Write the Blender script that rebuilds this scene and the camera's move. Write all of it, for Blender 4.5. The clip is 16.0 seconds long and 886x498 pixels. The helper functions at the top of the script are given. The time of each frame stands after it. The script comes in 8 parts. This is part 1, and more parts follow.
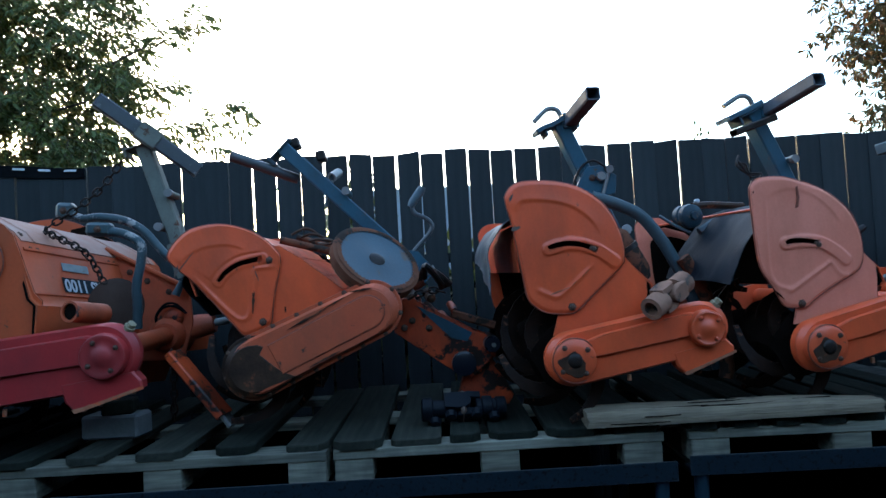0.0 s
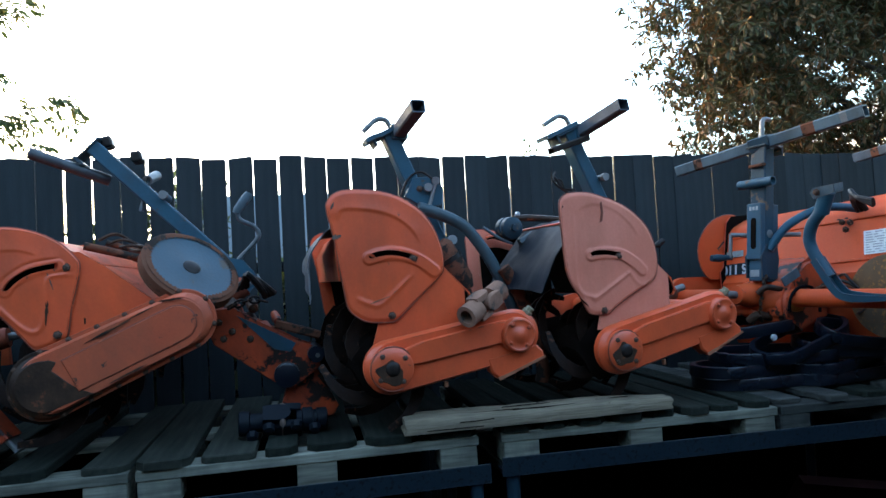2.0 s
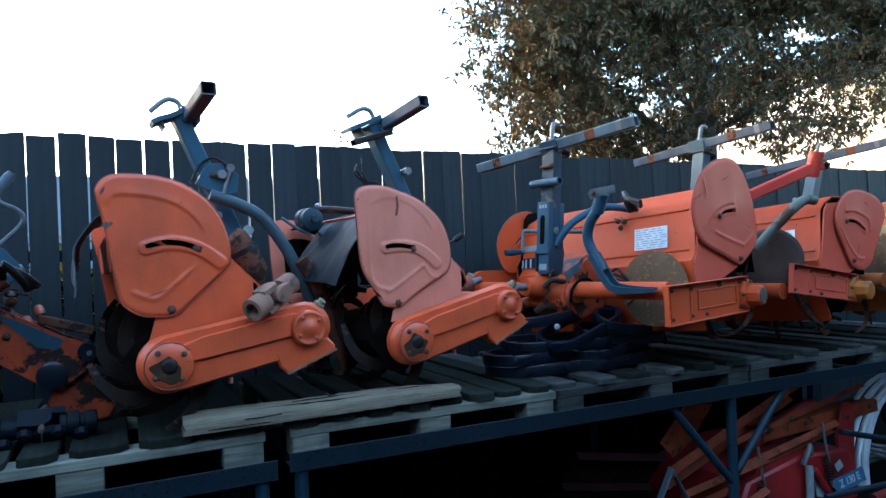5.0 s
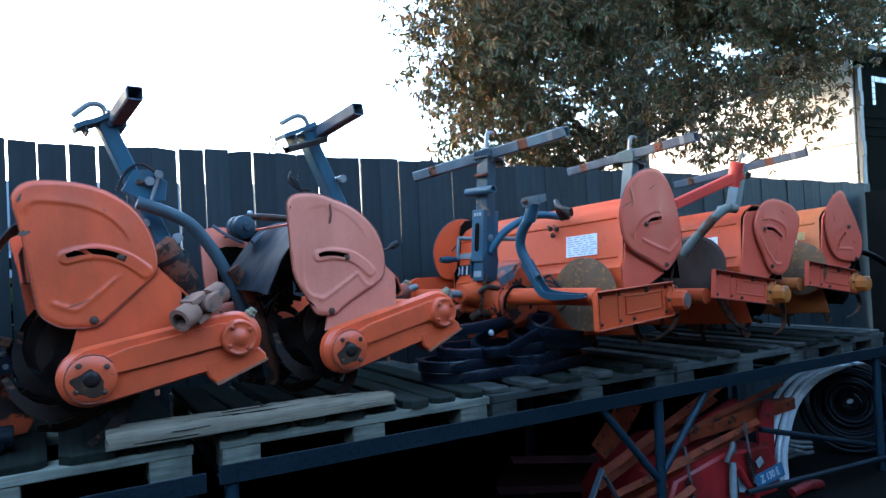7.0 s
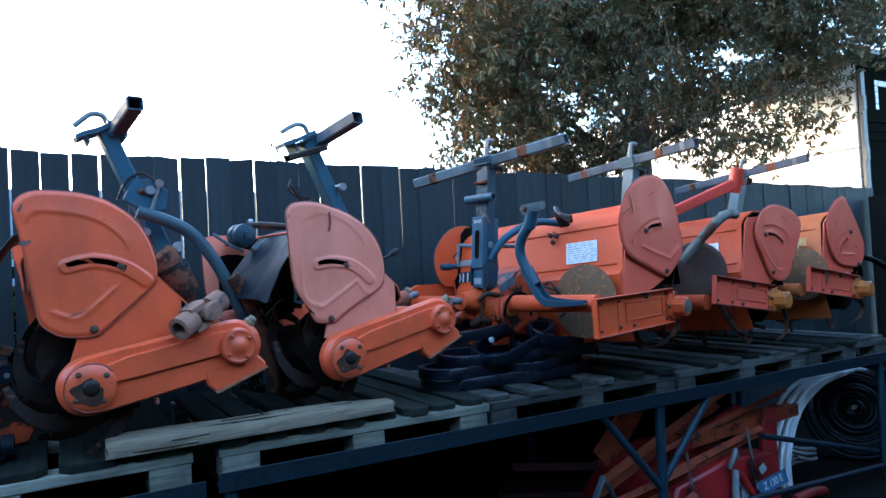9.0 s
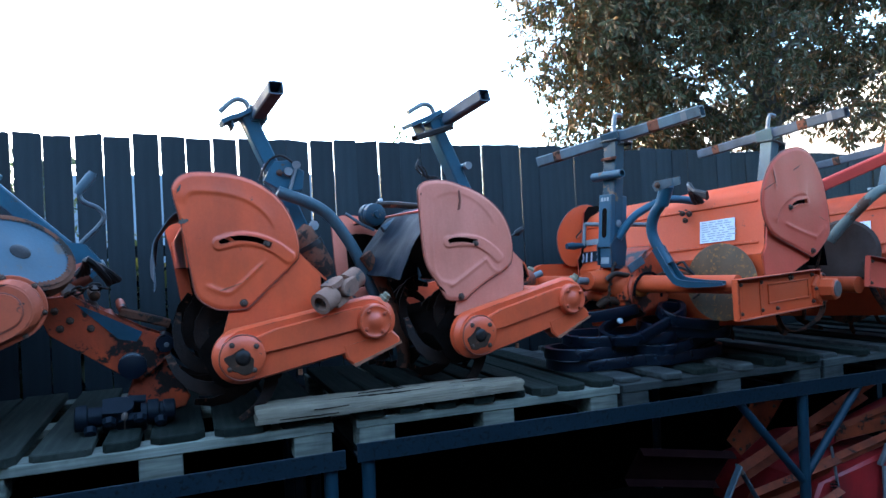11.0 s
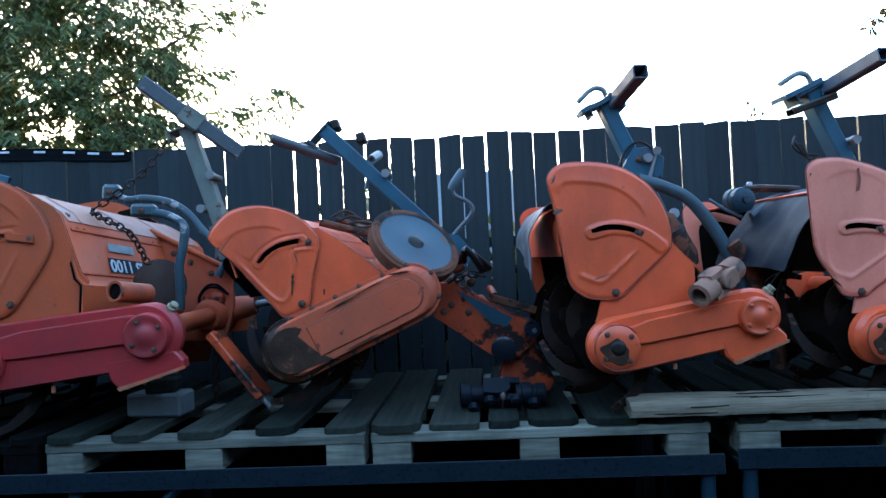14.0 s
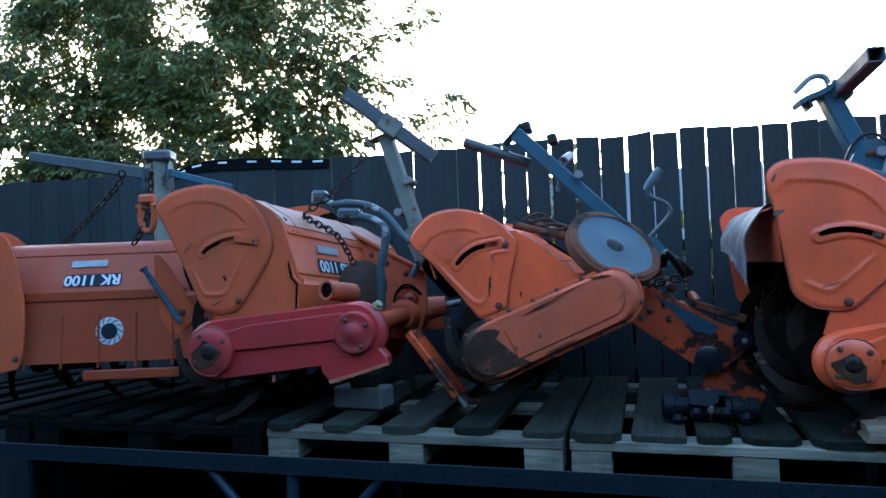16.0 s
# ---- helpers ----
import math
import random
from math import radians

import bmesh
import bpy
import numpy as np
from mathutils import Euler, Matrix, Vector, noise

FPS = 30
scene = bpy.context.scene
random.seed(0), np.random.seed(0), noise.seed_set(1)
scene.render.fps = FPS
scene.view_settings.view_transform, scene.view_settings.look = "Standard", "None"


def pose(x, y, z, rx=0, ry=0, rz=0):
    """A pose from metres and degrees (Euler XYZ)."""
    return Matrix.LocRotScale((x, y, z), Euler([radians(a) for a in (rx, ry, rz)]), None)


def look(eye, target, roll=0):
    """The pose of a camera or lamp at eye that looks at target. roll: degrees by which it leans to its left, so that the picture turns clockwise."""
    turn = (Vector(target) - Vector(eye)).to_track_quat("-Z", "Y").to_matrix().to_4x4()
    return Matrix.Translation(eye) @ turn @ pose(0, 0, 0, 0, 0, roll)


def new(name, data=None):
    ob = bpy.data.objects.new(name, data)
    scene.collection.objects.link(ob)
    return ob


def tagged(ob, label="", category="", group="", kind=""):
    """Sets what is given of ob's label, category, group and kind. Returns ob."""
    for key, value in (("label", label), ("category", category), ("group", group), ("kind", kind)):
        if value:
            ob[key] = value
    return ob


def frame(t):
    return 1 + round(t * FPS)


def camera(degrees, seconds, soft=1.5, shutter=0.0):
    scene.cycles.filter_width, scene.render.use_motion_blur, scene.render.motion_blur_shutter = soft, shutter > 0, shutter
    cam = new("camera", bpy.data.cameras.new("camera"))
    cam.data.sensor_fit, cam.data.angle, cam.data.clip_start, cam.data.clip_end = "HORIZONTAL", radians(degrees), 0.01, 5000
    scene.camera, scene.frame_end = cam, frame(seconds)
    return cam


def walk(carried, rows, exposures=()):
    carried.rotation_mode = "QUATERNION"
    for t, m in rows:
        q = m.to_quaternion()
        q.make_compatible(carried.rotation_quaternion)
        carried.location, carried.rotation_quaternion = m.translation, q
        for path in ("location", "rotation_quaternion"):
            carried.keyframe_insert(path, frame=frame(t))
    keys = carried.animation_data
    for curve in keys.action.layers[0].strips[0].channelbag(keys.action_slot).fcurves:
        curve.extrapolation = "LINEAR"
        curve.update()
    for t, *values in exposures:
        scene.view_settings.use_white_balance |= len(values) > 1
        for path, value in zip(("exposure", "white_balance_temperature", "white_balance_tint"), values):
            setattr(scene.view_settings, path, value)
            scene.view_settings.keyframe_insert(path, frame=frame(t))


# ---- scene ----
cam = camera(66.5, 16.0, soft=1.5)
METRES, EYE, TILT, LEAN, TURN = 1.0, 1.6, 0.0, 0.0, 0.0
EXPOSURES = ((0.0, 3.71, 6600, 10), (1.5, 3.90, 6900, 10), (3.5, 4.26, 7050, 10), (4.6, 4.29, 6650, 10), (7.0, 4.52, 6150, 11), (8.2, 4.46, 6000, 11),
             (11.0, 4.50, 5900, 11), (13.5, 4.39, 6200, 11), (16.0, 4.25, 6100, 11))
ROWS = [
    (0.0, 0.0, 0.0, 0.0, 0.12, 2.02, 3.35),
    (0.5, 0.0264, -0.0021, -0.0134, -2.71, 1.81, 2.98),
    (1.0, 0.0707, -0.0, -0.0217, -5.45, 1.87, 3.17),
    (1.5, 0.1134, -0.0022, -0.0157, -8.56, 2.11, 3.37),
    (2.0, 0.1438, -0.0097, -0.012, -11.7, 2.19, 3.18),
    (2.5, 0.1828, -0.0219, -0.0112, -14.69, 2.09, 3.01),
    (3.0, 0.2132, -0.0308, -0.0122, -17.14, 1.7, 3.03),
    (3.5, 0.234, -0.0282, -0.0152, -17.8, 1.24, 2.99),
    (4.0, 0.2682, -0.0219, -0.0141, -19.36, 0.83, 2.73),
    (4.5, 0.287, -0.0346, -0.0178, -22.78, 0.76, 2.62),
    (7.0, 0.3259, -0.084, -0.0108, -30.43, 1.02, 2.87),
    (7.5, 0.3342, -0.1093, -0.0067, -31.37, 1.43, 2.84),
    (8.0, 0.3513, -0.1134, -0.001, -32.17, 1.55, 2.99),
    (10.5, 0.2894, -0.0617, -0.0141, -23.47, 0.95, 3.09),
    (11.0, 0.2569, -0.0433, -0.0158, -21.17, 0.49, 2.92),
    (11.5, 0.2129, -0.0143, -0.0163, -16.88, 0.18, 2.67),
    (12.0, 0.176, 0.0132, -0.0211, -12.87, -0.03, 2.5),
    (12.5, 0.1276, 0.0238, -0.0206, -9.22, 0.05, 2.44),
    (13.0, 0.0816, 0.0339, -0.0178, -4.78, 0.36, 2.78),
    (13.5, 0.045, 0.0493, -0.0132, -0.42, 0.65, 2.92),
    (14.0, 0.0105, 0.0455, -0.0087, 3.74, 0.99, 2.84),
    (14.5, -0.0276, 0.0528, -0.0019, 7.51, 1.29, 2.82),
    (15.0, -0.0557, 0.0517, 0.0012, 11.1, 1.44, 2.85),
    (15.5, -0.0897, 0.0337, 0.0013, 14.33, 1.64, 2.41),
    (16.0, -0.1297, 0.0388, 0.0065, 17.26, 1.64, 2.24),
]
walk(cam, [(t, pose(0, 0, EYE, TILT, LEAN, TURN) @ pose(METRES * x, METRES * y, METRES * z, 90 + pitch, roll, yaw)) for t, x, y, z, yaw, pitch, roll in ROWS],
     exposures=EXPOSURES)

# ---- daylight: an evening sky, the sun low behind the trees ----
SUN_AZ, SUN_EL = radians(-32), radians(7)
world = bpy.data.worlds.new("evening_sky")
scene.world = world
world.use_nodes = True
wn = world.node_tree.nodes
sky = wn.new("ShaderNodeTexSky")
sky.sky_type, sky.sun_disc = "NISHITA", False
sky.sun_elevation, sky.sun_rotation = SUN_EL, SUN_AZ
sky.air_density, sky.dust_density, sky.ozone_density = 1.0, 1.8, 2.3
wn["Background"].inputs["Strength"].default_value = 0.15
world.node_tree.links.new(sky.outputs["Color"], wn["Background"].inputs["Color"])
sun_data = bpy.data.lights.new("sun", "SUN")
sun_data.energy, sun_data.angle, sun_data.color = 0.18, radians(12), (1.0, 0.86, 0.7)
sun = new("sun", sun_data)
sun.matrix_world = look((math.sin(SUN_AZ) * 50, math.cos(SUN_AZ) * 50, 50 * math.tan(SUN_EL)), (0, 0, 0))



# ---- materials ----
def material(name, base, second, rough=0.6, metal=0.0, scale=6.0, amount=0.5, bump=0.15, fine=90.0,
             worn=None, worn_amount=0.0, worn_scale=9.0, stretch=(1, 1, 1), vary=0.0, spec=0.4, grime=None, grime_amount=0.5, speckle=0.12, edge=None, edge_amount=0.8):
    """Two colours mixed by broad noise, fine grain, chips of a third colour, and bump."""
    m = bpy.data.materials.new(name)
    m.use_nodes = True
    nt = m.node_tree
    n, link = nt.nodes, nt.links.new
    b = n["Principled BSDF"]
    tc = n.new("ShaderNodeTexCoord")
    mp = n.new("ShaderNodeMapping")
    mp.inputs["Scale"].default_value = stretch
    link(tc.outputs["Object"], mp.inputs["Vector"])
    broad = n.new("ShaderNodeTexNoise")
    broad.inputs["Scale"].default_value, broad.inputs["Detail"].default_value = scale, 6
    grain = n.new("ShaderNodeTexNoise")
    grain.inputs["Scale"].default_value, grain.inputs["Detail"].default_value = fine, 4
    for t in (broad, grain):
        link(mp.outputs["Vector"], t.inputs["Vector"])
    ramp = n.new("ShaderNodeValToRGB")
    ramp.color_ramp.elements[0].position, ramp.color_ramp.elements[1].position = 0.5 - amount / 2, 0.5 + amount / 2
    link(broad.outputs["Fac"], ramp.inputs["Fac"])
    mix = n.new("ShaderNodeMix")
    mix.data_type = "RGBA"
    mix.inputs["A"].default_value, mix.inputs["B"].default_value = (*base, 1), (*second, 1)
    link(ramp.outputs["Color"], mix.inputs["Factor"])
    out = mix.outputs["Result"]
    speck = n.new("ShaderNodeMix")
    speck.data_type, speck.blend_type = "RGBA", "OVERLAY"
    speck.inputs["Factor"].default_value = speckle
    link(out, speck.inputs["A"])
    link(grain.outputs["Fac"], speck.inputs["B"])
    out = speck.outputs["Result"]
    if vary:
        info = n.new("ShaderNodeObjectInfo")
        hsv = n.new("ShaderNodeHueSaturation")
        rng = n.new("ShaderNodeMapRange")
        rng.inputs["To Min"].default_value, rng.inputs["To Max"].default_value = 1 - vary, 1 + vary
        link(info.outputs["Random"], rng.inputs["Value"])
        link(rng.outputs["Result"], hsv.inputs["Value"])
        link(out, hsv.inputs["Color"])
        out = hsv.outputs["Color"]
    rgh = n.new("ShaderNodeMapRange")
    rgh.inputs["To Min"].default_value, rgh.inputs["To Max"].default_value = max(rough - 0.12, 0.05), min(rough + 0.15, 1)
    link(broad.outputs["Fac"], rgh.inputs["Value"])
    link(rgh.outputs["Result"], b.inputs["Roughness"])
    if grime:
        dirt = n.new("ShaderNodeTexNoise")
        dirt.inputs["Scale"].default_value, dirt.inputs["Detail"].default_value, dirt.inputs["Roughness"].default_value = 3.2, 9, 0.62
        streak = n.new("ShaderNodeMapping")
        streak.inputs["Scale"].default_value, streak.inputs["Location"].default_value = (1.6, 1.6, 0.8), (3.1, 1.7, 0.4)
        link(tc.outputs["Object"], streak.inputs["Vector"])
        link(streak.outputs["Vector"], dirt.inputs["Vector"])
        dr = n.new("ShaderNodeMapRange")
        dr.inputs["From Min"].default_value, dr.inputs["From Max"].default_value = 0.42, 0.72
        dr.inputs["To Max"].default_value = grime_amount
        link(dirt.outputs["Fac"], dr.inputs["Value"])
        gm = n.new("ShaderNodeMix")
        gm.data_type = "RGBA"
        gm.inputs["B"].default_value = (*grime, 1)
        link(dr.outputs["Result"], gm.inputs["Factor"])
        link(out, gm.inputs["A"])
        out = gm.outputs["Result"]
    if worn:
        chips = n.new("ShaderNodeTexNoise")
        chips.inputs["Scale"].default_value, chips.inputs["Detail"].default_value = worn_scale, 8
        chips.inputs["Roughness"].default_value = 0.7
        link(mp.outputs["Vector"], chips.inputs["Vector"])
        cr = n.new("ShaderNodeValToRGB")
        cr.color_ramp.elements[0].position, cr.color_ramp.elements[1].position = 0.72 - worn_amount, 0.76 - worn_amount
        link(chips.outputs["Fac"], cr.inputs["Fac"])
        wm = n.new("ShaderNodeMix")
        wm.data_type = "RGBA"
        wm.inputs["B"].default_value = (*worn, 1)
        link(cr.outputs["Color"], wm.inputs["Factor"])
        link(out, wm.inputs["A"])
        out = wm.outputs["Result"]
    if edge:
        # paint rubbed off along sharp edges, broken up by noise
        round_n = n.new("ShaderNodeBevel")
        round_n.samples = 4
        round_n.inputs["Radius"].default_value = 0.007
        geo = n.new("ShaderNodeNewGeometry")
        dot = n.new("ShaderNodeVectorMath")
        dot.operation = "DOT_PRODUCT"
        link(round_n.outputs["Normal"], dot.inputs[0])
        link(geo.outputs["Normal"], dot.inputs[1])
        off = n.new("ShaderNodeMapRange")
        off.inputs["From Min"].default_value, off.inputs["From Max"].default_value = 0.985, 0.86
        link(dot.outputs["Value"], off.inputs["Value"])
        rag = n.new("ShaderNodeTexNoise")
        rag.inputs["Scale"].default_value, rag.inputs["Detail"].default_value = 38, 5
        link(tc.outputs["Object"], rag.inputs["Vector"])
        rr = n.new("ShaderNodeMapRange")
        rr.inputs["From Min"].default_value, rr.inputs["From Max"].default_value = 0.42, 0.6
        rr.inputs["To Max"].default_value = edge_amount
        link(rag.outputs["Fac"], rr.inputs["Value"])
        both = n.new("ShaderNodeMath")
        both.operation = "MULTIPLY"
        link(off.outputs["Result"], both.inputs[0])
        link(rr.outputs["Result"], both.inputs[1])
        em = n.new("ShaderNodeMix")
        em.data_type = "RGBA"
        em.inputs["B"].default_value = (*edge, 1)
        link(both.outputs["Value"], em.inputs["Factor"])
        link(out, em.inputs["A"])
        out = em.outputs["Result"]
    link(out, b.inputs["Base Color"])
    b.inputs["Metallic"].default_value = metal
    b.inputs["Specular IOR Level"].default_value = spec
    bp = n.new("ShaderNodeBump")
    bp.inputs["Strength"].default_value, bp.inputs["Distance"].default_value = bump, 0.004
    link(grain.outputs["Fac"], bp.inputs["Height"])
    link(bp.outputs["Normal"], b.inputs["Normal"])
    return m


ORANGE = material("orange_paint", (0.80, 0.102, 0.030), (0.70, 0.082, 0.024), 0.38, scale=5, worn=(0.10, 0.04, 0.025), worn_amount=0.065, worn_scale=22, grime=(0.10, 0.035, 0.018), grime_amount=0.42, bump=0.06, spec=0.5, edge=(0.09, 0.035, 0.02))
ORANGE_RED = material("reddish_orange_paint", (0.60, 0.076, 0.017), (0.52, 0.060, 0.014), 0.55, scale=4, worn=(0.10, 0.04, 0.025), worn_amount=0.07, worn_scale=18, grime=(0.42, 0.085, 0.035), grime_amount=0.5, bump=0.06, spec=0.2, edge=(0.09, 0.035, 0.02))
ORANGE_DUSTY = material("dusty_orange_paint", (0.48, 0.080, 0.026), (0.38, 0.062, 0.020), 0.55, scale=4, worn=(0.09, 0.05, 0.035), worn_amount=0.07, worn_scale=16, grime=(0.21, 0.070, 0.034), grime_amount=0.55, bump=0.08, spec=0.2, edge=(0.09, 0.035, 0.02))
ORANGE_BROWN = material("browned_orange_paint", (0.31, 0.050, 0.018), (0.22, 0.036, 0.013), 0.42, scale=4, worn=(0.07, 0.035, 0.025), worn_amount=0.05, worn_scale=16, grime=(0.19, 0.052, 0.028), grime_amount=0.6, bump=0.08, spec=0.2, edge=(0.09, 0.035, 0.02))
BLUE_CHALK = material("chalky_blue_paint", (0.040, 0.072, 0.080), (0.024, 0.050, 0.060), 0.45, scale=8, worn=(0.22, 0.22, 0.21), worn_amount=0.15, worn_scale=12, grime=(0.03, 0.035, 0.04), grime_amount=0.5, spec=0.25, edge=(0.09, 0.06, 0.045))
CHALK_MAST = material("chalky_grey_mast_paint", (0.15, 0.16, 0.135), (0.10, 0.115, 0.10), 0.7, scale=7, worn=(0.075, 0.035, 0.022), worn_amount=0.15, worn_scale=9, grime=(0.05, 0.05, 0.045), grime_amount=0.6, spec=0.15, edge=(0.06, 0.035, 0.025))
BAR_GREY = material("worn_dark_grey_steel", (0.05, 0.06, 0.066), (0.03, 0.037, 0.043), 0.42, scale=9, worn=(0.13, 0.13, 0.125), worn_amount=0.1, worn_scale=14, spec=0.35, edge=(0.16, 0.16, 0.155))
BLUE_ARM = material("scuffed_teal_paint", (0.028, 0.060, 0.074), (0.042, 0.076, 0.088), 0.4, scale=9, worn=(0.09, 0.06, 0.04), worn_amount=0.09, worn_scale=12, grime=(0.02, 0.02, 0.02), grime_amount=0.6, spec=0.25, edge=(0.09, 0.06, 0.045))
ORANGE_FADED = material("sun_faded_orange_paint", (0.76, 0.225, 0.145), (0.72, 0.175, 0.100), 0.55, scale=3, worn=(0.3, 0.08, 0.04), worn_amount=0.03, worn_scale=12, grime=(0.42, 0.10, 0.045), grime_amount=0.5, bump=0.06, edge=(0.09, 0.035, 0.02))
ORANGE_DEEP = material("grimy_orange_paint", (0.50, 0.075, 0.02), (0.28, 0.048, 0.016), 0.55, scale=8, worn=(0.025, 0.018, 0.015), worn_amount=0.15, worn_scale=12, grime=(0.02, 0.014, 0.012), grime_amount=0.8, edge=(0.03, 0.016, 0.012))
ORANGE_PINKED = material("pinked_orange_paint", (0.66, 0.092, 0.050), (0.58, 0.074, 0.038), 0.5, scale=3, worn=(0.14, 0.05, 0.03), worn_amount=0.05, worn_scale=15, grime=(0.48, 0.085, 0.035), grime_amount=0.5, bump=0.06, spec=0.3, edge=(0.09, 0.035, 0.02))
ORANGE_GRIMED = material("grime_filmed_orange_paint", (0.56, 0.098, 0.038), (0.45, 0.072, 0.028), 0.5, scale=4, worn=(0.06, 0.03, 0.02), worn_amount=0.09, worn_scale=16, grime=(0.11, 0.055, 0.032), grime_amount=0.6, bump=0.08, spec=0.3, edge=(0.07, 0.03, 0.02))
ORANGE_RUSTED = material("deep_red_orange_paint", (0.52, 0.062, 0.015), (0.42, 0.048, 0.012), 0.5, scale=4, worn=(0.10, 0.04, 0.02), worn_amount=0.08, worn_scale=14, grime=(0.24, 0.045, 0.016), grime_amount=0.6, bump=0.08, spec=0.2, edge=(0.30, 0.11, 0.02))
ORANGE_TAN = material("yellowed_orange_paint", (0.48, 0.110, 0.024), (0.38, 0.080, 0.020), 0.55, scale=4, worn=(0.10, 0.045, 0.02), worn_amount=0.10, worn_scale=12, grime=(0.20, 0.07, 0.022), grime_amount=0.6, bump=0.08, spec=0.2, edge=(0.10, 0.045, 0.02))
OCHRE = material("yellowed_orange_cover", (0.46, 0.135, 0.018), (0.32, 0.085, 0.016), 0.5, scale=9, worn=(0.06, 0.03, 0.015), worn_amount=0.12)
ORANGE_OILY = material("oily_orange_paint", (0.62, 0.080, 0.022), (0.46, 0.056, 0.018), 0.42, scale=6, worn=(0.018, 0.011, 0.009), worn_amount=0.19, worn_scale=9, grime=(0.04, 0.018, 0.012), grime_amount=0.85, spec=0.3, edge=(0.03, 0.016, 0.012))
BOLT_STEEL = material("dull_bolt_steel", (0.055, 0.034, 0.026), (0.10, 0.05, 0.032), 0.6, 0.0, scale=60, fine=200, spec=0.18)
EDGE = material("rusted_paint_edge", (0.26, 0.05, 0.022), (0.11, 0.03, 0.018), 0.6, scale=14, worn=(0.5, 0.09, 0.03), worn_amount=0.15, worn_scale=20)
MAGENTA = material("faded_crimson_paint", (0.40, 0.027, 0.026), (0.30, 0.018, 0.019), 0.42, scale=5, worn=(0.1, 0.04, 0.03), worn_amount=0.03, worn_scale=20, grime=(0.10, 0.025, 0.025), grime_amount=0.6, bump=0.06, edge=(0.16, 0.06, 0.045))
HEAP_ORANGE = material("heap_orange_paint", (0.40, 0.066, 0.022), (0.18, 0.034, 0.014), 0.6, scale=7, worn=(0.03, 0.016, 0.012), worn_amount=0.14, worn_scale=10, grime=(0.03, 0.018, 0.013), grime_amount=0.6, spec=0.2)
RED = material("red_mower_paint", (0.40, 0.017, 0.017), (0.27, 0.013, 0.013), 0.45, scale=6, worn=(0.05, 0.025, 0.018), worn_amount=0.06, grime=(0.03, 0.015, 0.012), grime_amount=0.8)
BLUE = material("chipped_blue_paint", (0.014, 0.066, 0.102), (0.024, 0.078, 0.11), 0.4, scale=7, worn=(0.08, 0.045, 0.03), worn_amount=0.10, worn_scale=14, grime=(0.02, 0.022, 0.025), grime_amount=0.6, spec=0.25, edge=(0.09, 0.06, 0.045))
BLUE_GREY = material("weathered_blue_grey_paint", (0.085, 0.125, 0.145), (0.055, 0.088, 0.108), 0.5, scale=9, worn=(0.10, 0.065, 0.045), worn_amount=0.08, worn_scale=14, grime=(0.02, 0.02, 0.022), grime_amount=0.7, spec=0.25, edge=(0.09, 0.06, 0.045))
DARK_STEEL = material("dark_greasy_steel", (0.010, 0.009, 0.009), (0.022, 0.014, 0.011), 0.4, 0.1, scale=12, worn=(0.06, 0.03, 0.018), worn_amount=0.1, spec=0.2)
GREY_STEEL = material("dull_zinc_steel", (0.20, 0.20, 0.195), (0.12, 0.12, 0.118), 0.5, 0.4, scale=12, worn=(0.10, 0.055, 0.035), worn_amount=0.08)
DISC_RUST = material("speckled_disc_rust", (0.19, 0.088, 0.036), (0.12, 0.09, 0.062), 0.75, 0.1, scale=5, fine=160, worn=(0.28, 0.125, 0.04), worn_amount=0.16, worn_scale=48, spec=0.1, grime=(0.055, 0.036, 0.026), grime_amount=0.7)
GREY_SCUFF = material("grey_scuffed_steel", (0.12, 0.075, 0.055), (0.07, 0.05, 0.042), 0.6, scale=40)
RUST = material("rusty_steel", (0.105, 0.036, 0.02), (0.145, 0.06, 0.036), 0.8, 0.1, scale=16, fine=140, worn=(0.03, 0.022, 0.018), worn_amount=0.22, spec=0.06)
TINE_STEEL = material("dark_worn_tine_steel", (0.006, 0.0045, 0.004), (0.022, 0.010, 0.006), 0.55, 0.0, scale=14, worn=(0.10, 0.04, 0.022), worn_amount=0.13, spec=0.1, bump=0.5)
GREASE = material("black_grease", (0.010, 0.008, 0.008), (0.075, 0.038, 0.022), 0.45, scale=11, bump=0.4, worn=(0.14, 0.045, 0.022), worn_amount=0.15, worn_scale=12, spec=0.12)
BRACE_STEEL = material("scuffed_teal_tube_steel", (0.010, 0.030, 0.044), (0.007, 0.020, 0.031), 0.45, scale=8, worn=(0.12, 0.11, 0.10), worn_amount=0.05, worn_scale=26, spec=0.25)
RACK_STEEL = material("dark_blue_rack_steel", (0.0046, 0.0115, 0.0175), (0.0075, 0.0160, 0.0225), 0.45, 0.0, scale=7, worn=(0.003, 0.003, 0.0035), worn_amount=0.17, worn_scale=55, bump=0.3, spec=0.2, edge=(0.05, 0.055, 0.06))
BLACK = material("black_painted_steel", (0.004, 0.008, 0.014), (0.006, 0.010, 0.017), 0.28, scale=6, spec=0.4)
BLUE_DARK = material("dark_chipped_blue_paint", (0.009, 0.036, 0.055), (0.015, 0.045, 0.063), 0.4, scale=8, worn=(0.10, 0.065, 0.045), worn_amount=0.13, worn_scale=11, grime=(0.012, 0.012, 0.014), grime_amount=0.6, spec=0.2, edge=(0.09, 0.06, 0.045))
BAR_BROWN = material("scraped_brown_steel", (0.082, 0.100, 0.122), (0.050, 0.056, 0.068), 0.6, scale=10, worn=(0.09, 0.06, 0.045), worn_amount=0.1, worn_scale=16, spec=0.02)
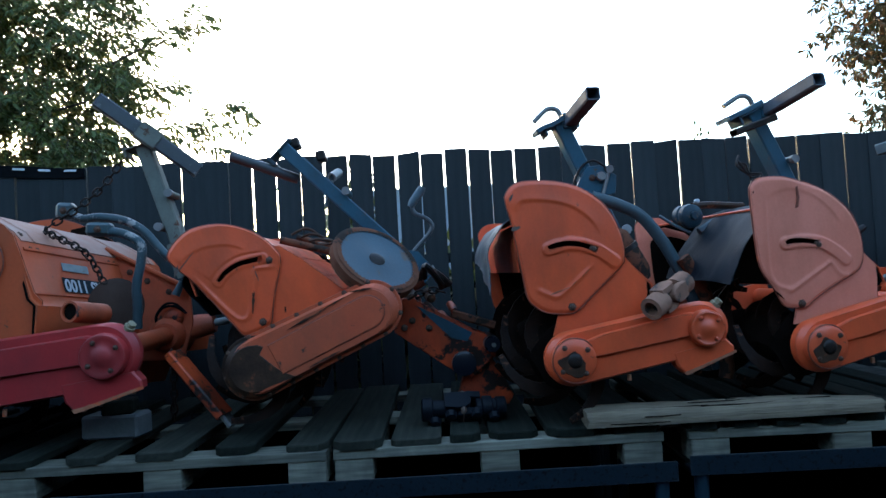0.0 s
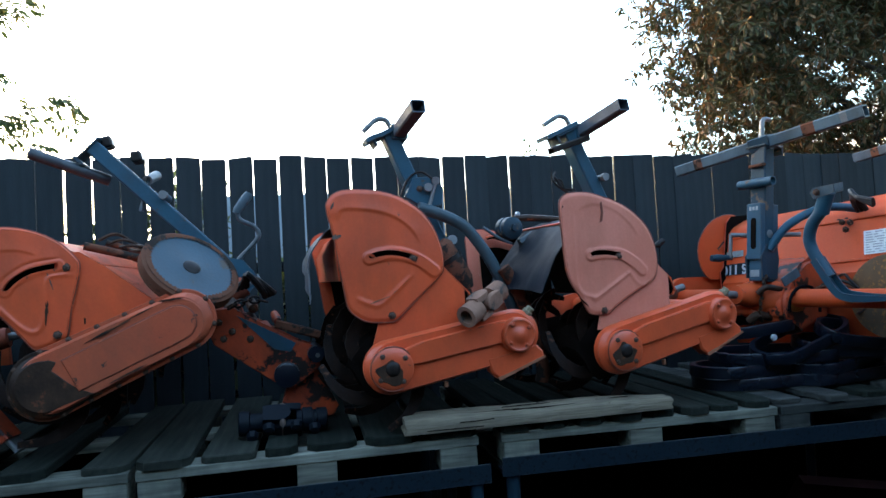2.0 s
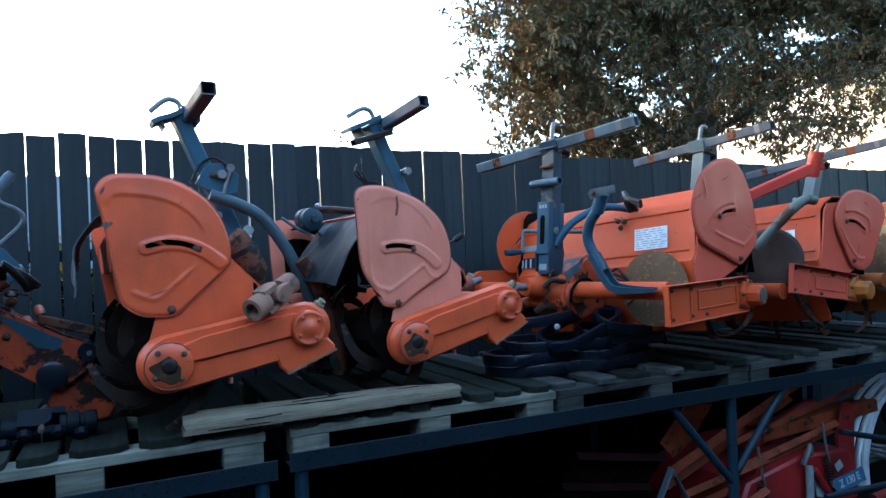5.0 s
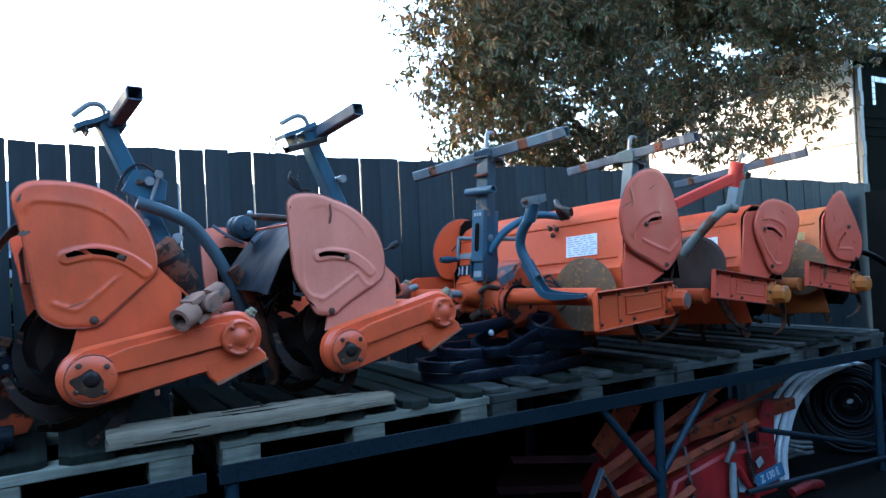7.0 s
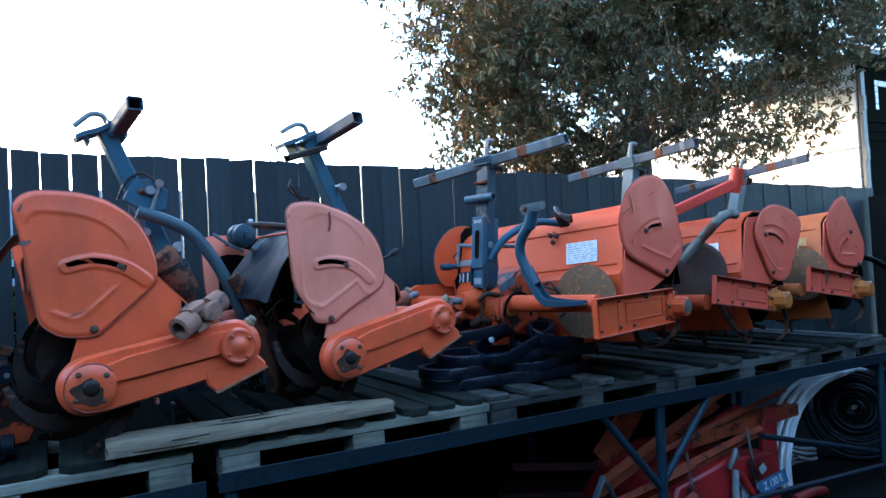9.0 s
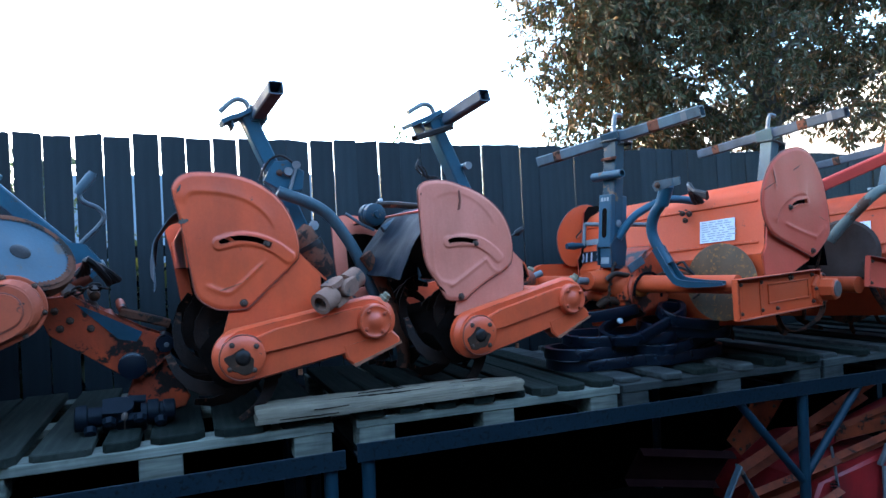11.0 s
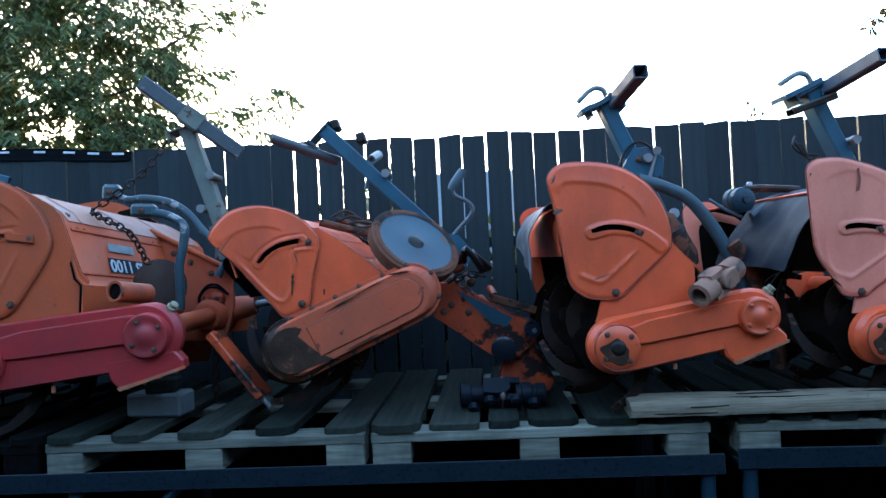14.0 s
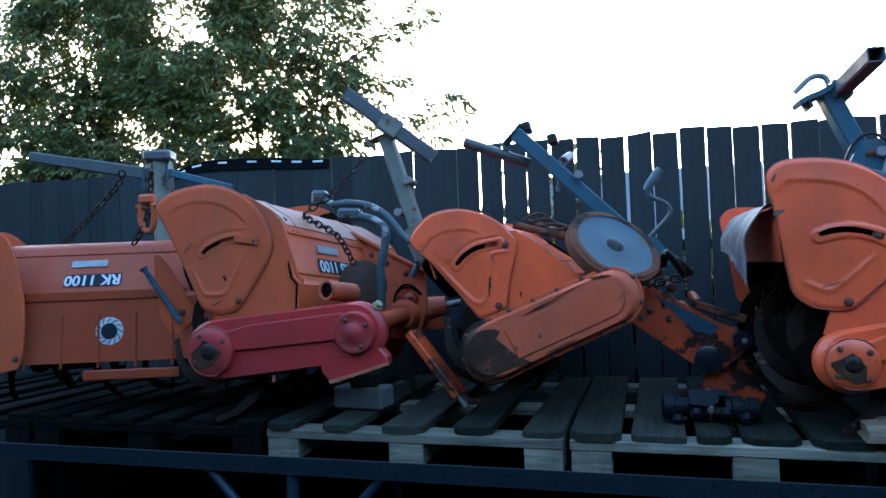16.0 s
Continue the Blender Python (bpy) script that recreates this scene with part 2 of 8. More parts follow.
# near-black: painted shade in hoods, slots and pipe ends; also plank splits, scars
SHADE_CRACK = material("shade_and_crack_black", (0.004, 0.003, 0.002), (0.008, 0.005, 0.004), 0.95, scale=12, spec=0.03, bump=0.6)
RUBBER = material("black_rubber", (0.002, 0.0025, 0.0032), (0.004, 0.0048, 0.006), 0.5, scale=7, spec=0.02)
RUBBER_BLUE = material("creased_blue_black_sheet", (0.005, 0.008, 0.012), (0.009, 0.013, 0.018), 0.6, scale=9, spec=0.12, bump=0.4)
RUBBER_GREY = material("dusty_rubber_sheet", (0.13, 0.14, 0.145), (0.07, 0.078, 0.085), 0.5, scale=7, grime=(0.02, 0.02, 0.02), grime_amount=0.7)
WOOD = material("weathered_pallet_wood", (0.040, 0.041, 0.032), (0.017, 0.019, 0.015), 0.85, scale=3, stretch=(14, 1, 14), fine=40, bump=0.6, vary=0.3, grime=(0.018, 0.022, 0.016), grime_amount=0.7, spec=0.08)
WOOD_DARK = material("darker_pallet_wood", (0.021, 0.024, 0.019), (0.008, 0.010, 0.008), 0.85, scale=3, stretch=(14, 1, 14), fine=40, bump=0.6, vary=0.3, grime=(0.012, 0.016, 0.011), grime_amount=0.7, spec=0.06)
WOOD_BLACK = material("near_black_pallet_wood", (0.005, 0.0052, 0.0048), (0.0025, 0.0026, 0.0024), 0.85, scale=3, stretch=(14, 1, 14), fine=40, bump=0.6, vary=0.3, spec=0.05)
WOOD_DULL = material("dull_dark_pallet_wood", (0.10, 0.10, 0.088), (0.036, 0.037, 0.033), 0.85, scale=4, stretch=(1.0, 9, 18), fine=40, bump=0.6, vary=0.4, grime=(0.014, 0.016, 0.015), grime_amount=0.8, spec=0.1)
WOOD_END = material("pale_pallet_wood", (0.25, 0.24, 0.185), (0.085, 0.083, 0.064), 0.85, scale=4, stretch=(1.0, 9, 18), fine=40, bump=0.6, vary=0.3, grime=(0.04, 0.045, 0.04), grime_amount=0.7, spec=0.1)
PLANK = material("grey_split_plank", (0.34, 0.265, 0.18), (0.085, 0.064, 0.043), 0.9, scale=7, stretch=(0.5, 12, 14), amount=0.75, fine=24, bump=1.0, grime=(0.09, 0.08, 0.065), grime_amount=0.6, spec=0.1)
FENCE = material("slate_stained_fence_wood", (0.0165, 0.0226, 0.0252), (0.0112, 0.0156, 0.0176), 0.7, scale=4, stretch=(5, 5, 0.6), fine=60, bump=0.3, vary=0.25, spec=0.2)
FENCE_BROWN = material("brown_weathered_fence_wood", (0.016, 0.0135, 0.011), (0.009, 0.008, 0.0065), 0.8, scale=4, stretch=(5, 5, 0.6), fine=60, bump=0.3, vary=0.25, spec=0.05)
GROUND = material("damp_black_dirt", (0.009, 0.0085, 0.0075), (0.005, 0.0048, 0.0042), 0.95, scale=1.5, fine=25, bump=0.6, spec=0.01)
WALL_GREY = material("blue_grey_plaster", (0.22, 0.25, 0.29), (0.17, 0.2, 0.23), 0.9, scale=1, fine=20)
CONCRETE = material("grey_concrete", (0.12, 0.125, 0.125), (0.075, 0.08, 0.08), 0.9, scale=8, fine=60, bump=0.4)
WHITE_LABEL = material("white_label", (0.46, 0.48, 0.49), (0.36, 0.38, 0.40), 0.5, scale=20, worn=(0.30, 0.13, 0.09), worn_amount=0.03)
DATA_WHITE = material("white_data_plate", (0.72, 0.73, 0.73), (0.60, 0.61, 0.62), 0.45, scale=20)
DARK_LABEL = material("black_label", (0.007, 0.015, 0.020), (0.010, 0.019, 0.024), 0.6, scale=20, spec=0.1)
PALE_STICKER = material("pale_worn_sticker", (0.24, 0.28, 0.28), (0.17, 0.19, 0.19), 0.6, scale=25, worn=(0.20, 0.07, 0.04), worn_amount=0.08, worn_scale=30)
PALE_YELLOW = material("pale_yellow_sticker", (0.42, 0.27, 0.08), (0.30, 0.18, 0.06), 0.6, scale=25)
INK = material("grey_print", (0.30, 0.31, 0.33), (0.42, 0.43, 0.45), 0.6, scale=30)
BLUE_LABEL = material("blue_label", (0.03, 0.11, 0.19), (0.026, 0.095, 0.165), 0.5, scale=20)
HOSE_WHITE = material("white_hose", (0.62, 0.63, 0.63), (0.48, 0.49, 0.49), 0.5, scale=10)
BARK = material("tree_bark", (0.055, 0.045, 0.038), (0.03, 0.026, 0.023), 0.9, scale=6, stretch=(3, 3, 0.7), bump=0.9, fine=30)
DISC_BLUE = material("worn_blue_disc_paint", (0.040, 0.074, 0.096), (0.058, 0.088, 0.105), 0.5, scale=9, worn=(0.09, 0.065, 0.05), worn_amount=0.13, worn_scale=11, grime=(0.075, 0.065, 0.06), grime_amount=0.5, spec=0.2)
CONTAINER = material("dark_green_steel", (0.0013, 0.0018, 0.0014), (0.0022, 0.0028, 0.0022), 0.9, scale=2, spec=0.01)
PALE_TRIM = material("pale_grey_trim", (0.11, 0.115, 0.12), (0.08, 0.085, 0.09), 0.6, scale=6)


# ---- mesh helpers ----
def part(name, bm, mat, parent=None, label="", smooth=False, m=None):
    """One mesh object out of a bmesh, under a thing or under a part."""
    bmesh.ops.recalc_face_normals(bm, faces=bm.faces[:])
    me = bpy.data.meshes.new(name)
    bm.to_mesh(me)
    bm.free()
    me.materials.append(mat)
    if smooth:
        me.shade_smooth()
        me.set_sharp_from_angle(angle=radians(38))
    ob = new(name, me)
    ob.parent = parent
    if m is not None:
        ob.matrix_basis = m
    return tagged(ob, label)


def again(name, mesh, parent, m):
    """Another object on a mesh that exists."""
    ob = new(name, mesh)
    ob.parent, ob.matrix_basis = parent, m
    return ob


def thing(name, label, category, m=None, group=""):
    ob = new(name)
    ob.empty_display_size = 0.05
    if m is not None:
        ob.matrix_basis = m
    return tagged(ob, label, category, group)


def prism(bm, pts, y0, y1, inset=0.0):
    """A polygon of (x, z) points from y0 to y1; inset narrows its front at y0, as a pressed edge."""
    c = Vector((sum(p[0] for p in pts) / len(pts), sum(p[1] for p in pts) / len(pts)))
    ring = []
    if inset:
        small = []
        for p in pts:
            d = Vector(p) - c
            small.append(c + d * max(0.2, 1 - inset / max(d.length, 1e-6)))
        ring.append([bm.verts.new((p[0], y0, p[1])) for p in small])
        ring.append([bm.verts.new((p[0], y0 + inset * 0.8, p[1])) for p in pts])
    else:
        ring.append([bm.verts.new((p[0], y0, p[1])) for p in pts])
    ring.append([bm.verts.new((p[0], y1, p[1])) for p in pts])
    n = len(pts)
    for a, b in zip(ring, ring[1:]):
        for i in range(n):
            bm.faces.new((a[i], a[(i + 1) % n], b[(i + 1) % n], b[i]))
    bm.faces.new(ring[0])
    bm.faces.new(ring[-1][::-1])
    return bm


def box(bm, lo, hi, bevel=0.0):
    made = bmesh.ops.create_cube(bm, size=1)["verts"]
    for v in made:
        v.co = Vector([lo[i] + (v.co[i] + 0.5) * (hi[i] - lo[i]) for i in range(3)])
    if bevel:
        edges = {e for v in made for e in v.link_edges}
        bmesh.ops.bevel(bm, geom=list(edges), offset=bevel, segments=1, affect="EDGES")
    return bm


def frame_along(way):
    way = Vector(way).normalized()
    side = way.cross(Vector((0, 0, 1)))
    if side.length < 1e-3:
        side = Vector((1, 0, 0))
    side.normalize()
    return side, side.cross(way).normalized()


def sweep(bm, path, shape, close=True, twist=0.0, scales=None):
    """A closed outline (u, v) carried along a path of points."""
    path = [Vector(p) for p in path]
    rings, last = [], None
    for i, p in enumerate(path):
        way = (path[min(i + 1, len(path) - 1)] - path[max(i - 1, 0)]).normalized()
        if last is None:
            u, v = frame_along(way)
        else:
            u = (last - way * last.dot(way)).normalized()
            v = u.cross(way)
        last = u
        k = scales[i] if scales else 1
        c, s = math.cos(twist), math.sin(twist)
        rings.append([bm.verts.new(p + k * (u * (a * c - b * s) + v * (a * s + b * c))) for a, b in shape])
    n = len(shape)
    for a, b in zip(rings, rings[1:]):
        for i in range(n):
            bm.faces.new((a[i], a[(i + 1) % n], b[(i + 1) % n], b[i]))
    if close:
        bm.faces.new(rings[0][::-1])
        bm.faces.new(rings[-1])
    return bm


def circle(r, n=12):
    return [(r * math.cos(2 * math.pi * i / n), r * math.sin(2 * math.pi * i / n)) for i in range(n)]


def tube(bm, path, r, n=12, scales=None):
    return sweep(bm, path, circle(r, n), scales=scales)


def pipe(bm, a, b, r, wall=0.006, n=16):
    """A hollow round pipe with open ends."""
    a, b = Vector(a), Vector(b)
    u, v = frame_along(b - a)
    rings = []
    for p, q in ((a, r), (b, r), (b, r - wall), (a, r - wall)):
        rings.append([bm.verts.new(p + u * x + v * y) for x, y in circle(q, n)])
    for k in range(4):
        for i in range(n):
            bm.faces.new((rings[k][i], rings[k][(i + 1) % n], rings[(k + 1) % 4][(i + 1) % n], rings[(k + 1) % 4][i]))
    return bm


def square_tube(bm, a, b, w, h, wall=0.005, roll=0.0):
    """A hollow rectangular tube with open ends; roll turns it about its length."""
    a, b = Vector(a), Vector(b)
    u, v = frame_along(b - a)
    c, s = math.cos(roll), math.sin(roll)
    u, v = u * c + v * s, v * c - u * s
    rings = []
    for p, k in ((a, 0), (b, 0), (b, wall), (a, wall)):
        x, y, q = w / 2 - k, h / 2 - k, 0.006 if k == 0 else 0.003
        shape = [(x - q, -y), (x, -y + q), (x, y - q), (x - q, y), (-x + q, y), (-x, y - q), (-x, -y + q), (-x + q, -y)]
        rings.append([bm.verts.new(p + u * i + v * j) for i, j in shape])
    for k in range(4):
        for i in range(8):
            bm.faces.new((rings[k][i], rings[k][(i + 1) % 8], rings[(k + 1) % 4][(i + 1) % 8], rings[(k + 1) % 4][i]))
    return bm


def smooth_path(pts, steps=6, closed=False):
    """A Catmull-Rom curve through the points."""
    pts = [Vector(p) for p in pts]
    n, out = len(pts), []
    for i in range(n if closed else n - 1):
        if closed:
            p0, p1, p2, p3 = (pts[(i + k) % n] for k in (-1, 0, 1, 2))
        else:
            p0, p1, p2, p3 = pts[max(i - 1, 0)], pts[i], pts[i + 1], pts[min(i + 2, n - 1)]
        for k in range(steps):
            t = k / steps
            out.append(0.5 * (2 * p1 + (p2 - p0) * t + (2 * p0 - 5 * p1 + 4 * p2 - p3) * t * t + (3 * p1 - p0 - 3 * p2 + p3) * t ** 3))
    if not closed:
        out.append(pts[-1])
    return out


def lathe(bm, profile, n=20):
    """Rings of (r, y) about the y axis, closed at both ends."""
    rings = [[bm.verts.new((r * math.cos(2 * math.pi * i / n), y, r * math.sin(2 * math.pi * i / n))) for i in range(n)] for r, y in profile]
    for a, b in zip(rings, rings[1:]):
        for i in range(n):
            bm.faces.new((a[i], a[(i + 1) % n], b[(i + 1) % n], b[i]))
    bm.faces.new(rings[0])
    bm.faces.new(rings[-1][::-1])
    return bm


def bolt_mesh(name, r, h):
    bm = bmesh.new()
    lathe(bm, [(r * 0.5, -h), (r, -h * 0.85), (r, -h * 0.25), (r * 1.5, -h * 0.2), (r * 1.5, 0.004)], 6)
    bmesh.ops.recalc_face_normals(bm, faces=bm.faces[:])
    me = bpy.data.meshes.new(name)
    bm.to_mesh(me)
    bm.free()
    me.materials.append(BOLT_STEEL)
    return me


BOLT, BIG_BOLT = bolt_mesh("bolt", 0.007, 0.010), bolt_mesh("big_bolt", 0.0105, 0.014)
PAINTED = {}


def painted_bolt(mat):
    """A small bolt that was painted over with its casting."""
    if mat not in PAINTED:
        PAINTED[mat] = bolt_mesh("bolt", 0.0065, 0.008)
        PAINTED[mat].materials[0] = mat
    return PAINTED[mat]


def arc(cx, cz, r, a0, a1, n=10):
    return [(cx + r * math.cos(radians(a0 + (a1 - a0) * i / n)), cz + r * math.sin(radians(a0 + (a1 - a0) * i / n))) for i in range(n + 1)]


def band(path, half):
    """A closed outline of that half width round a flat path of (x, z)."""
    path = [Vector(p) for p in path]
    left, right = [], []
    for i, p in enumerate(path):
        d = (path[min(i + 1, len(path) - 1)] - path[max(i - 1, 0)]).normalized()
        nrm = Vector((-d.y, d.x)) * half
        left.append(p + nrm)
        right.append(p - nrm)
    return left + right[::-1]


# ---- ground ----
bm = bmesh.new()
bmesh.ops.create_grid(bm, x_segments=60, y_segments=60, size=1)
for v in bm.verts:
    v.co.x, v.co.y = v.co.x * abs(v.co.x) ** 2 * 600, v.co.y * abs(v.co.y) ** 2 * 600
    v.co.z = 0.03 * noise.noise(v.co * 0.7)
tagged(part("ground", bm, GROUND, label="dark trodden dirt of the yard"), category="ground", kind="structure")


# ---- fences ----
def fence_height(x):
    return 2.305 - 0.0125 * x


def board_mesh(name, w, h, thick, mat):
    """A fence board with eased edges and slightly uneven top corners."""
    bm = bmesh.new()
    a, b = random.uniform(-0.008, 0.008), random.uniform(-0.008, 0.008)
    prism(bm, [(0, 0), (w, 0), (w, h + a), (w - 0.006, h + a + 0.004), (0.006, h + b + 0.004), (0, h + b)], 0, thick)
    bmesh.ops.recalc_face_normals(bm, faces=bm.faces[:])
    me = bpy.data.meshes.new(name)
    bm.to_mesh(me)
    bm.free()
    me.materials.append(mat)
    return me


FENCE_Y = 3.93
fence = tagged(new("wall_fence_back"), "dark slate stained board fence with narrow gaps", "fence", kind="structure")
rng = random.Random(4)
PITCH, FIRST_GAP = 0.1385, -1.226
for i in range(-56, 68):
    # the joint on the board's left: open along the middle of the fence, tight elsewhere
    x0 = FIRST_GAP + PITCH * i + 0.013 * math.exp(-((i - 9) / 4) ** 2) + rng.uniform(-0.003, 0.003)
    gap = 0.0115 + rng.uniform(-0.003, 0.002) if 0 <= i <= 21 else 0.0022
    if i in (2, 16, 17, 18, 20):
        gap = 0.005
    h = fence_height(x0) + rng.uniform(-0.006, 0.006)
    again("fence_board", board_mesh("fence_board", PITCH - gap, h, 0.022, FENCE), fence,
          pose(x0 + gap / 2, FENCE_Y + (0 if 0 <= i <= 21 else rng.uniform(-0.005, 0.005)), 0, 0, rng.uniform(-0.12, 0.12), rng.uniform(-0.6, 0.6)))
for z in (0.55, 1.655):
    bm = bmesh.new()
    box(bm, (-9, 3.96, z), (8.0, 4.0, z + 0.06), 0.004)
    part("fence_rail", bm, FENCE, fence)
for x in (-8.4, -6.2, -4.0, -1.75, 1.72, 3.8, 5.9, 7.85):
    bm = bmesh.new()
    box(bm, (x, 4.0, 0), (x + 0.08, 4.08, 2.15), 0.004)
    part("fence_post", bm, FENCE, fence)

side_fence = tagged(new("wall_fence_side"), "brown weathered board fence closing the yard", "fence", kind="structure")
y = 3.9
while y > -4.0:
    w = rng.uniform(0.16, 0.2)
    again("fence_board", board_mesh("fence_board", w, 2.12 + rng.uniform(-0.015, 0.015), 0.024, FENCE_BROWN), side_fence,
          pose(8.0 + rng.choice((0, 0.02)), y, 0, 0, 0, -90))
    y -= w + 0.004


# unseen wall behind the camera, added to cut low sky light
bm = bmesh.new()
box(bm, (-9.5, -4.6, 0), (8.3, -4.5, 5.0), 0.01)
tagged(part("wall_yard", bm, FENCE_BROWN, label="added unseen wall blocking light from behind the camera"), category="wall", kind="structure")
# unseen wall added on the left to hold back light
bm = bmesh.new()
box(bm, (-9.1, -4.5, 0), (-9.0, 3.93, 4.6), 0.01)
tagged(part("wall_yard_end", bm, FENCE_BROWN, label="added unseen wall blocking light from the left end"), category="wall", kind="structure")

# unseen wall added on the right against light from that side
bm = bmesh.new()
box(bm, (8.15, -4.5, 0), (8.25, 1.6, 5.8), 0.01)
tagged(part("wall_yard_side", bm, FENCE_BROWN, label="added unseen wall blocking light from the right side"), category="wall", kind="structure")

# ---- racks and pallets ----
def rack(name, x0, x1, z0, slope, legs, braces):
    """A steel rack: angle iron beams front and back, cross bars, round legs and V braces."""
    r = thing(name, "dark blue painted steel rack carrying wooden pallets", "rack", pose(x0, 2.43, z0, 0, slope, 0))
    length = x1 - x0
    for nm, y0, s in (("front_beam", 0.0, 1), ("rear_beam", 1.22, -1)):
        bm = bmesh.new()
        yy = sorted((y0, y0 + 0.008 * s))
        box(bm, (0, yy[0], -0.07), (length, yy[1], 0.0), 0.0015)
        yy = sorted((y0 + 0.008 * s, y0 + 0.07 * s))
        box(bm, (0, yy[0], -0.052), (length, yy[1], -0.044), 0.0015)
        part(nm, bm, RACK_STEEL, r, "angle iron beam with worn dark blue paint")
    for cx in (0.05, length * 0.25, length * 0.5, length * 0.75, length - 0.06):
        bm = bmesh.new()
        box(bm, (cx - 0.02, 0.07, -0.092), (cx + 0.02, 1.15, -0.052), 0.002)
        part("cross_bar", bm, RACK_STEEL, r)
    for lx in legs:
        for y0 in (0.04, 1.17):
            bm = bmesh.new()
            tube(bm, [(lx - x0, y0, -0.053), (lx - x0 - 0.01, y0, -z0 - 0.02)], 0.026, 14)
            part("leg", bm, BRACE_STEEL, r, smooth=True)
    for bx, lx, lz in braces:
        bm = bmesh.new()
        tube(bm, [(bx - x0, 0.035, -0.06), (lx - x0, 0.04, lz - z0)], 0.02, 12)
        part("brace", bm, BRACE_STEEL, r, smooth=True)
    return r


rack("pallet_rack", -4.35, 0.79, 0.882, 0.0, (-4.2, -1.55, 0.74), ((-1.95, -1.57, 0.42), (-1.15, -1.53, 0.42)))
rack("pallet_rack", 0.835, 5.42, 0.898, 0.62, (0.885, 3.11, 5.27), ((2.69, 3.09, 0.40), (3.51, 3.11, 0.42)))
bm = bmesh.new()
tube(bm, [(4.0, 2.5, 0.48), (5.27, 2.5, 0.155)], 0.018, 10)
tagged(part("iron_bar", bm, RACK_STEEL, None, "dark steel bar leaning through the rack legs"), category="bar")
bm = bmesh.new()
tube(bm, [(3.75, 2.43, 0.175), (5.27, 2.44, 0.088)], 0.016, 10)
tagged(part("iron_bar", bm, RACK_STEEL, None, "slanting teal steel bar below the rack"), category="bar")


def deck_board(bm, w, depth, thick, r):
    """One pallet board whose front corners are worn off."""
    c = r.uniform(0.008, 0.032)
    d = r.uniform(0.008, 0.032)
    pts = [(c, 0), (w - d, 0), (w, d * 1.2), (w - 0.002, depth), (0.002, depth), (0, c * 1.2)]
    low = [bm.verts.new((a, b, 0)) for a, b in pts]
    mid = [bm.verts.new((a, b, thick - 0.004)) for a, b in pts]
    top = [bm.verts.new((0.004 + a * (w - 0.008) / w, b + 0.004 * (1 - 2 * b / depth), thick)) for a, b in pts]
    n = len(pts)
    for p, q in ((low, mid), (mid, top)):
        for i in range(n):
            bm.faces.new((p[i], p[(i + 1) % n], q[(i + 1) % n], q[i]))
    bm.faces.new(low[::-1])
    bm.faces.new(top)


def pallet(x0, w, widths, z, slope, seed, dark=0.4):
    r = random.Random(seed)
    # dark above 1 gives near-black boards, stringers and blocks
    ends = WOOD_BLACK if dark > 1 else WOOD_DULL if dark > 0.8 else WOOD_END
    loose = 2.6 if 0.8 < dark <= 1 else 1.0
    p = thing("pallet", "near-black wooden pallet on the steel rack" if dark > 1 else "weathered grey wooden pallet on the steel rack", "pallet", pose(x0, 2.462, z, 0, slope, 0), "pallets on the racks")
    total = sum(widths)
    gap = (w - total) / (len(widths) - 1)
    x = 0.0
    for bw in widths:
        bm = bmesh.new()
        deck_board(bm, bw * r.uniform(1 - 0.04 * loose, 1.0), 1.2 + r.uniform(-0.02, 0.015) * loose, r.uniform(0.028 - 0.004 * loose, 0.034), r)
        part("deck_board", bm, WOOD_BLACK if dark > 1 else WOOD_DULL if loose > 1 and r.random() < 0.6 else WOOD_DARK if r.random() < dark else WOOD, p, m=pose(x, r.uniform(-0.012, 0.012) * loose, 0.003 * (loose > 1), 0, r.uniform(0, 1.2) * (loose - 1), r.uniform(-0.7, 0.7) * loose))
        x += bw + gap
    for y in (0.0, 0.53, 1.06):
        bm = bmesh.new()
        box(bm, (0, y, -0.036), (w + (r.uniform(-0.01, 0.012) if y == 0 else 0), y + 0.12, -0.001), 0.003)
        part("stringer", bm, ends, p)
        for bx in (0.004, w / 2 - 0.07, w - 0.145):
            bm = bmesh.new()
            box(bm, (bx, y + 0.004, -0.118), (bx + 0.14, y + 0.116, -0.0365), 0.004)
            part("block", bm, ends, p, m=pose(r.uniform(-0.006, 0.006), 0, 0))
    # bottom boards all take the darker wood
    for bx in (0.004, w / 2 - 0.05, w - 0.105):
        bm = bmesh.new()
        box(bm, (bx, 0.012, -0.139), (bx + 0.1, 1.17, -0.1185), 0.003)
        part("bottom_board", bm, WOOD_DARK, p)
    return p


Z = 0.983
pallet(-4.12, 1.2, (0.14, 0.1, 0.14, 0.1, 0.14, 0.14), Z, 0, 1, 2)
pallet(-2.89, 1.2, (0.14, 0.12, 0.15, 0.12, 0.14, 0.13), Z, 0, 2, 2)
pallet(-1.662, 1.2, (0.13, 0.15, 0.17, 0.15, 0.15), Z, 0, 3)
pallet(-0.44, 1.2, (0.18, 0.185, 0.115, 0.18, 0.2, 0.19), Z, 0, 5, 0.35)
pallet(0.845, 1.18, (0.125, 0.13, 0.125, 0.125, 0.125, 0.12, 0.13, 0.12), Z, 0.62, 7, 0.6)
pallet(2.045, 1.2, (0.14, 0.13, 0.15, 0.13, 0.14, 0.15), Z - 0.013, 0.62, 8, 0.9)
pallet(3.26, 1.18, (0.14, 0.12, 0.14, 0.13, 0.14, 0.13), Z - 0.026, 0.62, 9, 1.0)
pallet(4.455, 0.92, (0.14, 0.13, 0.15, 0.14, 0.14), Z - 0.039, 0.62, 10, 1.0)


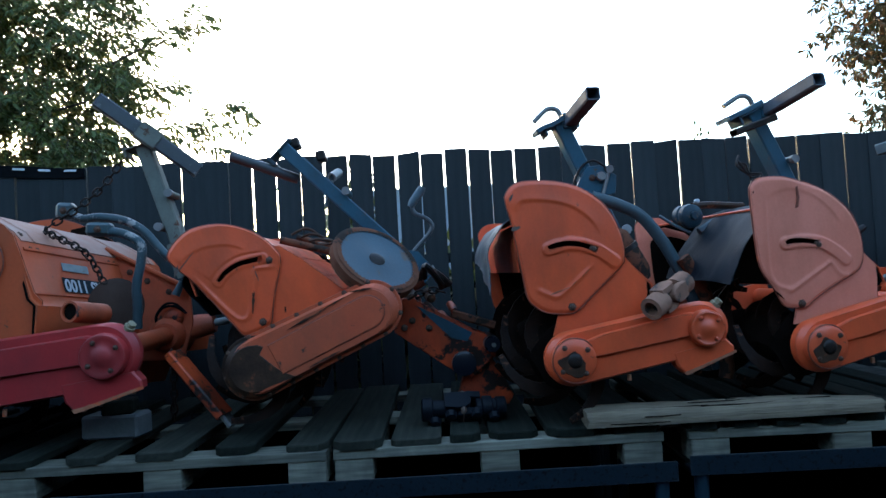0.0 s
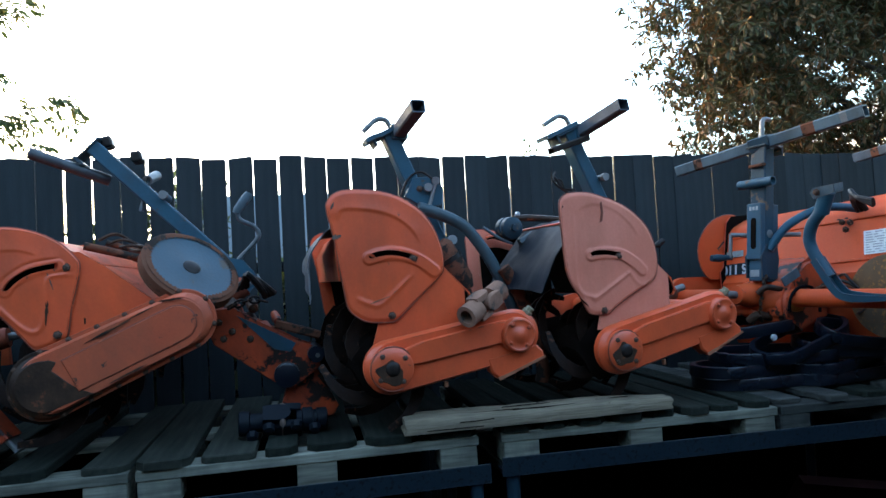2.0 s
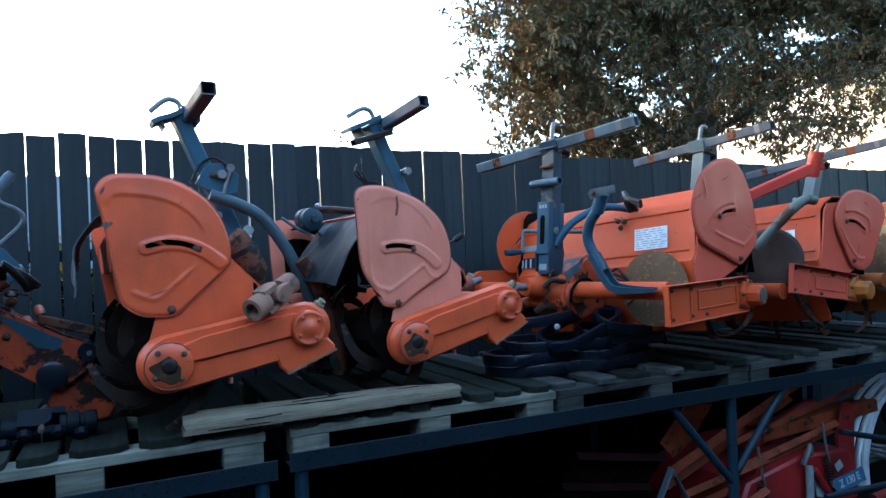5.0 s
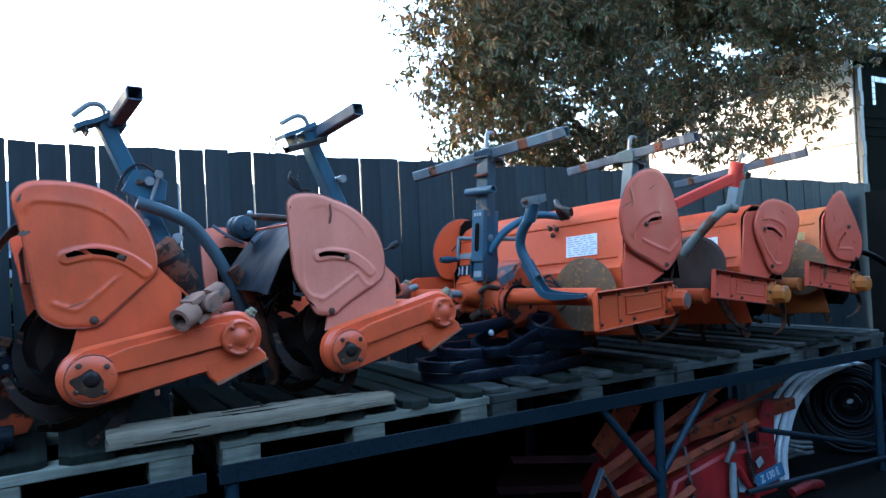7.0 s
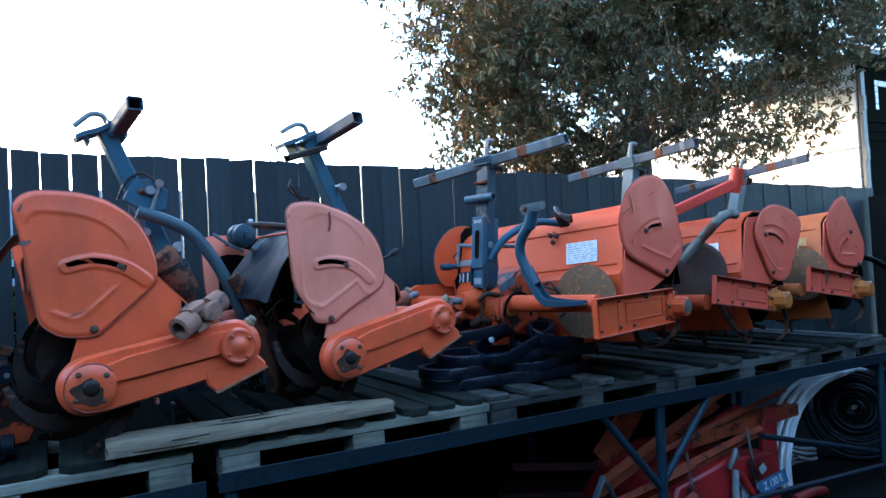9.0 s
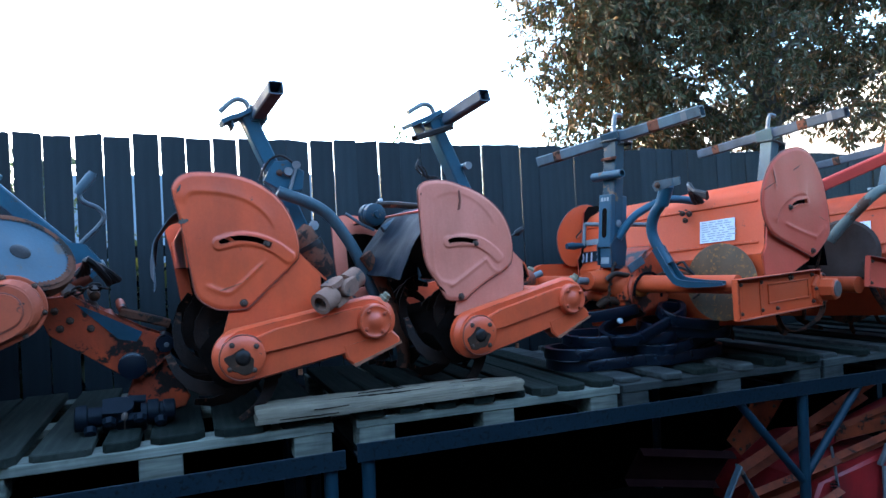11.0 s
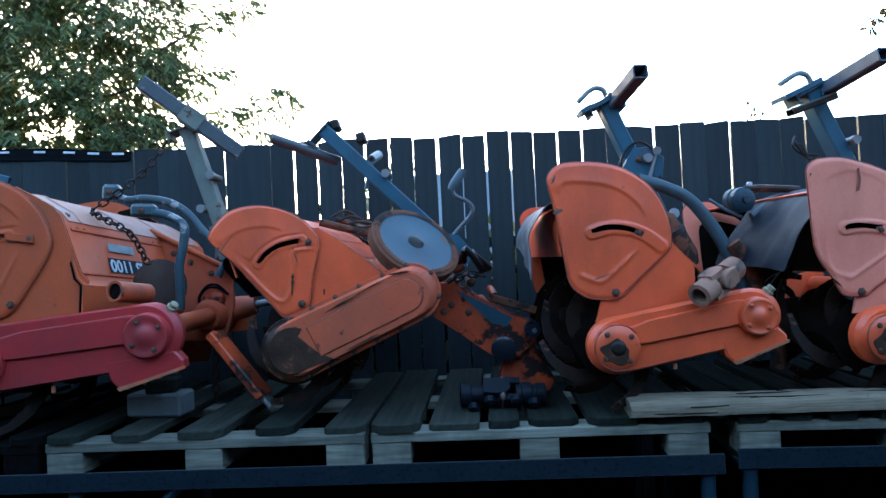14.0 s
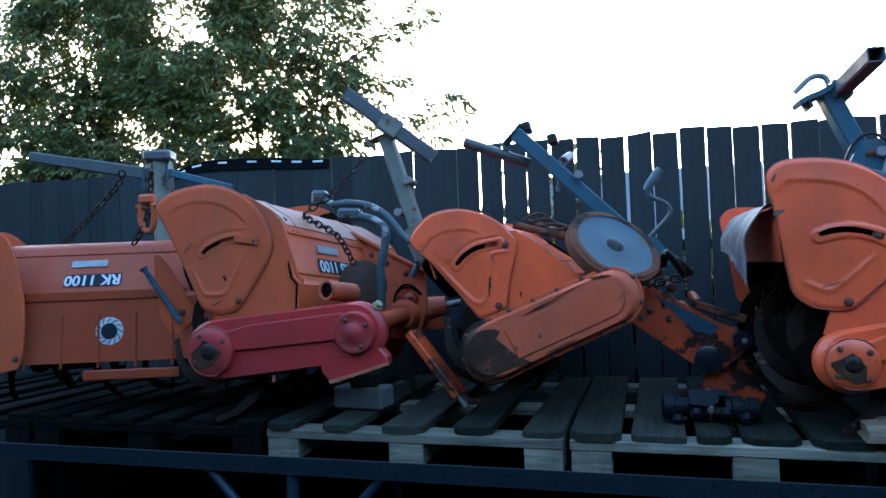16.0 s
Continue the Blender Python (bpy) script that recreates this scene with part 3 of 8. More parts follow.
# ---- rotary tillers ----
def hull(c0, r0, c1, r1, n=14):
    """The outline round two circles, (x, z), counter-clockwise."""
    d = Vector(c1) - Vector(c0)
    a = math.degrees(math.atan2(d.y, d.x))
    b = math.degrees(math.asin(max(-1, min(1, (r0 - r1) / d.length))))
    return arc(*c1, r1, a - 90 + b, a + 90 - b, n) + arc(*c0, r0, a + 90 - b, a + 270 + b, n)


def tine_mesh(k, mat):
    """A hooked rotor blade: out from the flange, swept back, its tip turned sideways."""
    bm = bmesh.new()
    path, width = [], []
    for i in range(9):
        t = i / 8
        r = (0.055 + 0.18 * t) * k
        a = radians(-92 * t ** 1.5)
        path.append(Vector((r * math.cos(a), 0.05 * k * max(0, t - 0.6) ** 1.4 * 4, r * math.sin(a))))
        width.append(0.017 + 0.009 * math.sin(math.pi * t) - 0.016 * max(0, t - 0.6))
    rings = []
    for i, p in enumerate(path):
        way = (path[min(i + 1, 8)] - path[max(i - 1, 0)]).normalized()
        side = way.cross(Vector((0, 1, 0))).normalized()
        rings.append([bm.verts.new(p + side * sx * width[i] + Vector((0, sy * 0.0045, 0))) for sx, sy in ((-1, -1), (1, -1), (1, 1), (-1, 1))])
    for a, b in zip(rings, rings[1:]):
        for i in range(4):
            bm.faces.new((a[i], a[(i + 1) % 4], b[(i + 1) % 4], b[i]))
    bm.faces.new(rings[0])
    bm.faces.new(rings[-1][::-1])
    bmesh.ops.recalc_face_normals(bm, faces=bm.faces[:])
    me = bpy.data.meshes.new("tine")
    bm.to_mesh(me)
    bm.free()
    me.materials.append(mat)
    me.shade_smooth()
    me.set_sharp_from_angle(angle=radians(50))
    return me


TINES = {}
HOODS = {"small": [(-0.16, 0.34), (-0.17, 0.46), (-0.13, 0.53), (-0.03, 0.555), (0.09, 0.515), (0.19, 0.43), (0.2, 0.405), (0.33, 0.27), (0.345, 0.215), (0.33, 0.2)],
         "turned": [(-0.16, 0.33), (-0.17, 0.40), (-0.12, 0.48), (0.0, 0.545), (0.1, 0.56), (0.2, 0.535), (0.245, 0.505), (0.325, 0.265), (0.36, 0.24), (0.375, 0.1), (0.36, 0.0), (0.34, -0.1)],
         "upright": [(-0.16, 0.32), (-0.17, 0.40), (-0.12, 0.45), (-0.04, 0.48), (0.05, 0.50), (0.12, 0.485), (0.135, 0.47), (0.25, 0.24), (0.285, 0.225), (0.312, -0.065)]}
# end sheets of the hoods: outline, slot path, the band round the slot, pressed steps and ridges (path, depth), bolts
SHEETS = {
    "bright": dict(out=[(-0.198, 0.60), (-0.193, 0.635), (-0.17, 0.66), (-0.136, 0.672), (-0.074, 0.673), (-0.005, 0.666), (0.054, 0.65), (0.112, 0.62), (0.159, 0.583), (0.194, 0.532), (0.217, 0.475),
                        (0.229, 0.417), (0.228, 0.367), (0.214, 0.34), (0.106, 0.242), (0.05, 0.192), (0.02, 0.179), (-0.062, 0.185), (-0.106, 0.207), (-0.136, 0.241), (-0.149, 0.313), (-0.172, 0.48)],
                   slot=[(-0.051, 0.42), (-0.021, 0.432), (0.026, 0.436), (0.079, 0.427), (0.129, 0.406)], around=[(-0.051, 0.418), (0.026, 0.433), (0.091, 0.422), (0.144, 0.397), (0.19, 0.36)],
                   steps=[([(-0.156, 0.56), (-0.151, 0.588), (-0.136, 0.60), (-0.10, 0.601), (-0.043, 0.595), (0.015, 0.582), (0.073, 0.553), (0.119, 0.508), (0.144, 0.458)], 0.005)],
                   ridges=[([(-0.10, 0.272), (-0.064, 0.254), (-0.027, 0.243), (0.012, 0.267), (0.106, 0.35)], 0.004)], bolts=[(0.114, 0.411), (0.023, 0.203)]),
    "faded": dict(out=[(-0.17, 0.603), (-0.163, 0.633), (-0.141, 0.651), (-0.098, 0.658), (-0.029, 0.652), (0.041, 0.629), (0.111, 0.598), (0.167, 0.559), (0.215, 0.51), (0.241, 0.463), (0.257, 0.396),
                       (0.256, 0.331), (0.241, 0.286), (0.21, 0.263), (0.114, 0.222), (0.034, 0.181), (0.003, 0.16), (-0.048, 0.162), (-0.089, 0.178), (-0.117, 0.237), (-0.152, 0.296), (-0.167, 0.347), (-0.171, 0.433)],
                  slot=[(-0.054, 0.402), (-0.034, 0.409), (0.016, 0.407), (0.08, 0.392)], around=[(-0.054, 0.403), (0.016, 0.405), (0.088, 0.39), (0.144, 0.354), (0.178, 0.319)],
                  steps=[([(-0.108, 0.569), (-0.078, 0.592), (-0.006, 0.603), (0.078, 0.57), (0.139, 0.515), (0.178, 0.455)], 0.0025)],
                  ridges=[([(-0.112, 0.575), (-0.124, 0.478), (-0.129, 0.38), (-0.13, 0.306), (-0.117, 0.265), (-0.091, 0.243), (-0.047, 0.232)], 0.0042), ([(-0.06, 0.234), (-0.045, 0.232), (0.117, 0.316)], 0.0042), ([(0.105, 0.31), (0.12, 0.312), (0.152, 0.268), (0.195, 0.252)], 0.0035)], bolts=[(0.072, 0.385), (-0.02, 0.175)]),
    "tipped": dict(out=[(-0.219, 0.514), (-0.185, 0.554), (-0.124, 0.587), (-0.054, 0.591), (0.018, 0.575), (0.09, 0.537), (0.149, 0.482), (0.182, 0.425), (0.19, 0.388), (0.161, 0.318), (0.125, 0.248), (0.095, 0.169),
                        (0.074, 0.15), (0.0, 0.141), (-0.025, 0.15), (-0.045, 0.19), (-0.1, 0.3), (-0.156, 0.405), (-0.2, 0.467)],
                   slot=[(-0.056, 0.366), (-0.024, 0.393), (0.039, 0.412), (0.126, 0.408)], around=None,
                   steps=[([(-0.179, 0.469), (-0.144, 0.493), (-0.077, 0.507), (0.012, 0.493), (0.075, 0.455)], 0.003), ([(-0.09, 0.38), (-0.043, 0.415), (0.04, 0.444), (0.145, 0.432)], 0.003)],
                   ridges=[([(-0.138, 0.408), (-0.088, 0.313), (-0.036, 0.226), (-0.004, 0.204), (0.023, 0.219), (0.061, 0.298), (0.079, 0.365), (0.104, 0.376), (0.16, 0.363)], 0.0042)], bolts=[(0.149, 0.394), (0.063, 0.174)]),
    "dusty": dict(out=[(-0.332, 0.609), (-0.304, 0.654), (-0.227, 0.693), (-0.112, 0.714), (-0.017, 0.707), (0.079, 0.667), (0.155, 0.599), (0.199, 0.523), (0.212, 0.463), (0.19, 0.394), (0.13, 0.29), (0.086, 0.22),
                       (0.05, 0.187), (-0.006, 0.173), (-0.063, 0.179), (-0.102, 0.203), (-0.143, 0.28), (-0.216, 0.417), (-0.289, 0.539)],
                  slot=[(-0.101, 0.421), (-0.073, 0.447), (-0.008, 0.479), (0.057, 0.492)], around=None,
                  steps=[([(-0.271, 0.571), (-0.234, 0.611), (-0.148, 0.638), (-0.042, 0.634), (0.044, 0.597), (0.102, 0.543)], 0.005), ([(-0.13, 0.437), (-0.085, 0.491), (-0.01, 0.518), (0.102, 0.533)], 0.003)],
                  ridges=[([(-0.15, 0.36), (-0.095, 0.268), (-0.07, 0.251), (0.009, 0.26), (0.039, 0.312), (0.091, 0.426)], 0.005)], bolts=[(0.137, 0.482), (0.072, 0.231)]),
    "plated": dict(out=[(0.343, 0.484), (0.303, 0.56), (0.224, 0.633), (0.101, 0.679), (-0.034, 0.684), (-0.13, 0.652), (-0.193, 0.59), (-0.235, 0.496), (-0.258, 0.367), (-0.256, 0.258), (-0.217, 0.21), (-0.072, 0.146),
                        (-0.005, 0.162), (0.116, 0.224), (0.246, 0.288), (0.312, 0.34), (0.342, 0.402)],
                   slot=[(0.095, 0.412), (0.049, 0.424), (-0.047, 0.421)], around=None,
                   steps=[([(0.248, 0.35), (0.207, 0.407), (0.127, 0.443), (0.007, 0.458), (-0.065, 0.442)], 0.005)],
                   ridges=[([(0.168, 0.343), (0.049, 0.289), (-0.095, 0.234)], 0.0045), ([(-0.085, 0.235), (-0.105, 0.236), (-0.215, 0.274)], 0.004), ([(0.222, 0.62), (0.215, 0.56), (0.22, 0.515)], 0.003)], bolts=[(0.115, 0.411), (-0.044, 0.174)]),
    "red_armed": dict(out=[(0.04, 0.44), (-0.001, 0.505), (-0.083, 0.557), (-0.193, 0.57), (-0.315, 0.545), (-0.434, 0.492), (-0.495, 0.427), (-0.485, 0.362), (-0.416, 0.277), (-0.336, 0.196), (-0.281, 0.131), (-0.2, 0.106),
                           (-0.114, 0.126), (-0.055, 0.174), (-0.01, 0.272), (0.034, 0.369)],
                      slot=[(-0.08, 0.408), (-0.163, 0.386), (-0.247, 0.327)], around=None,
                      steps=[([(-0.042, 0.464), (-0.161, 0.447), (-0.291, 0.382), (-0.29, 0.307)], 0.005)], ridges=[([(0.011, 0.392), (-0.048, 0.283), (-0.13, 0.187), (-0.205, 0.17)], 0.005)], bolts=[(-0.054, 0.407), (-0.084, 0.177)]),
    "pale": dict(out=[(0.198, 0.523), (0.142, 0.584), (0.049, 0.631), (-0.037, 0.646), (-0.091, 0.613), (-0.15, 0.514), (-0.206, 0.404), (-0.249, 0.284), (-0.215, 0.196), (-0.139, 0.158), (-0.035, 0.171), (0.1, 0.211), (0.182, 0.285), (0.214, 0.389)],
                 slot=[(0.1, 0.287), (0.071, 0.322), (-0.023, 0.361)], around=None, steps=[([(0.15, 0.28), (0.1, 0.37), (-0.02, 0.42)], 0.004)], ridges=[([(0.09, 0.28), (-0.097, 0.241)], 0.004)], bolts=[(-0.075, 0.397), (-0.121, 0.171)]),
    "swung": dict(out=[(0.487, 0.347), (0.464, 0.428), (0.389, 0.501), (0.289, 0.54), (0.179, 0.539), (0.10, 0.49), (0.06, 0.40), (0.08, 0.28), (0.2, 0.2), (0.332, 0.195), (0.422, 0.208), (0.471, 0.259)],
                  slot=[(0.33, 0.36), (0.25, 0.40), (0.17, 0.40)], around=None, steps=[([(0.42, 0.40), (0.33, 0.48), (0.2, 0.49)], 0.004)], ridges=[([(0.12, 0.3), (0.25, 0.25), (0.38, 0.27)], 0.004)], bolts=[(0.33, 0.36), (0.2, 0.23)]),
    "facing": dict(out=[(-0.16, 0.40), (-0.12, 0.50), (0.05, 0.565), (0.20, 0.55), (0.275, 0.50), (0.32, 0.318), (0.336, 0.162), (0.315, -0.04), (0.25, -0.088), (0.0, -0.09), (-0.12, 0.1)],
                   slot=[(-0.02, 0.30), (0.06, 0.36), (0.13, 0.38)], around=None, steps=[([(0.24, 0.46), (0.27, 0.32), (0.28, 0.2)], 0.004)], ridges=[([(0.23, 0.12), (0.235, 0.0), (0.20, -0.03), (0.1, -0.03)], 0.004)], bolts=[(0.292, -0.03), (0.13, 0.38)]),
}


def evenly(loop, n):
    """A closed outline dealt anew into n points at even distances."""
    p = np.array([tuple(q)[:2] for q in loop] + [tuple(loop[0])[:2]])
    run = np.concatenate(([0], np.cumsum(np.hypot(*np.diff(p, axis=0).T))))
    at_run = np.linspace(0, run[-1], n, endpoint=False)
    return np.column_stack([np.interp(at_run, run, p[:, i]) for i in (0, 1)])


def curve_distance(points, line):
    """For each point: its distance from a curve, on which side it lies, and how far along (0 to 1)."""
    c = np.array([tuple(q)[:2] for q in (smooth_path([(*q, 0) for q in line], 6) if len(line) > 2 else [Vector((*q, 0)) for q in line])])
    a, d = c[:-1], np.diff(c, axis=0)
    rel = points[:, None, :] - a[None]
    f = np.clip((rel * d).sum(2) / (d * d).sum(1), 0, 1)
    off = rel - f[..., None] * d
    dist = np.hypot(off[..., 0], off[..., 1])
    k = dist.argmin(1)
    i = np.arange(len(points))
    side = np.sign(d[k, 0] * off[i, k, 1] - d[k, 1] * off[i, k, 0])
    return dist[i, k], side, (k + f[i, k]) / len(d)


def ease(x, lo, hi):
    x = np.clip((x - lo) / (hi - lo), 0, 1)
    return x * x * (3 - 2 * x)


def side_sheet(t, name, style, y, mat, flip=1, fine=True):
    """The pivoting end sheet of a hood: pressed out of one sheet, with steps, ridges, a curved slot, a rolled edge and bolts."""
    kind = SHEETS[style]
    n, m = (200, 40) if fine else (90, 14)
    outer = evenly(smooth_path([(*p, 0) for p in kind["out"]], 6, True), n)
    inner = evenly(band([p.xy for p in smooth_path([(*p, 0) for p in kind["slot"]], 5)], 0.0095), n)
    spin = [np.sum(q[:, 0] * np.roll(q[:, 1], -1) - q[:, 1] * np.roll(q[:, 0], -1)) for q in (outer, inner)]
    if spin[0] * spin[1] < 0:
        inner = inner[::-1]
    centre = inner.mean(0)
    angles = [np.arctan2(*(q - centre).T) for q in (outer, inner)]
    shift = min(range(n), key=lambda j: sum(1 - math.cos(angles[0][i] - angles[1][(i + j) % n]) for i in range(0, n, n // 10)))
    inner = np.roll(inner, -shift, 0)
    f = np.linspace(0, 1, m)
    pts = (inner[None] * (1 - f)[:, None, None] + outer[None] * f[:, None, None]).reshape(-1, 2)
    h = np.zeros(len(pts))
    for line, depth in kind["ridges"]:
        d, _, u = curve_distance(pts, line)
        h += depth * np.exp(-(d / 0.0075) ** 2) * (0.25 + 0.75 * ease(u, 0, 0.1) * ease(1 - u, 0, 0.1))
    for line, depth in kind["steps"]:
        d, side, u = curve_distance(pts, line)
        below = d * side * (-1 if line[0][0] < line[-1][0] else 1)
        h += depth * (1 - ease(below, -0.006, 0.006)) * np.exp(-np.maximum(-below, 0) / 0.03) * ease(u, 0, 0.12) * ease(1 - u, 0, 0.15)
    if kind["around"]:
        d, _, _ = curve_distance(pts, kind["around"])
        h += 0.0055 * (1 - ease(d, 0.019, 0.027))
    else:
        d, _, _ = curve_distance(pts, kind["slot"])
        h += 0.003 * (1 - ease(d, 0.016, 0.026))
    h += [0.0035 * noise.noise(Vector((a * 6, b * 6, y * 9 + len(style)))) for a, b in pts]
    rim = np.repeat(1 - f, n) * 0.22
    h -= 0.006 * (1 - ease(rim, 0, 0.012))
    verts = [(a, -c * flip, b) for (a, b), c in zip(pts, h)]
    verts += [(a, 0.010 * flip, b) for a, b in outer] + [(a, 0.010 * flip, b) for a, b in inner]
    faces, last = [], n * (m - 1)
    for k in range(m - 1):
        faces += [(k * n + i, k * n + (i + 1) % n, (k + 1) * n + (i + 1) % n, (k + 1) * n + i) for i in range(n)]
    o, q = n * m, n * m + n
    for i in range(n):
        j = (i + 1) % n
        faces += [(last + i, last + j, o + j, o + i), (o + i, o + j, q + j, q + i), (q + i, q + j, j, i)]
    bm = bmesh.new()
    vs = [bm.verts.new(v) for v in verts]
    for face in faces:
        bm.faces.new([vs[i] for i in face])
    ob = part(name, bm, mat, t, smooth=True, m=pose(0, y, 0))
    bm = bmesh.new()
    tube(bm, [(a, 0.007 * flip, b) for a, b in outer[::2]] + [(outer[0][0], 0.007 * flip, outer[0][1])], 0.0031, 6)
    part("rolled_edge", bm, EDGE, ob, "rolled edge worn to rust", smooth=True)
    for bx, bz in kind["bolts"]:
        again("bolt", BIG_BOLT, ob, pose(bx, 0, bz, 0, 0, 0 if flip > 0 else 180))
    return ob


CHIPPED = material("pale_chipped_primer", (0.36, 0.14, 0.07), (0.22, 0.07, 0.035), 0.8, scale=30, worn=(0.5, 0.09, 0.03), worn_amount=0.16, worn_scale=25)


PLUG_PALE = material("pale_yellowed_plug", (0.25, 0.21, 0.12), (0.17, 0.14, 0.085), 0.6, scale=30)


def cast_case(t, k, mat):
    """A cast chain case: two rounded ends, raised middle, hub flange, round cover and drain foot."""
    c0, c1 = (0, 0.02 * k), (0.482 * k, 0.104 * k)
    bm = bmesh.new()
    prism(bm, hull(c0, 0.098 * k, c1, 0.094 * k), 0.014, 0.062, 0.022)
    case = part("chain_case", bm, mat, t, smooth=True)
    bm = bmesh.new()
    prism(bm, [(a * k, b * k) for a, b in ((0.03, 0.018), (0.115, 0.03), (0.437, 0.08), (0.50, 0.09), (0.49, 0.155), (0.429, 0.163), (0.113, 0.108), (0.03, 0.08))], 0.0, 0.02, 0.014)
    bmesh.ops.bevel(bm, geom=bm.edges[:], offset=0.003, segments=2, affect="EDGES")
    part("raised_panel", bm, mat, case, smooth=True)
    bm = bmesh.new()
    prism(bm, [(a * k, b * k) for a, b in ((0.36, 0.02), (0.375, -0.03), (0.405, -0.058), (0.588, 0.012), (0.585, 0.034), (0.56, 0.06))], 0.012, 0.07, 0.008)
    foot = part("drain_foot", bm, mat, case)
    bm = bmesh.new()
    prism(bm, [(a * k, b * k) for a, b in ((0.395, -0.05), (0.405, -0.061), (0.592, 0.010), (0.59, 0.019), (0.47, -0.026), (0.42, -0.043))], 0.009, 0.012, 0.001)
    part("chipped_edge", bm, CHIPPED, foot, "paint chipped to pale primer")
    bm = bmesh.new()
    tube(bm, [(0.205 * k, 0.04, -0.05 * k), (0.205 * k, 0.04, -0.07 * k)], 0.008, 8)
    part("stud", bm, CHIPPED, case, "pale stud below the case", smooth=True)
    for i in range(4):
        again("bolt", BOLT, foot, pose((0.425 + 0.045 * i) * k, 0.03, (-0.052 + 0.0172 * i) * k, 90))
    bm = bmesh.new()
    lathe(bm, [(0.03, -0.02), (0.07 * k, -0.018), (0.077 * k, -0.012), (0.08 * k, 0.02)], 28)
    hub = part("hub_flange", bm, mat, case, smooth=True, m=pose(0, 0, 0.02 * k))
    q = random.Random(int(k * 50) + len(bpy.data.objects))
    bm = bmesh.new()
    ring = [(0.0785 + q.uniform(-0.001, 0.001)) * k for _ in range(40)]
    tube(bm, [(w * math.cos(2 * math.pi * i / 40), -0.011 + q.uniform(-0.001, 0.001), w * math.sin(2 * math.pi * i / 40)) for i, w in enumerate(ring + ring[:1])][4:34], 0.0028 * k, 6)
    part("rusted_rim", bm, EDGE, hub, "rim chipped to rust", smooth=True)
    bm = bmesh.new()
    lathe(bm, [(0.010, -0.029), (0.019 * k, -0.028), (0.026 * k, -0.023), (0.029 * k, -0.016)], 14)
    part("axle_nut", bm, DARK_STEEL, hub, "dark greasy axle nut", smooth=True)
    ph = random.Random(int(k * 100) + len(bpy.data.objects)).uniform(0, 6)
    bm = bmesh.new()
    prism(bm, [(((0.046 + 0.010 * math.sin(2 * a + ph) + 0.005 * math.sin(5 * a)) * math.cos(a) - 0.010) * k, ((0.046 + 0.008 * math.cos(3 * a + ph)) * math.sin(a) - 0.014) * k) for a in (2 * math.pi * j / 30 for j in range(30))], -0.0205, -0.016, 0.004)
    part("grease_smear", bm, GREASE, hub, "dark smear of old grease", smooth=True)
    for i in range(4):
        a = radians(38 + 90 * i)
        again("bolt", BOLT, hub, pose(0.058 * k * math.cos(a), -0.018, 0.058 * k * math.sin(a)))
    bm = bmesh.new()
    lathe(bm, [(0.006, -0.031), (0.016 * k, -0.029), (0.026 * k, -0.024), (0.034 * k, -0.020), (0.050 * k, -0.019), (0.056 * k, -0.022), (0.062 * k, -0.020), (0.066 * k, -0.010), (0.067 * k, 0.02)], 30)
    cover = part("gear_cover", bm, mat, case, smooth=True, m=pose(c1[0], 0, c1[1]))
    for i in range(4):
        a = radians(35 + 90 * i)
        again("bolt", BOLT if mat is MAGENTA else painted_bolt(mat), cover, pose(0.045 * k * math.cos(a), -0.021, 0.047 * k * math.sin(a)))
    bm = bmesh.new()
    lathe(bm, [(0.010, -0.022), (0.016, -0.02), (0.016, -0.006), (0.021, -0.004), (0.021, 0.012)], 8)
    part("filler_plug", bm, PLUG_PALE, case, "pale zinc filler plug", smooth=True, m=pose(0.54 * k, 0.04, 0.185 * k, -70, 40, 0))
    return case


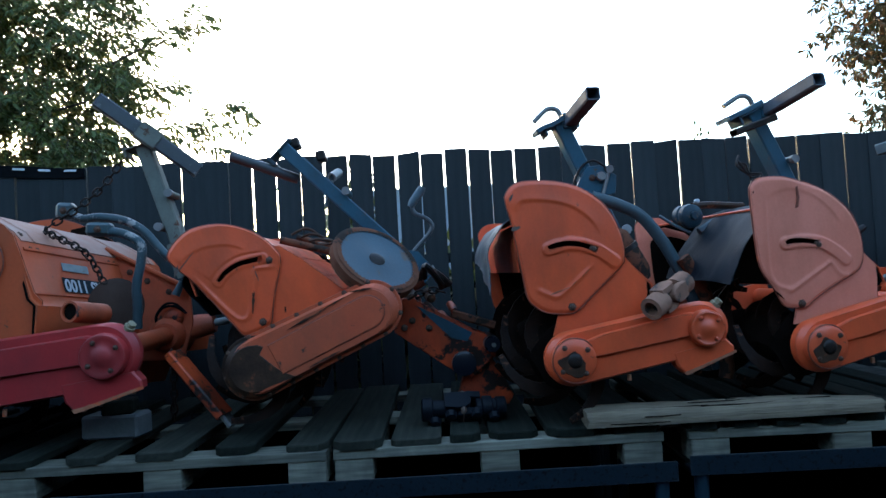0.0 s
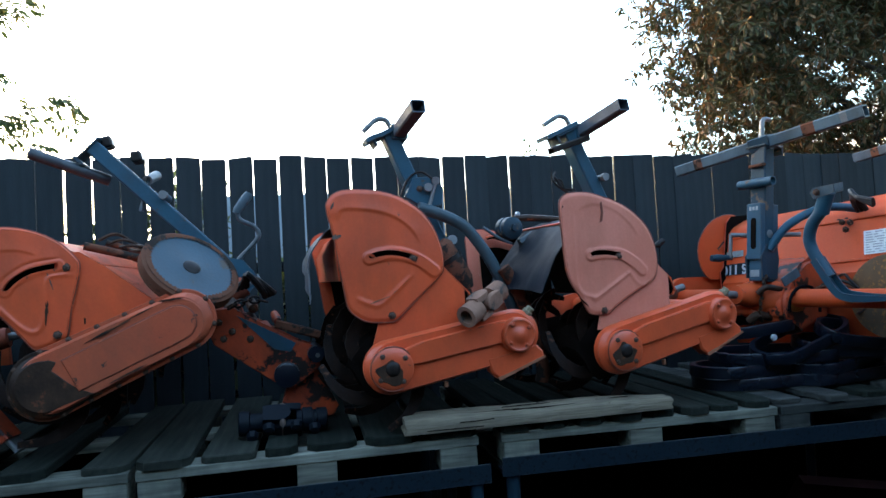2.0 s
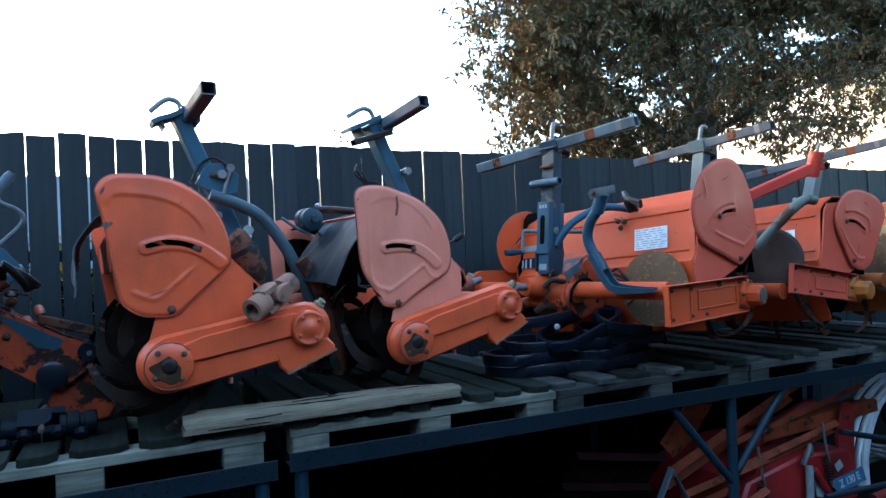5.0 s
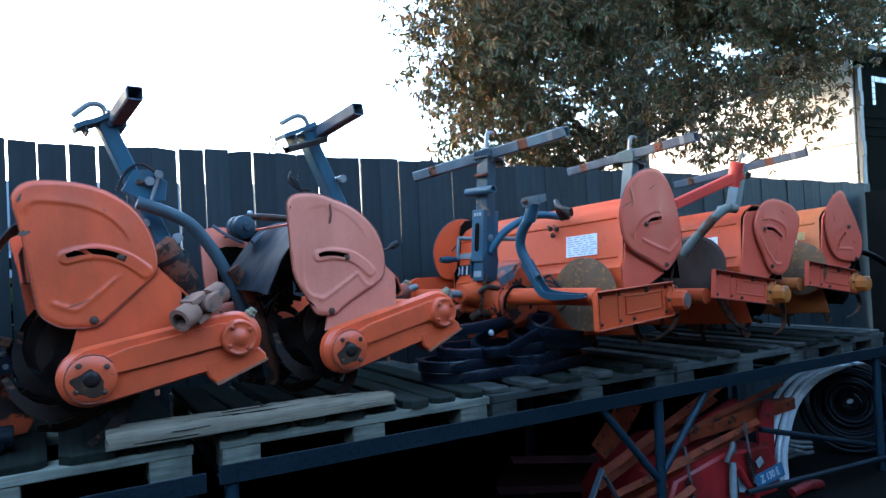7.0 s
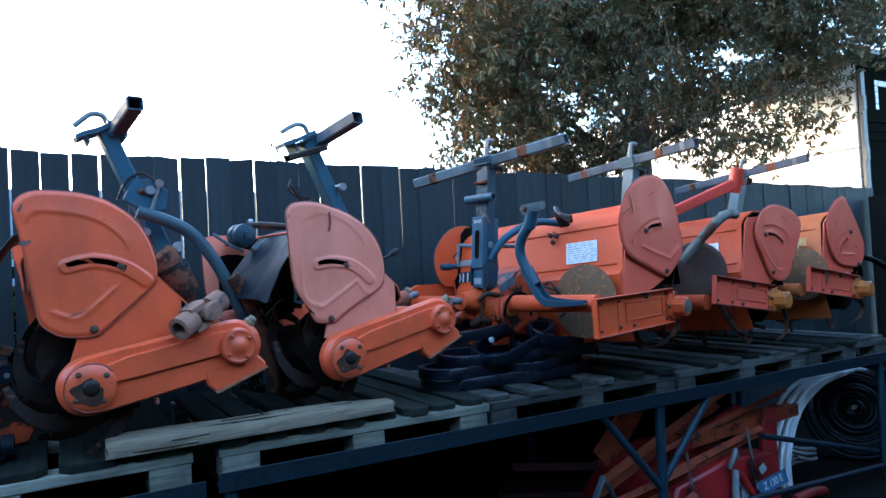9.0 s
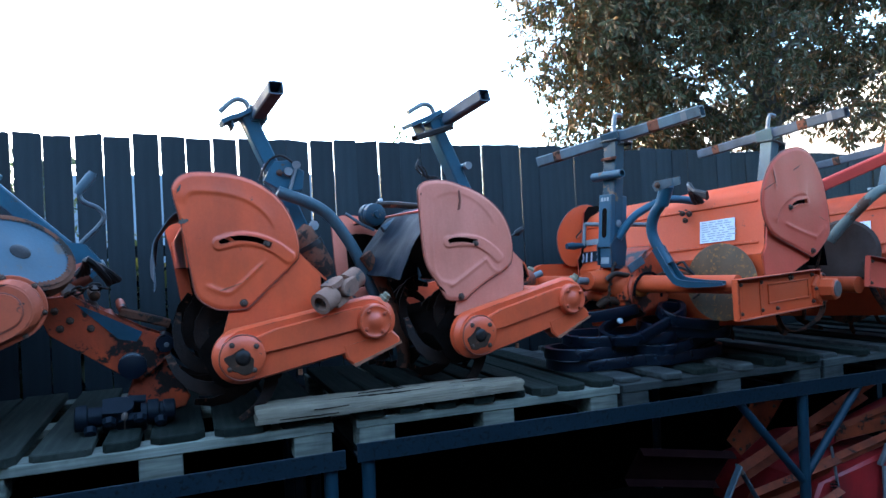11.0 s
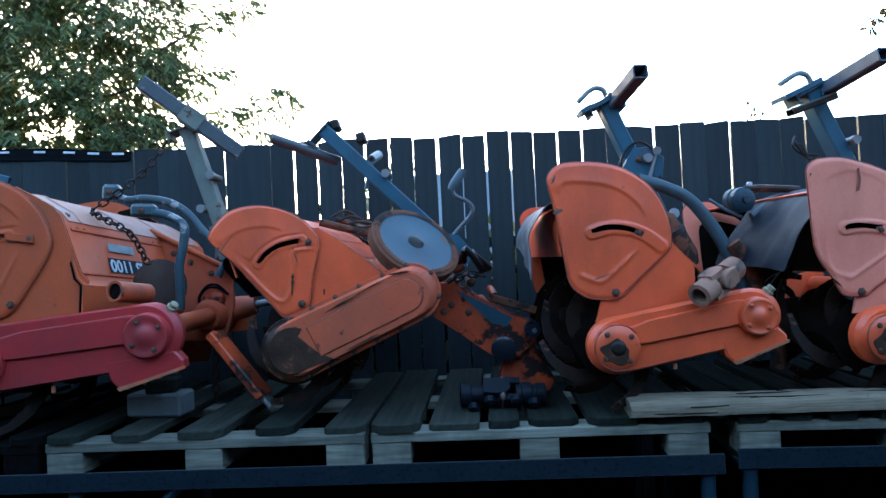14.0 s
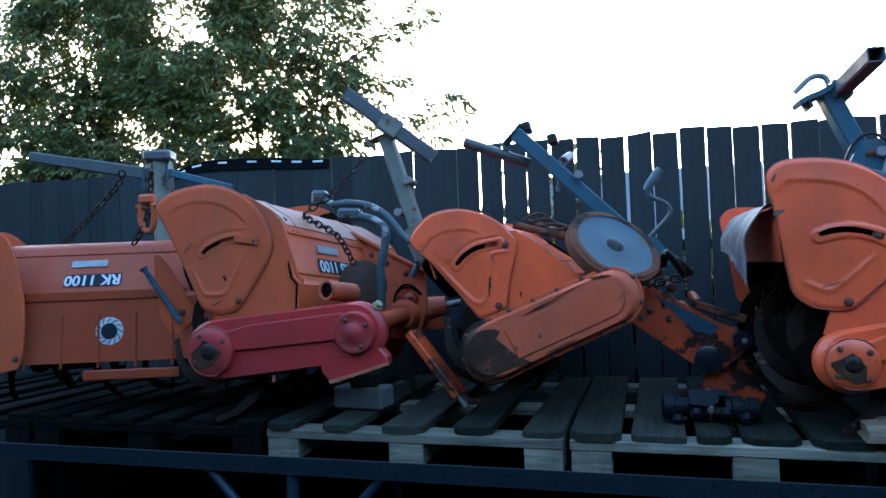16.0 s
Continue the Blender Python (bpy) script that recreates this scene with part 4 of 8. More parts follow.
def sheet_case(t, k, mat):
    """A pressed chain cover: thin bolted flange, body with a broad sloping edge, creased panel, greasy lower end."""
    c0, c1 = (0, 0.018 * k), (0.482 * k, 0.104 * k)
    bm = bmesh.new()
    prism(bm, hull(c0, 0.120, c1, 0.110), 0.026, 0.034, 0.002)
    case = part("chain_case", bm, mat, t, "bolted flange of the chain cover", smooth=True)
    bm = bmesh.new()
    prism(bm, hull(c0, 0.106, c1, 0.097), -0.006, 0.03, 0.026)
    bmesh.ops.bevel(bm, geom=[e for e in bm.edges if all(v.co.y < 0.02 for v in e.verts)], offset=0.004, segments=2, affect="EDGES")
    part("stepped_panel", bm, mat, case, smooth=True)
    face = [(0.10, -0.03), (0.075, 0.085)] + arc(0.462 * k, 0.1 * k, 0.062, 100, -80, 10)
    bm = bmesh.new()
    prism(bm, face, -0.0105, 0.01, 0.004)
    part("raised_panel", bm, mat, case, smooth=True)
    bm = bmesh.new()
    tube(bm, [(p[0], -0.0068, p[1]) for p in face[1:] + face[:1]], 0.0028, 5)
    part("worn_bend", bm, EDGE, case, "bend line worn to bare metal", smooth=True)
    # grease spread over the rotor end, with a ragged border
    q = random.Random(9)
    border = [(0.165 + q.uniform(-0.012, 0.012), -0.062), (0.125 + q.uniform(-0.01, 0.01), -0.03), (0.10, 0.0), (0.085 + q.uniform(-0.01, 0.01), 0.04), (0.055, 0.075), (0.075, 0.10), (0.05, 0.117)]
    bm = bmesh.new()
    prism(bm, arc(0, 0.018, 0.1075, 72, 292, 18) + border, -0.0085, 0.031, 0.024)
    part("greasy_end", bm, GREASE, case, "black greasy rotor end of the cover", smooth=True)
    bm = bmesh.new()
    prism(bm, arc(0, 0.018, 0.1215, 70, 300, 18) + [(0.1, -0.075), (0.03, 0.10)], 0.024, 0.036, 0.002)
    part("greasy_rim", bm, GREASE, case, "flange black with grease", smooth=True)
    ring = evenly(hull(c0, 0.112, c1, 0.102, 12), 17)
    for p in ring:
        again("bolt", BOLT, case, pose(p[0], 0.026, p[1]))
    return case


def support_plate(t, k, W, mat, lift=0, reach=0.565, drop=0.0):
    """The plain end of the axle: a bolted panel with folded lips, an embossed field and a strap, and the outer rotor bearing."""
    a, b = Vector((0.02 * k, 0.03 * k)), Vector((reach * k, 0.03 * k + (reach - 0.02) * 0.128 * k))
    d = (b - a).normalized()
    n = Vector((-d.y, d.x))
    half = 0.088 if not lift else 0.076
    long = (b - a).length
    swing = Matrix.Translation((0, 0, 0.02 * k)) @ Matrix.Rotation(radians(-lift), 4, "Y") @ Matrix.Translation((0, 0, -0.02 * k))

    def field(u0, u1, v0, v1):
        return [tuple(a + d * u + n * v) for u, v in ((u0, v0), (u1, v0), (u1, v1), (u0, v1))]

    bm = bmesh.new()
    prism(bm, field(0, long, -half, half), -0.006, 0.0)
    ob = part("support_plate", bm, mat, t, m=pose(0, W, -drop) @ swing)
    for v0, v1 in ((half - 0.004, half), (-half, -half + 0.004)):
        bm = bmesh.new()
        prism(bm, field(-0.002, long + 0.002, v0, v1), -0.002, 0.026)
        bmesh.ops.bevel(bm, geom=bm.edges[:], offset=0.0012, segments=1, affect="EDGES")
        part("folded_lip", bm, mat, ob, "lip worn to dark metal along its edge")
        bm = bmesh.new()
        ends = field(0, long, v0 + 0.002, v1 - 0.002)
        tube(bm, [(ends[0][0], 0.0265, ends[0][1]), (ends[1][0], 0.0265, ends[1][1])], 0.0026, 6)
        part("worn_edge", bm, EDGE, ob)
    for u0 in (-0.003, long - 0.002):
        bm = bmesh.new()
        prism(bm, field(u0, u0 + 0.005, -half, half), -0.004, 0.022)
        part("end_lip", bm, mat, ob)
    # embossed field and the strap across
    inner = field(long * 0.12, long * 0.62, -half * 0.42, half * 0.52)
    bm = bmesh.new()
    prism(bm, inner, -0.001, 0.0015)
    part("embossed_field", bm, mat, ob)
    bm = bmesh.new()
    tube(bm, [(x, 0.0015, z) for x, z in inner + inner[:2]], 0.0042, 8)
    part("pressed_bead", bm, mat, ob, smooth=True)
    for u0 in (0.70, 0.93):
        bm = bmesh.new()
        prism(bm, field(long * u0 - 0.011, long * u0 + 0.011, -half + 0.005, half - 0.005), -0.001, 0.004)
        part("strap", bm, mat, ob)
    for u, v in ((0.06, 0.72), (0.06, -0.72), (0.34, 0.74), (0.52, -0.74), (0.70, 0.7), (0.70, -0.7), (0.93, 0.7), (0.93, -0.72)):
        q = a + d * long * u + n * half * v
        again("bolt", BOLT if u != 0.34 else BIG_BOLT, ob, pose(q.x, 0.003, q.y, 0, 0, 180))
    bm = bmesh.new()
    lathe(bm, [(0.045, 0.085), (0.052, 0.078), (0.054, 0.022), (0.074, 0.018), (0.080, 0.010), (0.082, -0.02)], 8)
    hub = part("bearing_hub", bm, OCHRE if lift else mat, ob, "ochre yellowed bearing hub" if lift else "", m=pose(0, 0, 0.02 * k, 0, 22, 0))
    bm = bmesh.new()
    lathe(bm, [(0.004, 0.090), (0.036, 0.088), (0.045, 0.080), (0.046, 0.06)], 20)
    part("hub_cap", bm, OCHRE if lift else GREY_SCUFF, hub, "" if lift else "cap scraped to grey metal", smooth=True)
    for i in range(4):
        again("bolt", BOLT, hub, pose(0.066 * math.cos(i * 1.57 + 0.6), 0.018, 0.066 * math.sin(i * 1.57 + 0.6), 0, 0, 180))
    return ob


def text_part(name, words, size, mat, parent, m, spacing=1.0):
    """Raised lettering with the built-in font."""
    cu = bpy.data.curves.new(name, "FONT")
    cu.body, cu.size, cu.extrude, cu.align_x, cu.align_y, cu.space_character = words, size, 0.0008, "CENTER", "CENTER", spacing
    cu.offset = size * 0.028
    tmp = bpy.data.objects.new(name, cu)
    me = bpy.data.meshes.new_from_object(tmp)
    bpy.data.objects.remove(tmp)
    me.materials.clear()
    me.materials.append(mat)
    ob = new(name, me)
    ob.parent, ob.matrix_basis = parent, m
    return ob


def decal(parent, name, w, h, mat, m, label=""):
    bm = bmesh.new()
    box(bm, (-w / 2, -h / 2, 0), (w / 2, h / 2, 0.002), 0.0004)
    return part(name, bm, mat, parent, label, m=m)


def draped(bm, path, y0, y1, crumple, hem, n=26):
    """A limp sheet hung along a path of (x, z) between two depths; hem lets the near corner hang lower."""
    path = [p.xy for p in smooth_path([(*p, 0) for p in path], 3)]
    m = len(path)
    layers = []
    for thick in (0.0, 0.004):
        rows = []
        for i, p in enumerate(path):
            d = (path[min(i + 1, m - 1)] - path[max(i - 1, 0)]).normalized()
            out = Vector((-d.y, d.x))
            f = i / (m - 1)
            row = []
            for j in range(n):
                g = j / (n - 1)
                y = y0 + (y1 - y0) * g
                wave = crumple * f * (noise.noise(Vector((y * 7, f * 2.5, 3.0))) + 0.5 * noise.noise(Vector((y * 19, f * 6, 7.0))))
                q = p + out * (wave + thick) + d * (hem * f * f * ((1 - g) ** 2 - 0.25) + 0.25 * crumple * f * noise.noise(Vector((y * 11, 0, 5))))
                row.append(bm.verts.new((q.x, y, q.y)))
            rows.append(row)
        layers.append(rows)
    for k, rows in enumerate(layers):
        for i in range(m - 1):
            for j in range(n - 1):
                bm.faces.new((rows[i][j], rows[i][j + 1], rows[i + 1][j + 1], rows[i + 1][j]))
    a, b = layers
    rim = [(i, 0) for i in range(m)] + [(m - 1, j) for j in range(1, n)] + [(i, n - 1) for i in range(m - 2, -1, -1)] + [(0, j) for j in range(n - 2, 0, -1)]
    for (i, j), (p, q) in zip(rim, rim[1:] + rim[:1]):
        bm.faces.new((a[i][j], a[p][q], b[p][q], b[i][j]))


def tiller(spec):
    k, W = spec.get("k", 1.0), spec.get("W", 1.2)
    t = thing("rotary_tiller", spec["label"], "tiller", spec["m"], "tillers on the racks")
    paint, skin = spec.get("paint", ORANGE), spec.get("skin", ORANGE)
    # chain case and its end of the hood
    if not spec.get("bare"):
        (sheet_case if spec.get("case") == "sheet" else cast_case)(t, k, spec.get("case_paint", paint))
    near_style, far_style = spec["sheets"]
    side_sheet(t, "side_sheet", near_style, 0.078, spec.get("plate_paint", paint) if near_style != "swung" else paint, 1, near_style != "swung")
    tilt = Matrix.Translation((0, W, 0.3)) @ Matrix.Rotation(radians(spec.get("hood_tilt", 0)), 4, "X") @ Matrix.Translation((0, -W, -0.3))
    tilt = Matrix.Translation((0.2, 0.1, spec.get("hood_lift", 0.0))) @ Matrix.Rotation(radians(spec.get("hood_yaw", 0)), 4, "Z") @ Matrix.Translation((-0.2, -0.1, 0)) @ tilt
    side_sheet(t, "side_sheet", far_style, W - 0.03, spec.get("plate_paint", paint), -1, near_style == "swung").location.z -= spec.get("far_drop", 0.0)
    if not spec.get("bare"):
        support_plate(t, k, W, spec.get("support_paint", paint), spec.get("lift", 0), spec.get("reach", 0.565), spec.get("drop", 0.0))
    if near_style == "swung":
        # dark plate behind the slot paints in the shade seen through it
        bm = bmesh.new()
        prism(bm, band([p.xy for p in smooth_path([(*p, 0) for p in SHEETS[far_style]["slot"]], 5)], 0.03), W - 0.046, W - 0.042)
        part("soil_lining", bm, SHADE_CRACK, t, "dark plate painting the shade behind the slot")
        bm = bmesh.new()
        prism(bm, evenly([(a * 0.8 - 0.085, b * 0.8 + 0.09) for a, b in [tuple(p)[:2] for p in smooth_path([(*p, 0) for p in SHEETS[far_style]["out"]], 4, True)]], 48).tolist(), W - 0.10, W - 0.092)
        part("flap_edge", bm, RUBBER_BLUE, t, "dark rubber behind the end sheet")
    # dark panel inside the far sheet, the hood's shade painted on
    if near_style in ("bright", "faded"):
        mid = sum((Vector(p) for p in SHEETS[far_style]["out"]), Vector((0, 0))) / len(SHEETS[far_style]["out"])
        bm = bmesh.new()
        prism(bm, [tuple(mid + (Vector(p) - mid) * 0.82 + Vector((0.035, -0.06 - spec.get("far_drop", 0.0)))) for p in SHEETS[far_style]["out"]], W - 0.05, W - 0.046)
        part("soil_lining", bm, SHADE_CRACK, t, "dark sheet painting the shade inside the hood end")
    web = spec.get("web") or [(-0.05, 0.10), (-0.02, 0.2), (0.10, 0.34), (0.17, 0.41), (0.225, 0.385), (0.31, 0.285), (0.31, 0.24), (0.30, 0.14), (0.2, 0.10)]
    for nm, y0 in (("end_web", 0.092), ("end_web", W - 0.06)):
        bm = bmesh.new()
        prism(bm, web, y0, y0 + 0.008)
        part(nm, bm, spec.get("plate_paint", paint), t)
        # near-black skin on the web's inner side paints the hood's shade
        y1 = y0 + 0.0085 if y0 < 0.5 else y0 - 0.0045
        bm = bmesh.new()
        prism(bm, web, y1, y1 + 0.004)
        part("soil_lining", bm, SHADE_CRACK, t, "dark sheet painting the shade inside the hood end")
    # hood: top, creased front face and rear flap
    hood = [Vector(p) for p in spec.get("hood", HOODS["small"])]
    bm = bmesh.new()
    prism(bm, band(hood, 0.003), 0.101, W - 0.061)
    hood_ob = part("hood", bm, skin, t, smooth=True, m=tilt)
    # dark liner under the hood puts its shade in as colour
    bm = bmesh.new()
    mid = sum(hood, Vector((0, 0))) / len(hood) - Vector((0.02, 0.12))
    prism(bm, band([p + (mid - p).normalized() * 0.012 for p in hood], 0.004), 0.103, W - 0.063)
    part("soil_lining", bm, SHADE_CRACK, hood_ob, "dark liner painting the shade under the hood", smooth=True)
    bm = bmesh.new()
    flap = [hood[1], Vector((-0.23, 0.36)), Vector((-0.26, 0.2)), Vector((-0.27, 0.06))]
    flap = [Vector((p.x, p.y)) for p in smooth_path([(*p, 0) for p in spec.get("flap_path", flap)], 4)]
    draped(bm, [p - Vector((0.006, 0)) for p in flap], 0.12, spec.get("flap_end", W - 0.08), spec.get("crumple", 0.006), spec.get("hem", 0.0))
    part("rear_flap", bm, spec.get("flap", RUBBER), t, "dusty black rubber flap", smooth=True)
    face0, face1 = hood[6], hood[7]
    d = (face1 - face0).normalized()
    zax = Vector((-d.y, 0, d.x)) if d.x > 0 else Vector((d.y, 0, -d.x))
    zax = Vector((abs(zax.x), 0, abs(zax.z))).normalized()
    for f in (0.12, 0.9):
        q = face0.lerp(face1, f)
        bm = bmesh.new()
        tube(bm, [(q.x, 0.13, q.y), (q.x, W - 0.09, q.y)], 0.009, 6)
        part("crease", bm, skin, hood_ob, smooth=True)

    def on_face(y, f, lift=0.007):
        """A place on the hood's front face; its x runs along the width, its y up the face."""
        q = face0.lerp(face1, f)
        x_ax, y_ax = Vector((0, 1, 0)), Vector((-d.x, 0, -d.y))
        z_ax = x_ax.cross(y_ax)
        r = Matrix((x_ax, y_ax, z_ax)).transposed().to_4x4()
        return Matrix.Translation(Vector((q.x, y, q.y)) + z_ax * lift) @ r

    if spec.get("word"):
        m = on_face(spec.get("word_y", 0.36), spec.get("word_at", 0.52))
        plate = decal(hood_ob, "name_plate", 0.265, 0.062, DARK_LABEL, m, "black name plate with white figures, upside down")
        text_part("lettering", spec["word"], 0.074, WHITE_LABEL, plate, pose(0, 0, 0.002, 0, 0, 180), 1.02)
        decal(hood_ob, "white_sticker", 0.17, 0.035, PALE_STICKER, on_face(spec.get("word_y", 0.36) - 0.03, spec.get("word_at", 0.52) - 0.34), "pale worn sticker")
    if spec.get("data_plate"):
        plate = decal(hood_ob, "data_plate", 0.19, 0.11, DATA_WHITE, on_face(W - 0.30, 0.60), "white data plate with fine grey print")
        pr = random.Random(6)
        for i in range(9):
            x = -0.085
            while x < 0.06:
                w = pr.uniform(0.012, 0.05)
                decal(plate, "print_bar", w, 0.005, INK, pose(x + w / 2, -0.046 + 0.0115 * i, 0.0018))
                x += w + pr.uniform(0.006, 0.02)
    for y in (0.17, 0.21, W - 0.52, W - 0.48):
        m = on_face(y, 0.1, 0.001) @ Matrix.Rotation(radians(90), 4, "X")
        again("bolt", BOLT, hood_ob, m)
    # rotor
    bm = bmesh.new()
    lathe(bm, [(0.028 * k, 0.08), (0.028 * k, W - 0.02)], 14)
    rotor = part("rotor_shaft", bm, TINE_STEEL, t, "rusty rotor shaft", smooth=True, m=pose(0, 0, 0.02 * k))
    steel = spec.get("tines", TINE_STEEL)
    # dark lump round the shaft, added to imitate shade below the hood
    bm = bmesh.new()
    lumps = random.Random(len(bpy.data.objects))
    lathe(bm, [(0.03, 0.11)] + [(lumps.uniform(0.085, 0.125) * k, 0.115 + (W - 0.20) * j / 14) for j in range(15)] + [(0.03, W - 0.08)], 16)
    for v in bm.verts:
        v.co += 0.03 * Vector(noise.noise_vector(v.co * 11))
    part("caked_core", bm, SHADE_CRACK, rotor, "dark lump added round the rotor as painted shade", smooth=True)
    me = TINES.setdefault((k, steel.name), tine_mesh(k, steel))
    for i in range(6):
        y = 0.15 + (W - 0.32) * i / 5
        bm = bmesh.new()
        lathe(bm, [(0.075 * k, y - 0.006), (0.075 * k, y + 0.006)], 16)
        part("tine_flange", bm, spec.get("flange", ORANGE_DEEP), rotor)
        for j in range(4):
            s = 1 if j % 2 else -1
            a = 90 * j + 37 * i + spec.get("spin", 0)
            again("tine", me, rotor, Matrix.Rotation(radians(a), 4, "Y") @ pose(0, y, 0) @ Matrix.Diagonal((1, s, 1, 1)))
    if spec.get("bare"):
        return t
    # gearbox and axle tubes
    gx, gz = 0.49 * k, 0.115 * k
    gearbox_at = spec.get("gear_y", 0.58)
    bm = bmesh.new()
    tube(bm, [(gx, 0.06, gz), (gx, gearbox_at - 0.08, gz)], 0.042, 16)
    part("axle_tube", bm, paint, t, smooth=True)
    bm = bmesh.new()
    tube(bm, [(gx, gearbox_at + 0.08, gz), (gx, W - 0.03, gz)], 0.042, 16)
    part("axle_tube", bm, paint, t, smooth=True)
    bm = bmesh.new()
    lathe(bm, [(0.06, -0.12), (0.078, -0.1), (0.085, -0.05), (0.105, -0.03), (0.11, 0.0), (0.105, 0.03), (0.085, 0.05), (0.078, 0.1), (0.06, 0.12)], 18)
    gear = part("gearbox", bm, spec.get("gear_paint", ORANGE_DEEP), t, "grimy orange cast gearbox", smooth=True, m=pose(gx, gearbox_at, gz))
    bm = bmesh.new()
    tube(bm, [(0.05, 0, 0.02), (0.13, 0, 0.04), (0.2, 0, 0.055)], 0.062, 16, [1, 0.9, 0.72])
    nose = part("input_housing", bm, spec.get("gear_paint", ORANGE_DEEP), gear, smooth=True)
    bm = bmesh.new()
    tube(bm, [(0.2, 0, 0.055), (0.27, 0, 0.07)], 0.018, 12)
    part("input_shaft", bm, GREY_STEEL, nose, smooth=True)
    for i in range(6):
        a = radians(60 * i)
        again("bolt", BOLT, gear, pose(0.095 * math.cos(a), -0.032, 0.095 * math.sin(a)))
    # mast, its brackets, and the cross bar
    if spec.get("mast"):
        b0, b1 = (Vector((p[0], spec.get("mast_y", gearbox_at + 0.03), p[1])) for p in spec["mast"])
        blue = spec.get("mast_paint", BLUE)
        bm = bmesh.new()
        square_tube(bm, b0, b1, 0.085, 0.065, 0.006)
        mast = part("mast", bm, blue, t, "blue painted steel mast")
        up = (b1 - b0).normalized()
        fore = Vector((up.z, 0, -up.x))
        for s in (-1, 1):
            bm = bmesh.new()
            pts = [(-0.05, 0), (0.05, 0), (0.06, 0.10), (0.02, 0.16), (-0.045, 0.16), (-0.06, 0.1)]
            prism(bm, pts, -0.004, 0.004)
            m = Matrix((fore, Vector((0, 1, 0)), up)).transposed().to_4x4()
            part("cheek_plate", bm, blue, mast, m=Matrix.Translation(b0.lerp(b1, 0.02) + Vector((0, s * 0.043, 0))) @ m)
        m = Matrix((fore, Vector((0, 1, 0)), up)).transposed().to_4x4()
        if "lip" in spec:
            bm = bmesh.new()
            prism(bm, band([p.xy for p in smooth_path([(*p, 0) for p in spec["lip"][:-1]], 4)], 0.010), b1.y - 0.058, b1.y + 0.058)
            part("lip_plate", bm, blue, mast, "curved blue stop plate", smooth=True)
        bm = bmesh.new()
        box(bm, (-0.075, -0.055, 0), (0.05, 0.055, 0.008), 0.002)
        top = part("top_plate", bm, blue, mast, m=Matrix.Translation(b1 - up * 0.01) @ m)
        bm = bmesh.new()
        box(bm, (-0.085, -0.05, -0.03), (-0.073, 0.05, 0.02), 0.002)
        part("stop_plate", bm, blue, top)
        for f, s in spec.get("pins", ((0.60, 1), (0.40, -1))):
            bm = bmesh.new()
            c = b0.lerp(b1, f) + fore * 0.045 * s
            tube(bm, [c + Vector((0, -0.07, 0)), c + Vector((0, 0.07, 0))], 0.016, 12)
            part("pivot_pin", bm, blue, mast, smooth=True)
            bm = bmesh.new()
            tube(bm, [c + Vector((0, -0.085, 0)), c + Vector((0, -0.06, 0))], 0.019, 12)
            part("pin_head", bm, GREY_STEEL, mast, smooth=True)
        bar = spec.get("bar")
        if bar:
            a, b = (Vector(p) for p in bar)
            way = (b - a).normalized()
            fat = spec.get("fat", 1.0)
            c = a + way * (b1 - a).dot(way)
            near, far = (c - a).length, (b - c).length
            bm = bmesh.new()
            square_tube(bm, c - way * near, c + way * far, 0.06 * fat, 0.055 * fat, 0.005)
            cross = part("cross_bar", bm, spec.get("bar_paint", BLUE_GREY), t, "worn square tube cross bar")
            bm = bmesh.new()
            square_tube(bm, c - way * 0.05, c + way * 0.05, 0.075 * fat, 0.07 * fat, 0.007)
            part("clamp_sleeve", bm, blue, cross)
            if spec.get("hook", True):
                bm = bmesh.new()
                hk = [Vector(p) for p in spec["hook_path"]] if "hook_path" in spec else [c + up * 0.03, c + up * 0.10, c + up * 0.125 - fore * 0.012, c + up * 0.13 - fore * 0.05]
                tube(bm, smooth_path(hk, 5), 0.0115, 10)
                part("hook_pin", bm, GREY_STEEL, cross, "bent steel locking pin", smooth=True)
                bm = bmesh.new()
                tube(bm, [c + up * 0.028, c + up * 0.045], 0.018, 6)
                part("lock_nut", bm, GREY_STEEL, cross)
    for path, r, mat in spec.get("pipes", ()):
        bm = bmesh.new()
        tube(bm, smooth_path(path, 6), r, 12)
        part("hitch_arm", bm, mat, t, "bent blue tube hitch arm", smooth=True)
    return t


def at(x, y, z, yaw, pitch, roll=0):
    return pose(x, y, z) @ Matrix.Rotation(radians(yaw), 4, "Z") @ Matrix.Rotation(radians(-pitch), 4, "Y") @ Matrix.Rotation(radians(roll), 4, "X")


SMALL_ARM = [(0.237, 0.50, 0.645), (0.356, 0.50, 0.602), (0.449, 0.50, 0.547), (0.527, 0.50, 0.445), (0.581, 0.50, 0.345), (0.643, 0.50, 0.196), (0.693, 0.50, 0.048), (0.741, 0.50, -0.123)]
LARGE_WEB = [(0.0, 0.13), (0.02, 0.26), (0.10, 0.42), (0.17, 0.5), (0.21, 0.45), (0.30, 0.26), (0.33, 0.20), (0.36, 0.15), (0.25, 0.08)]

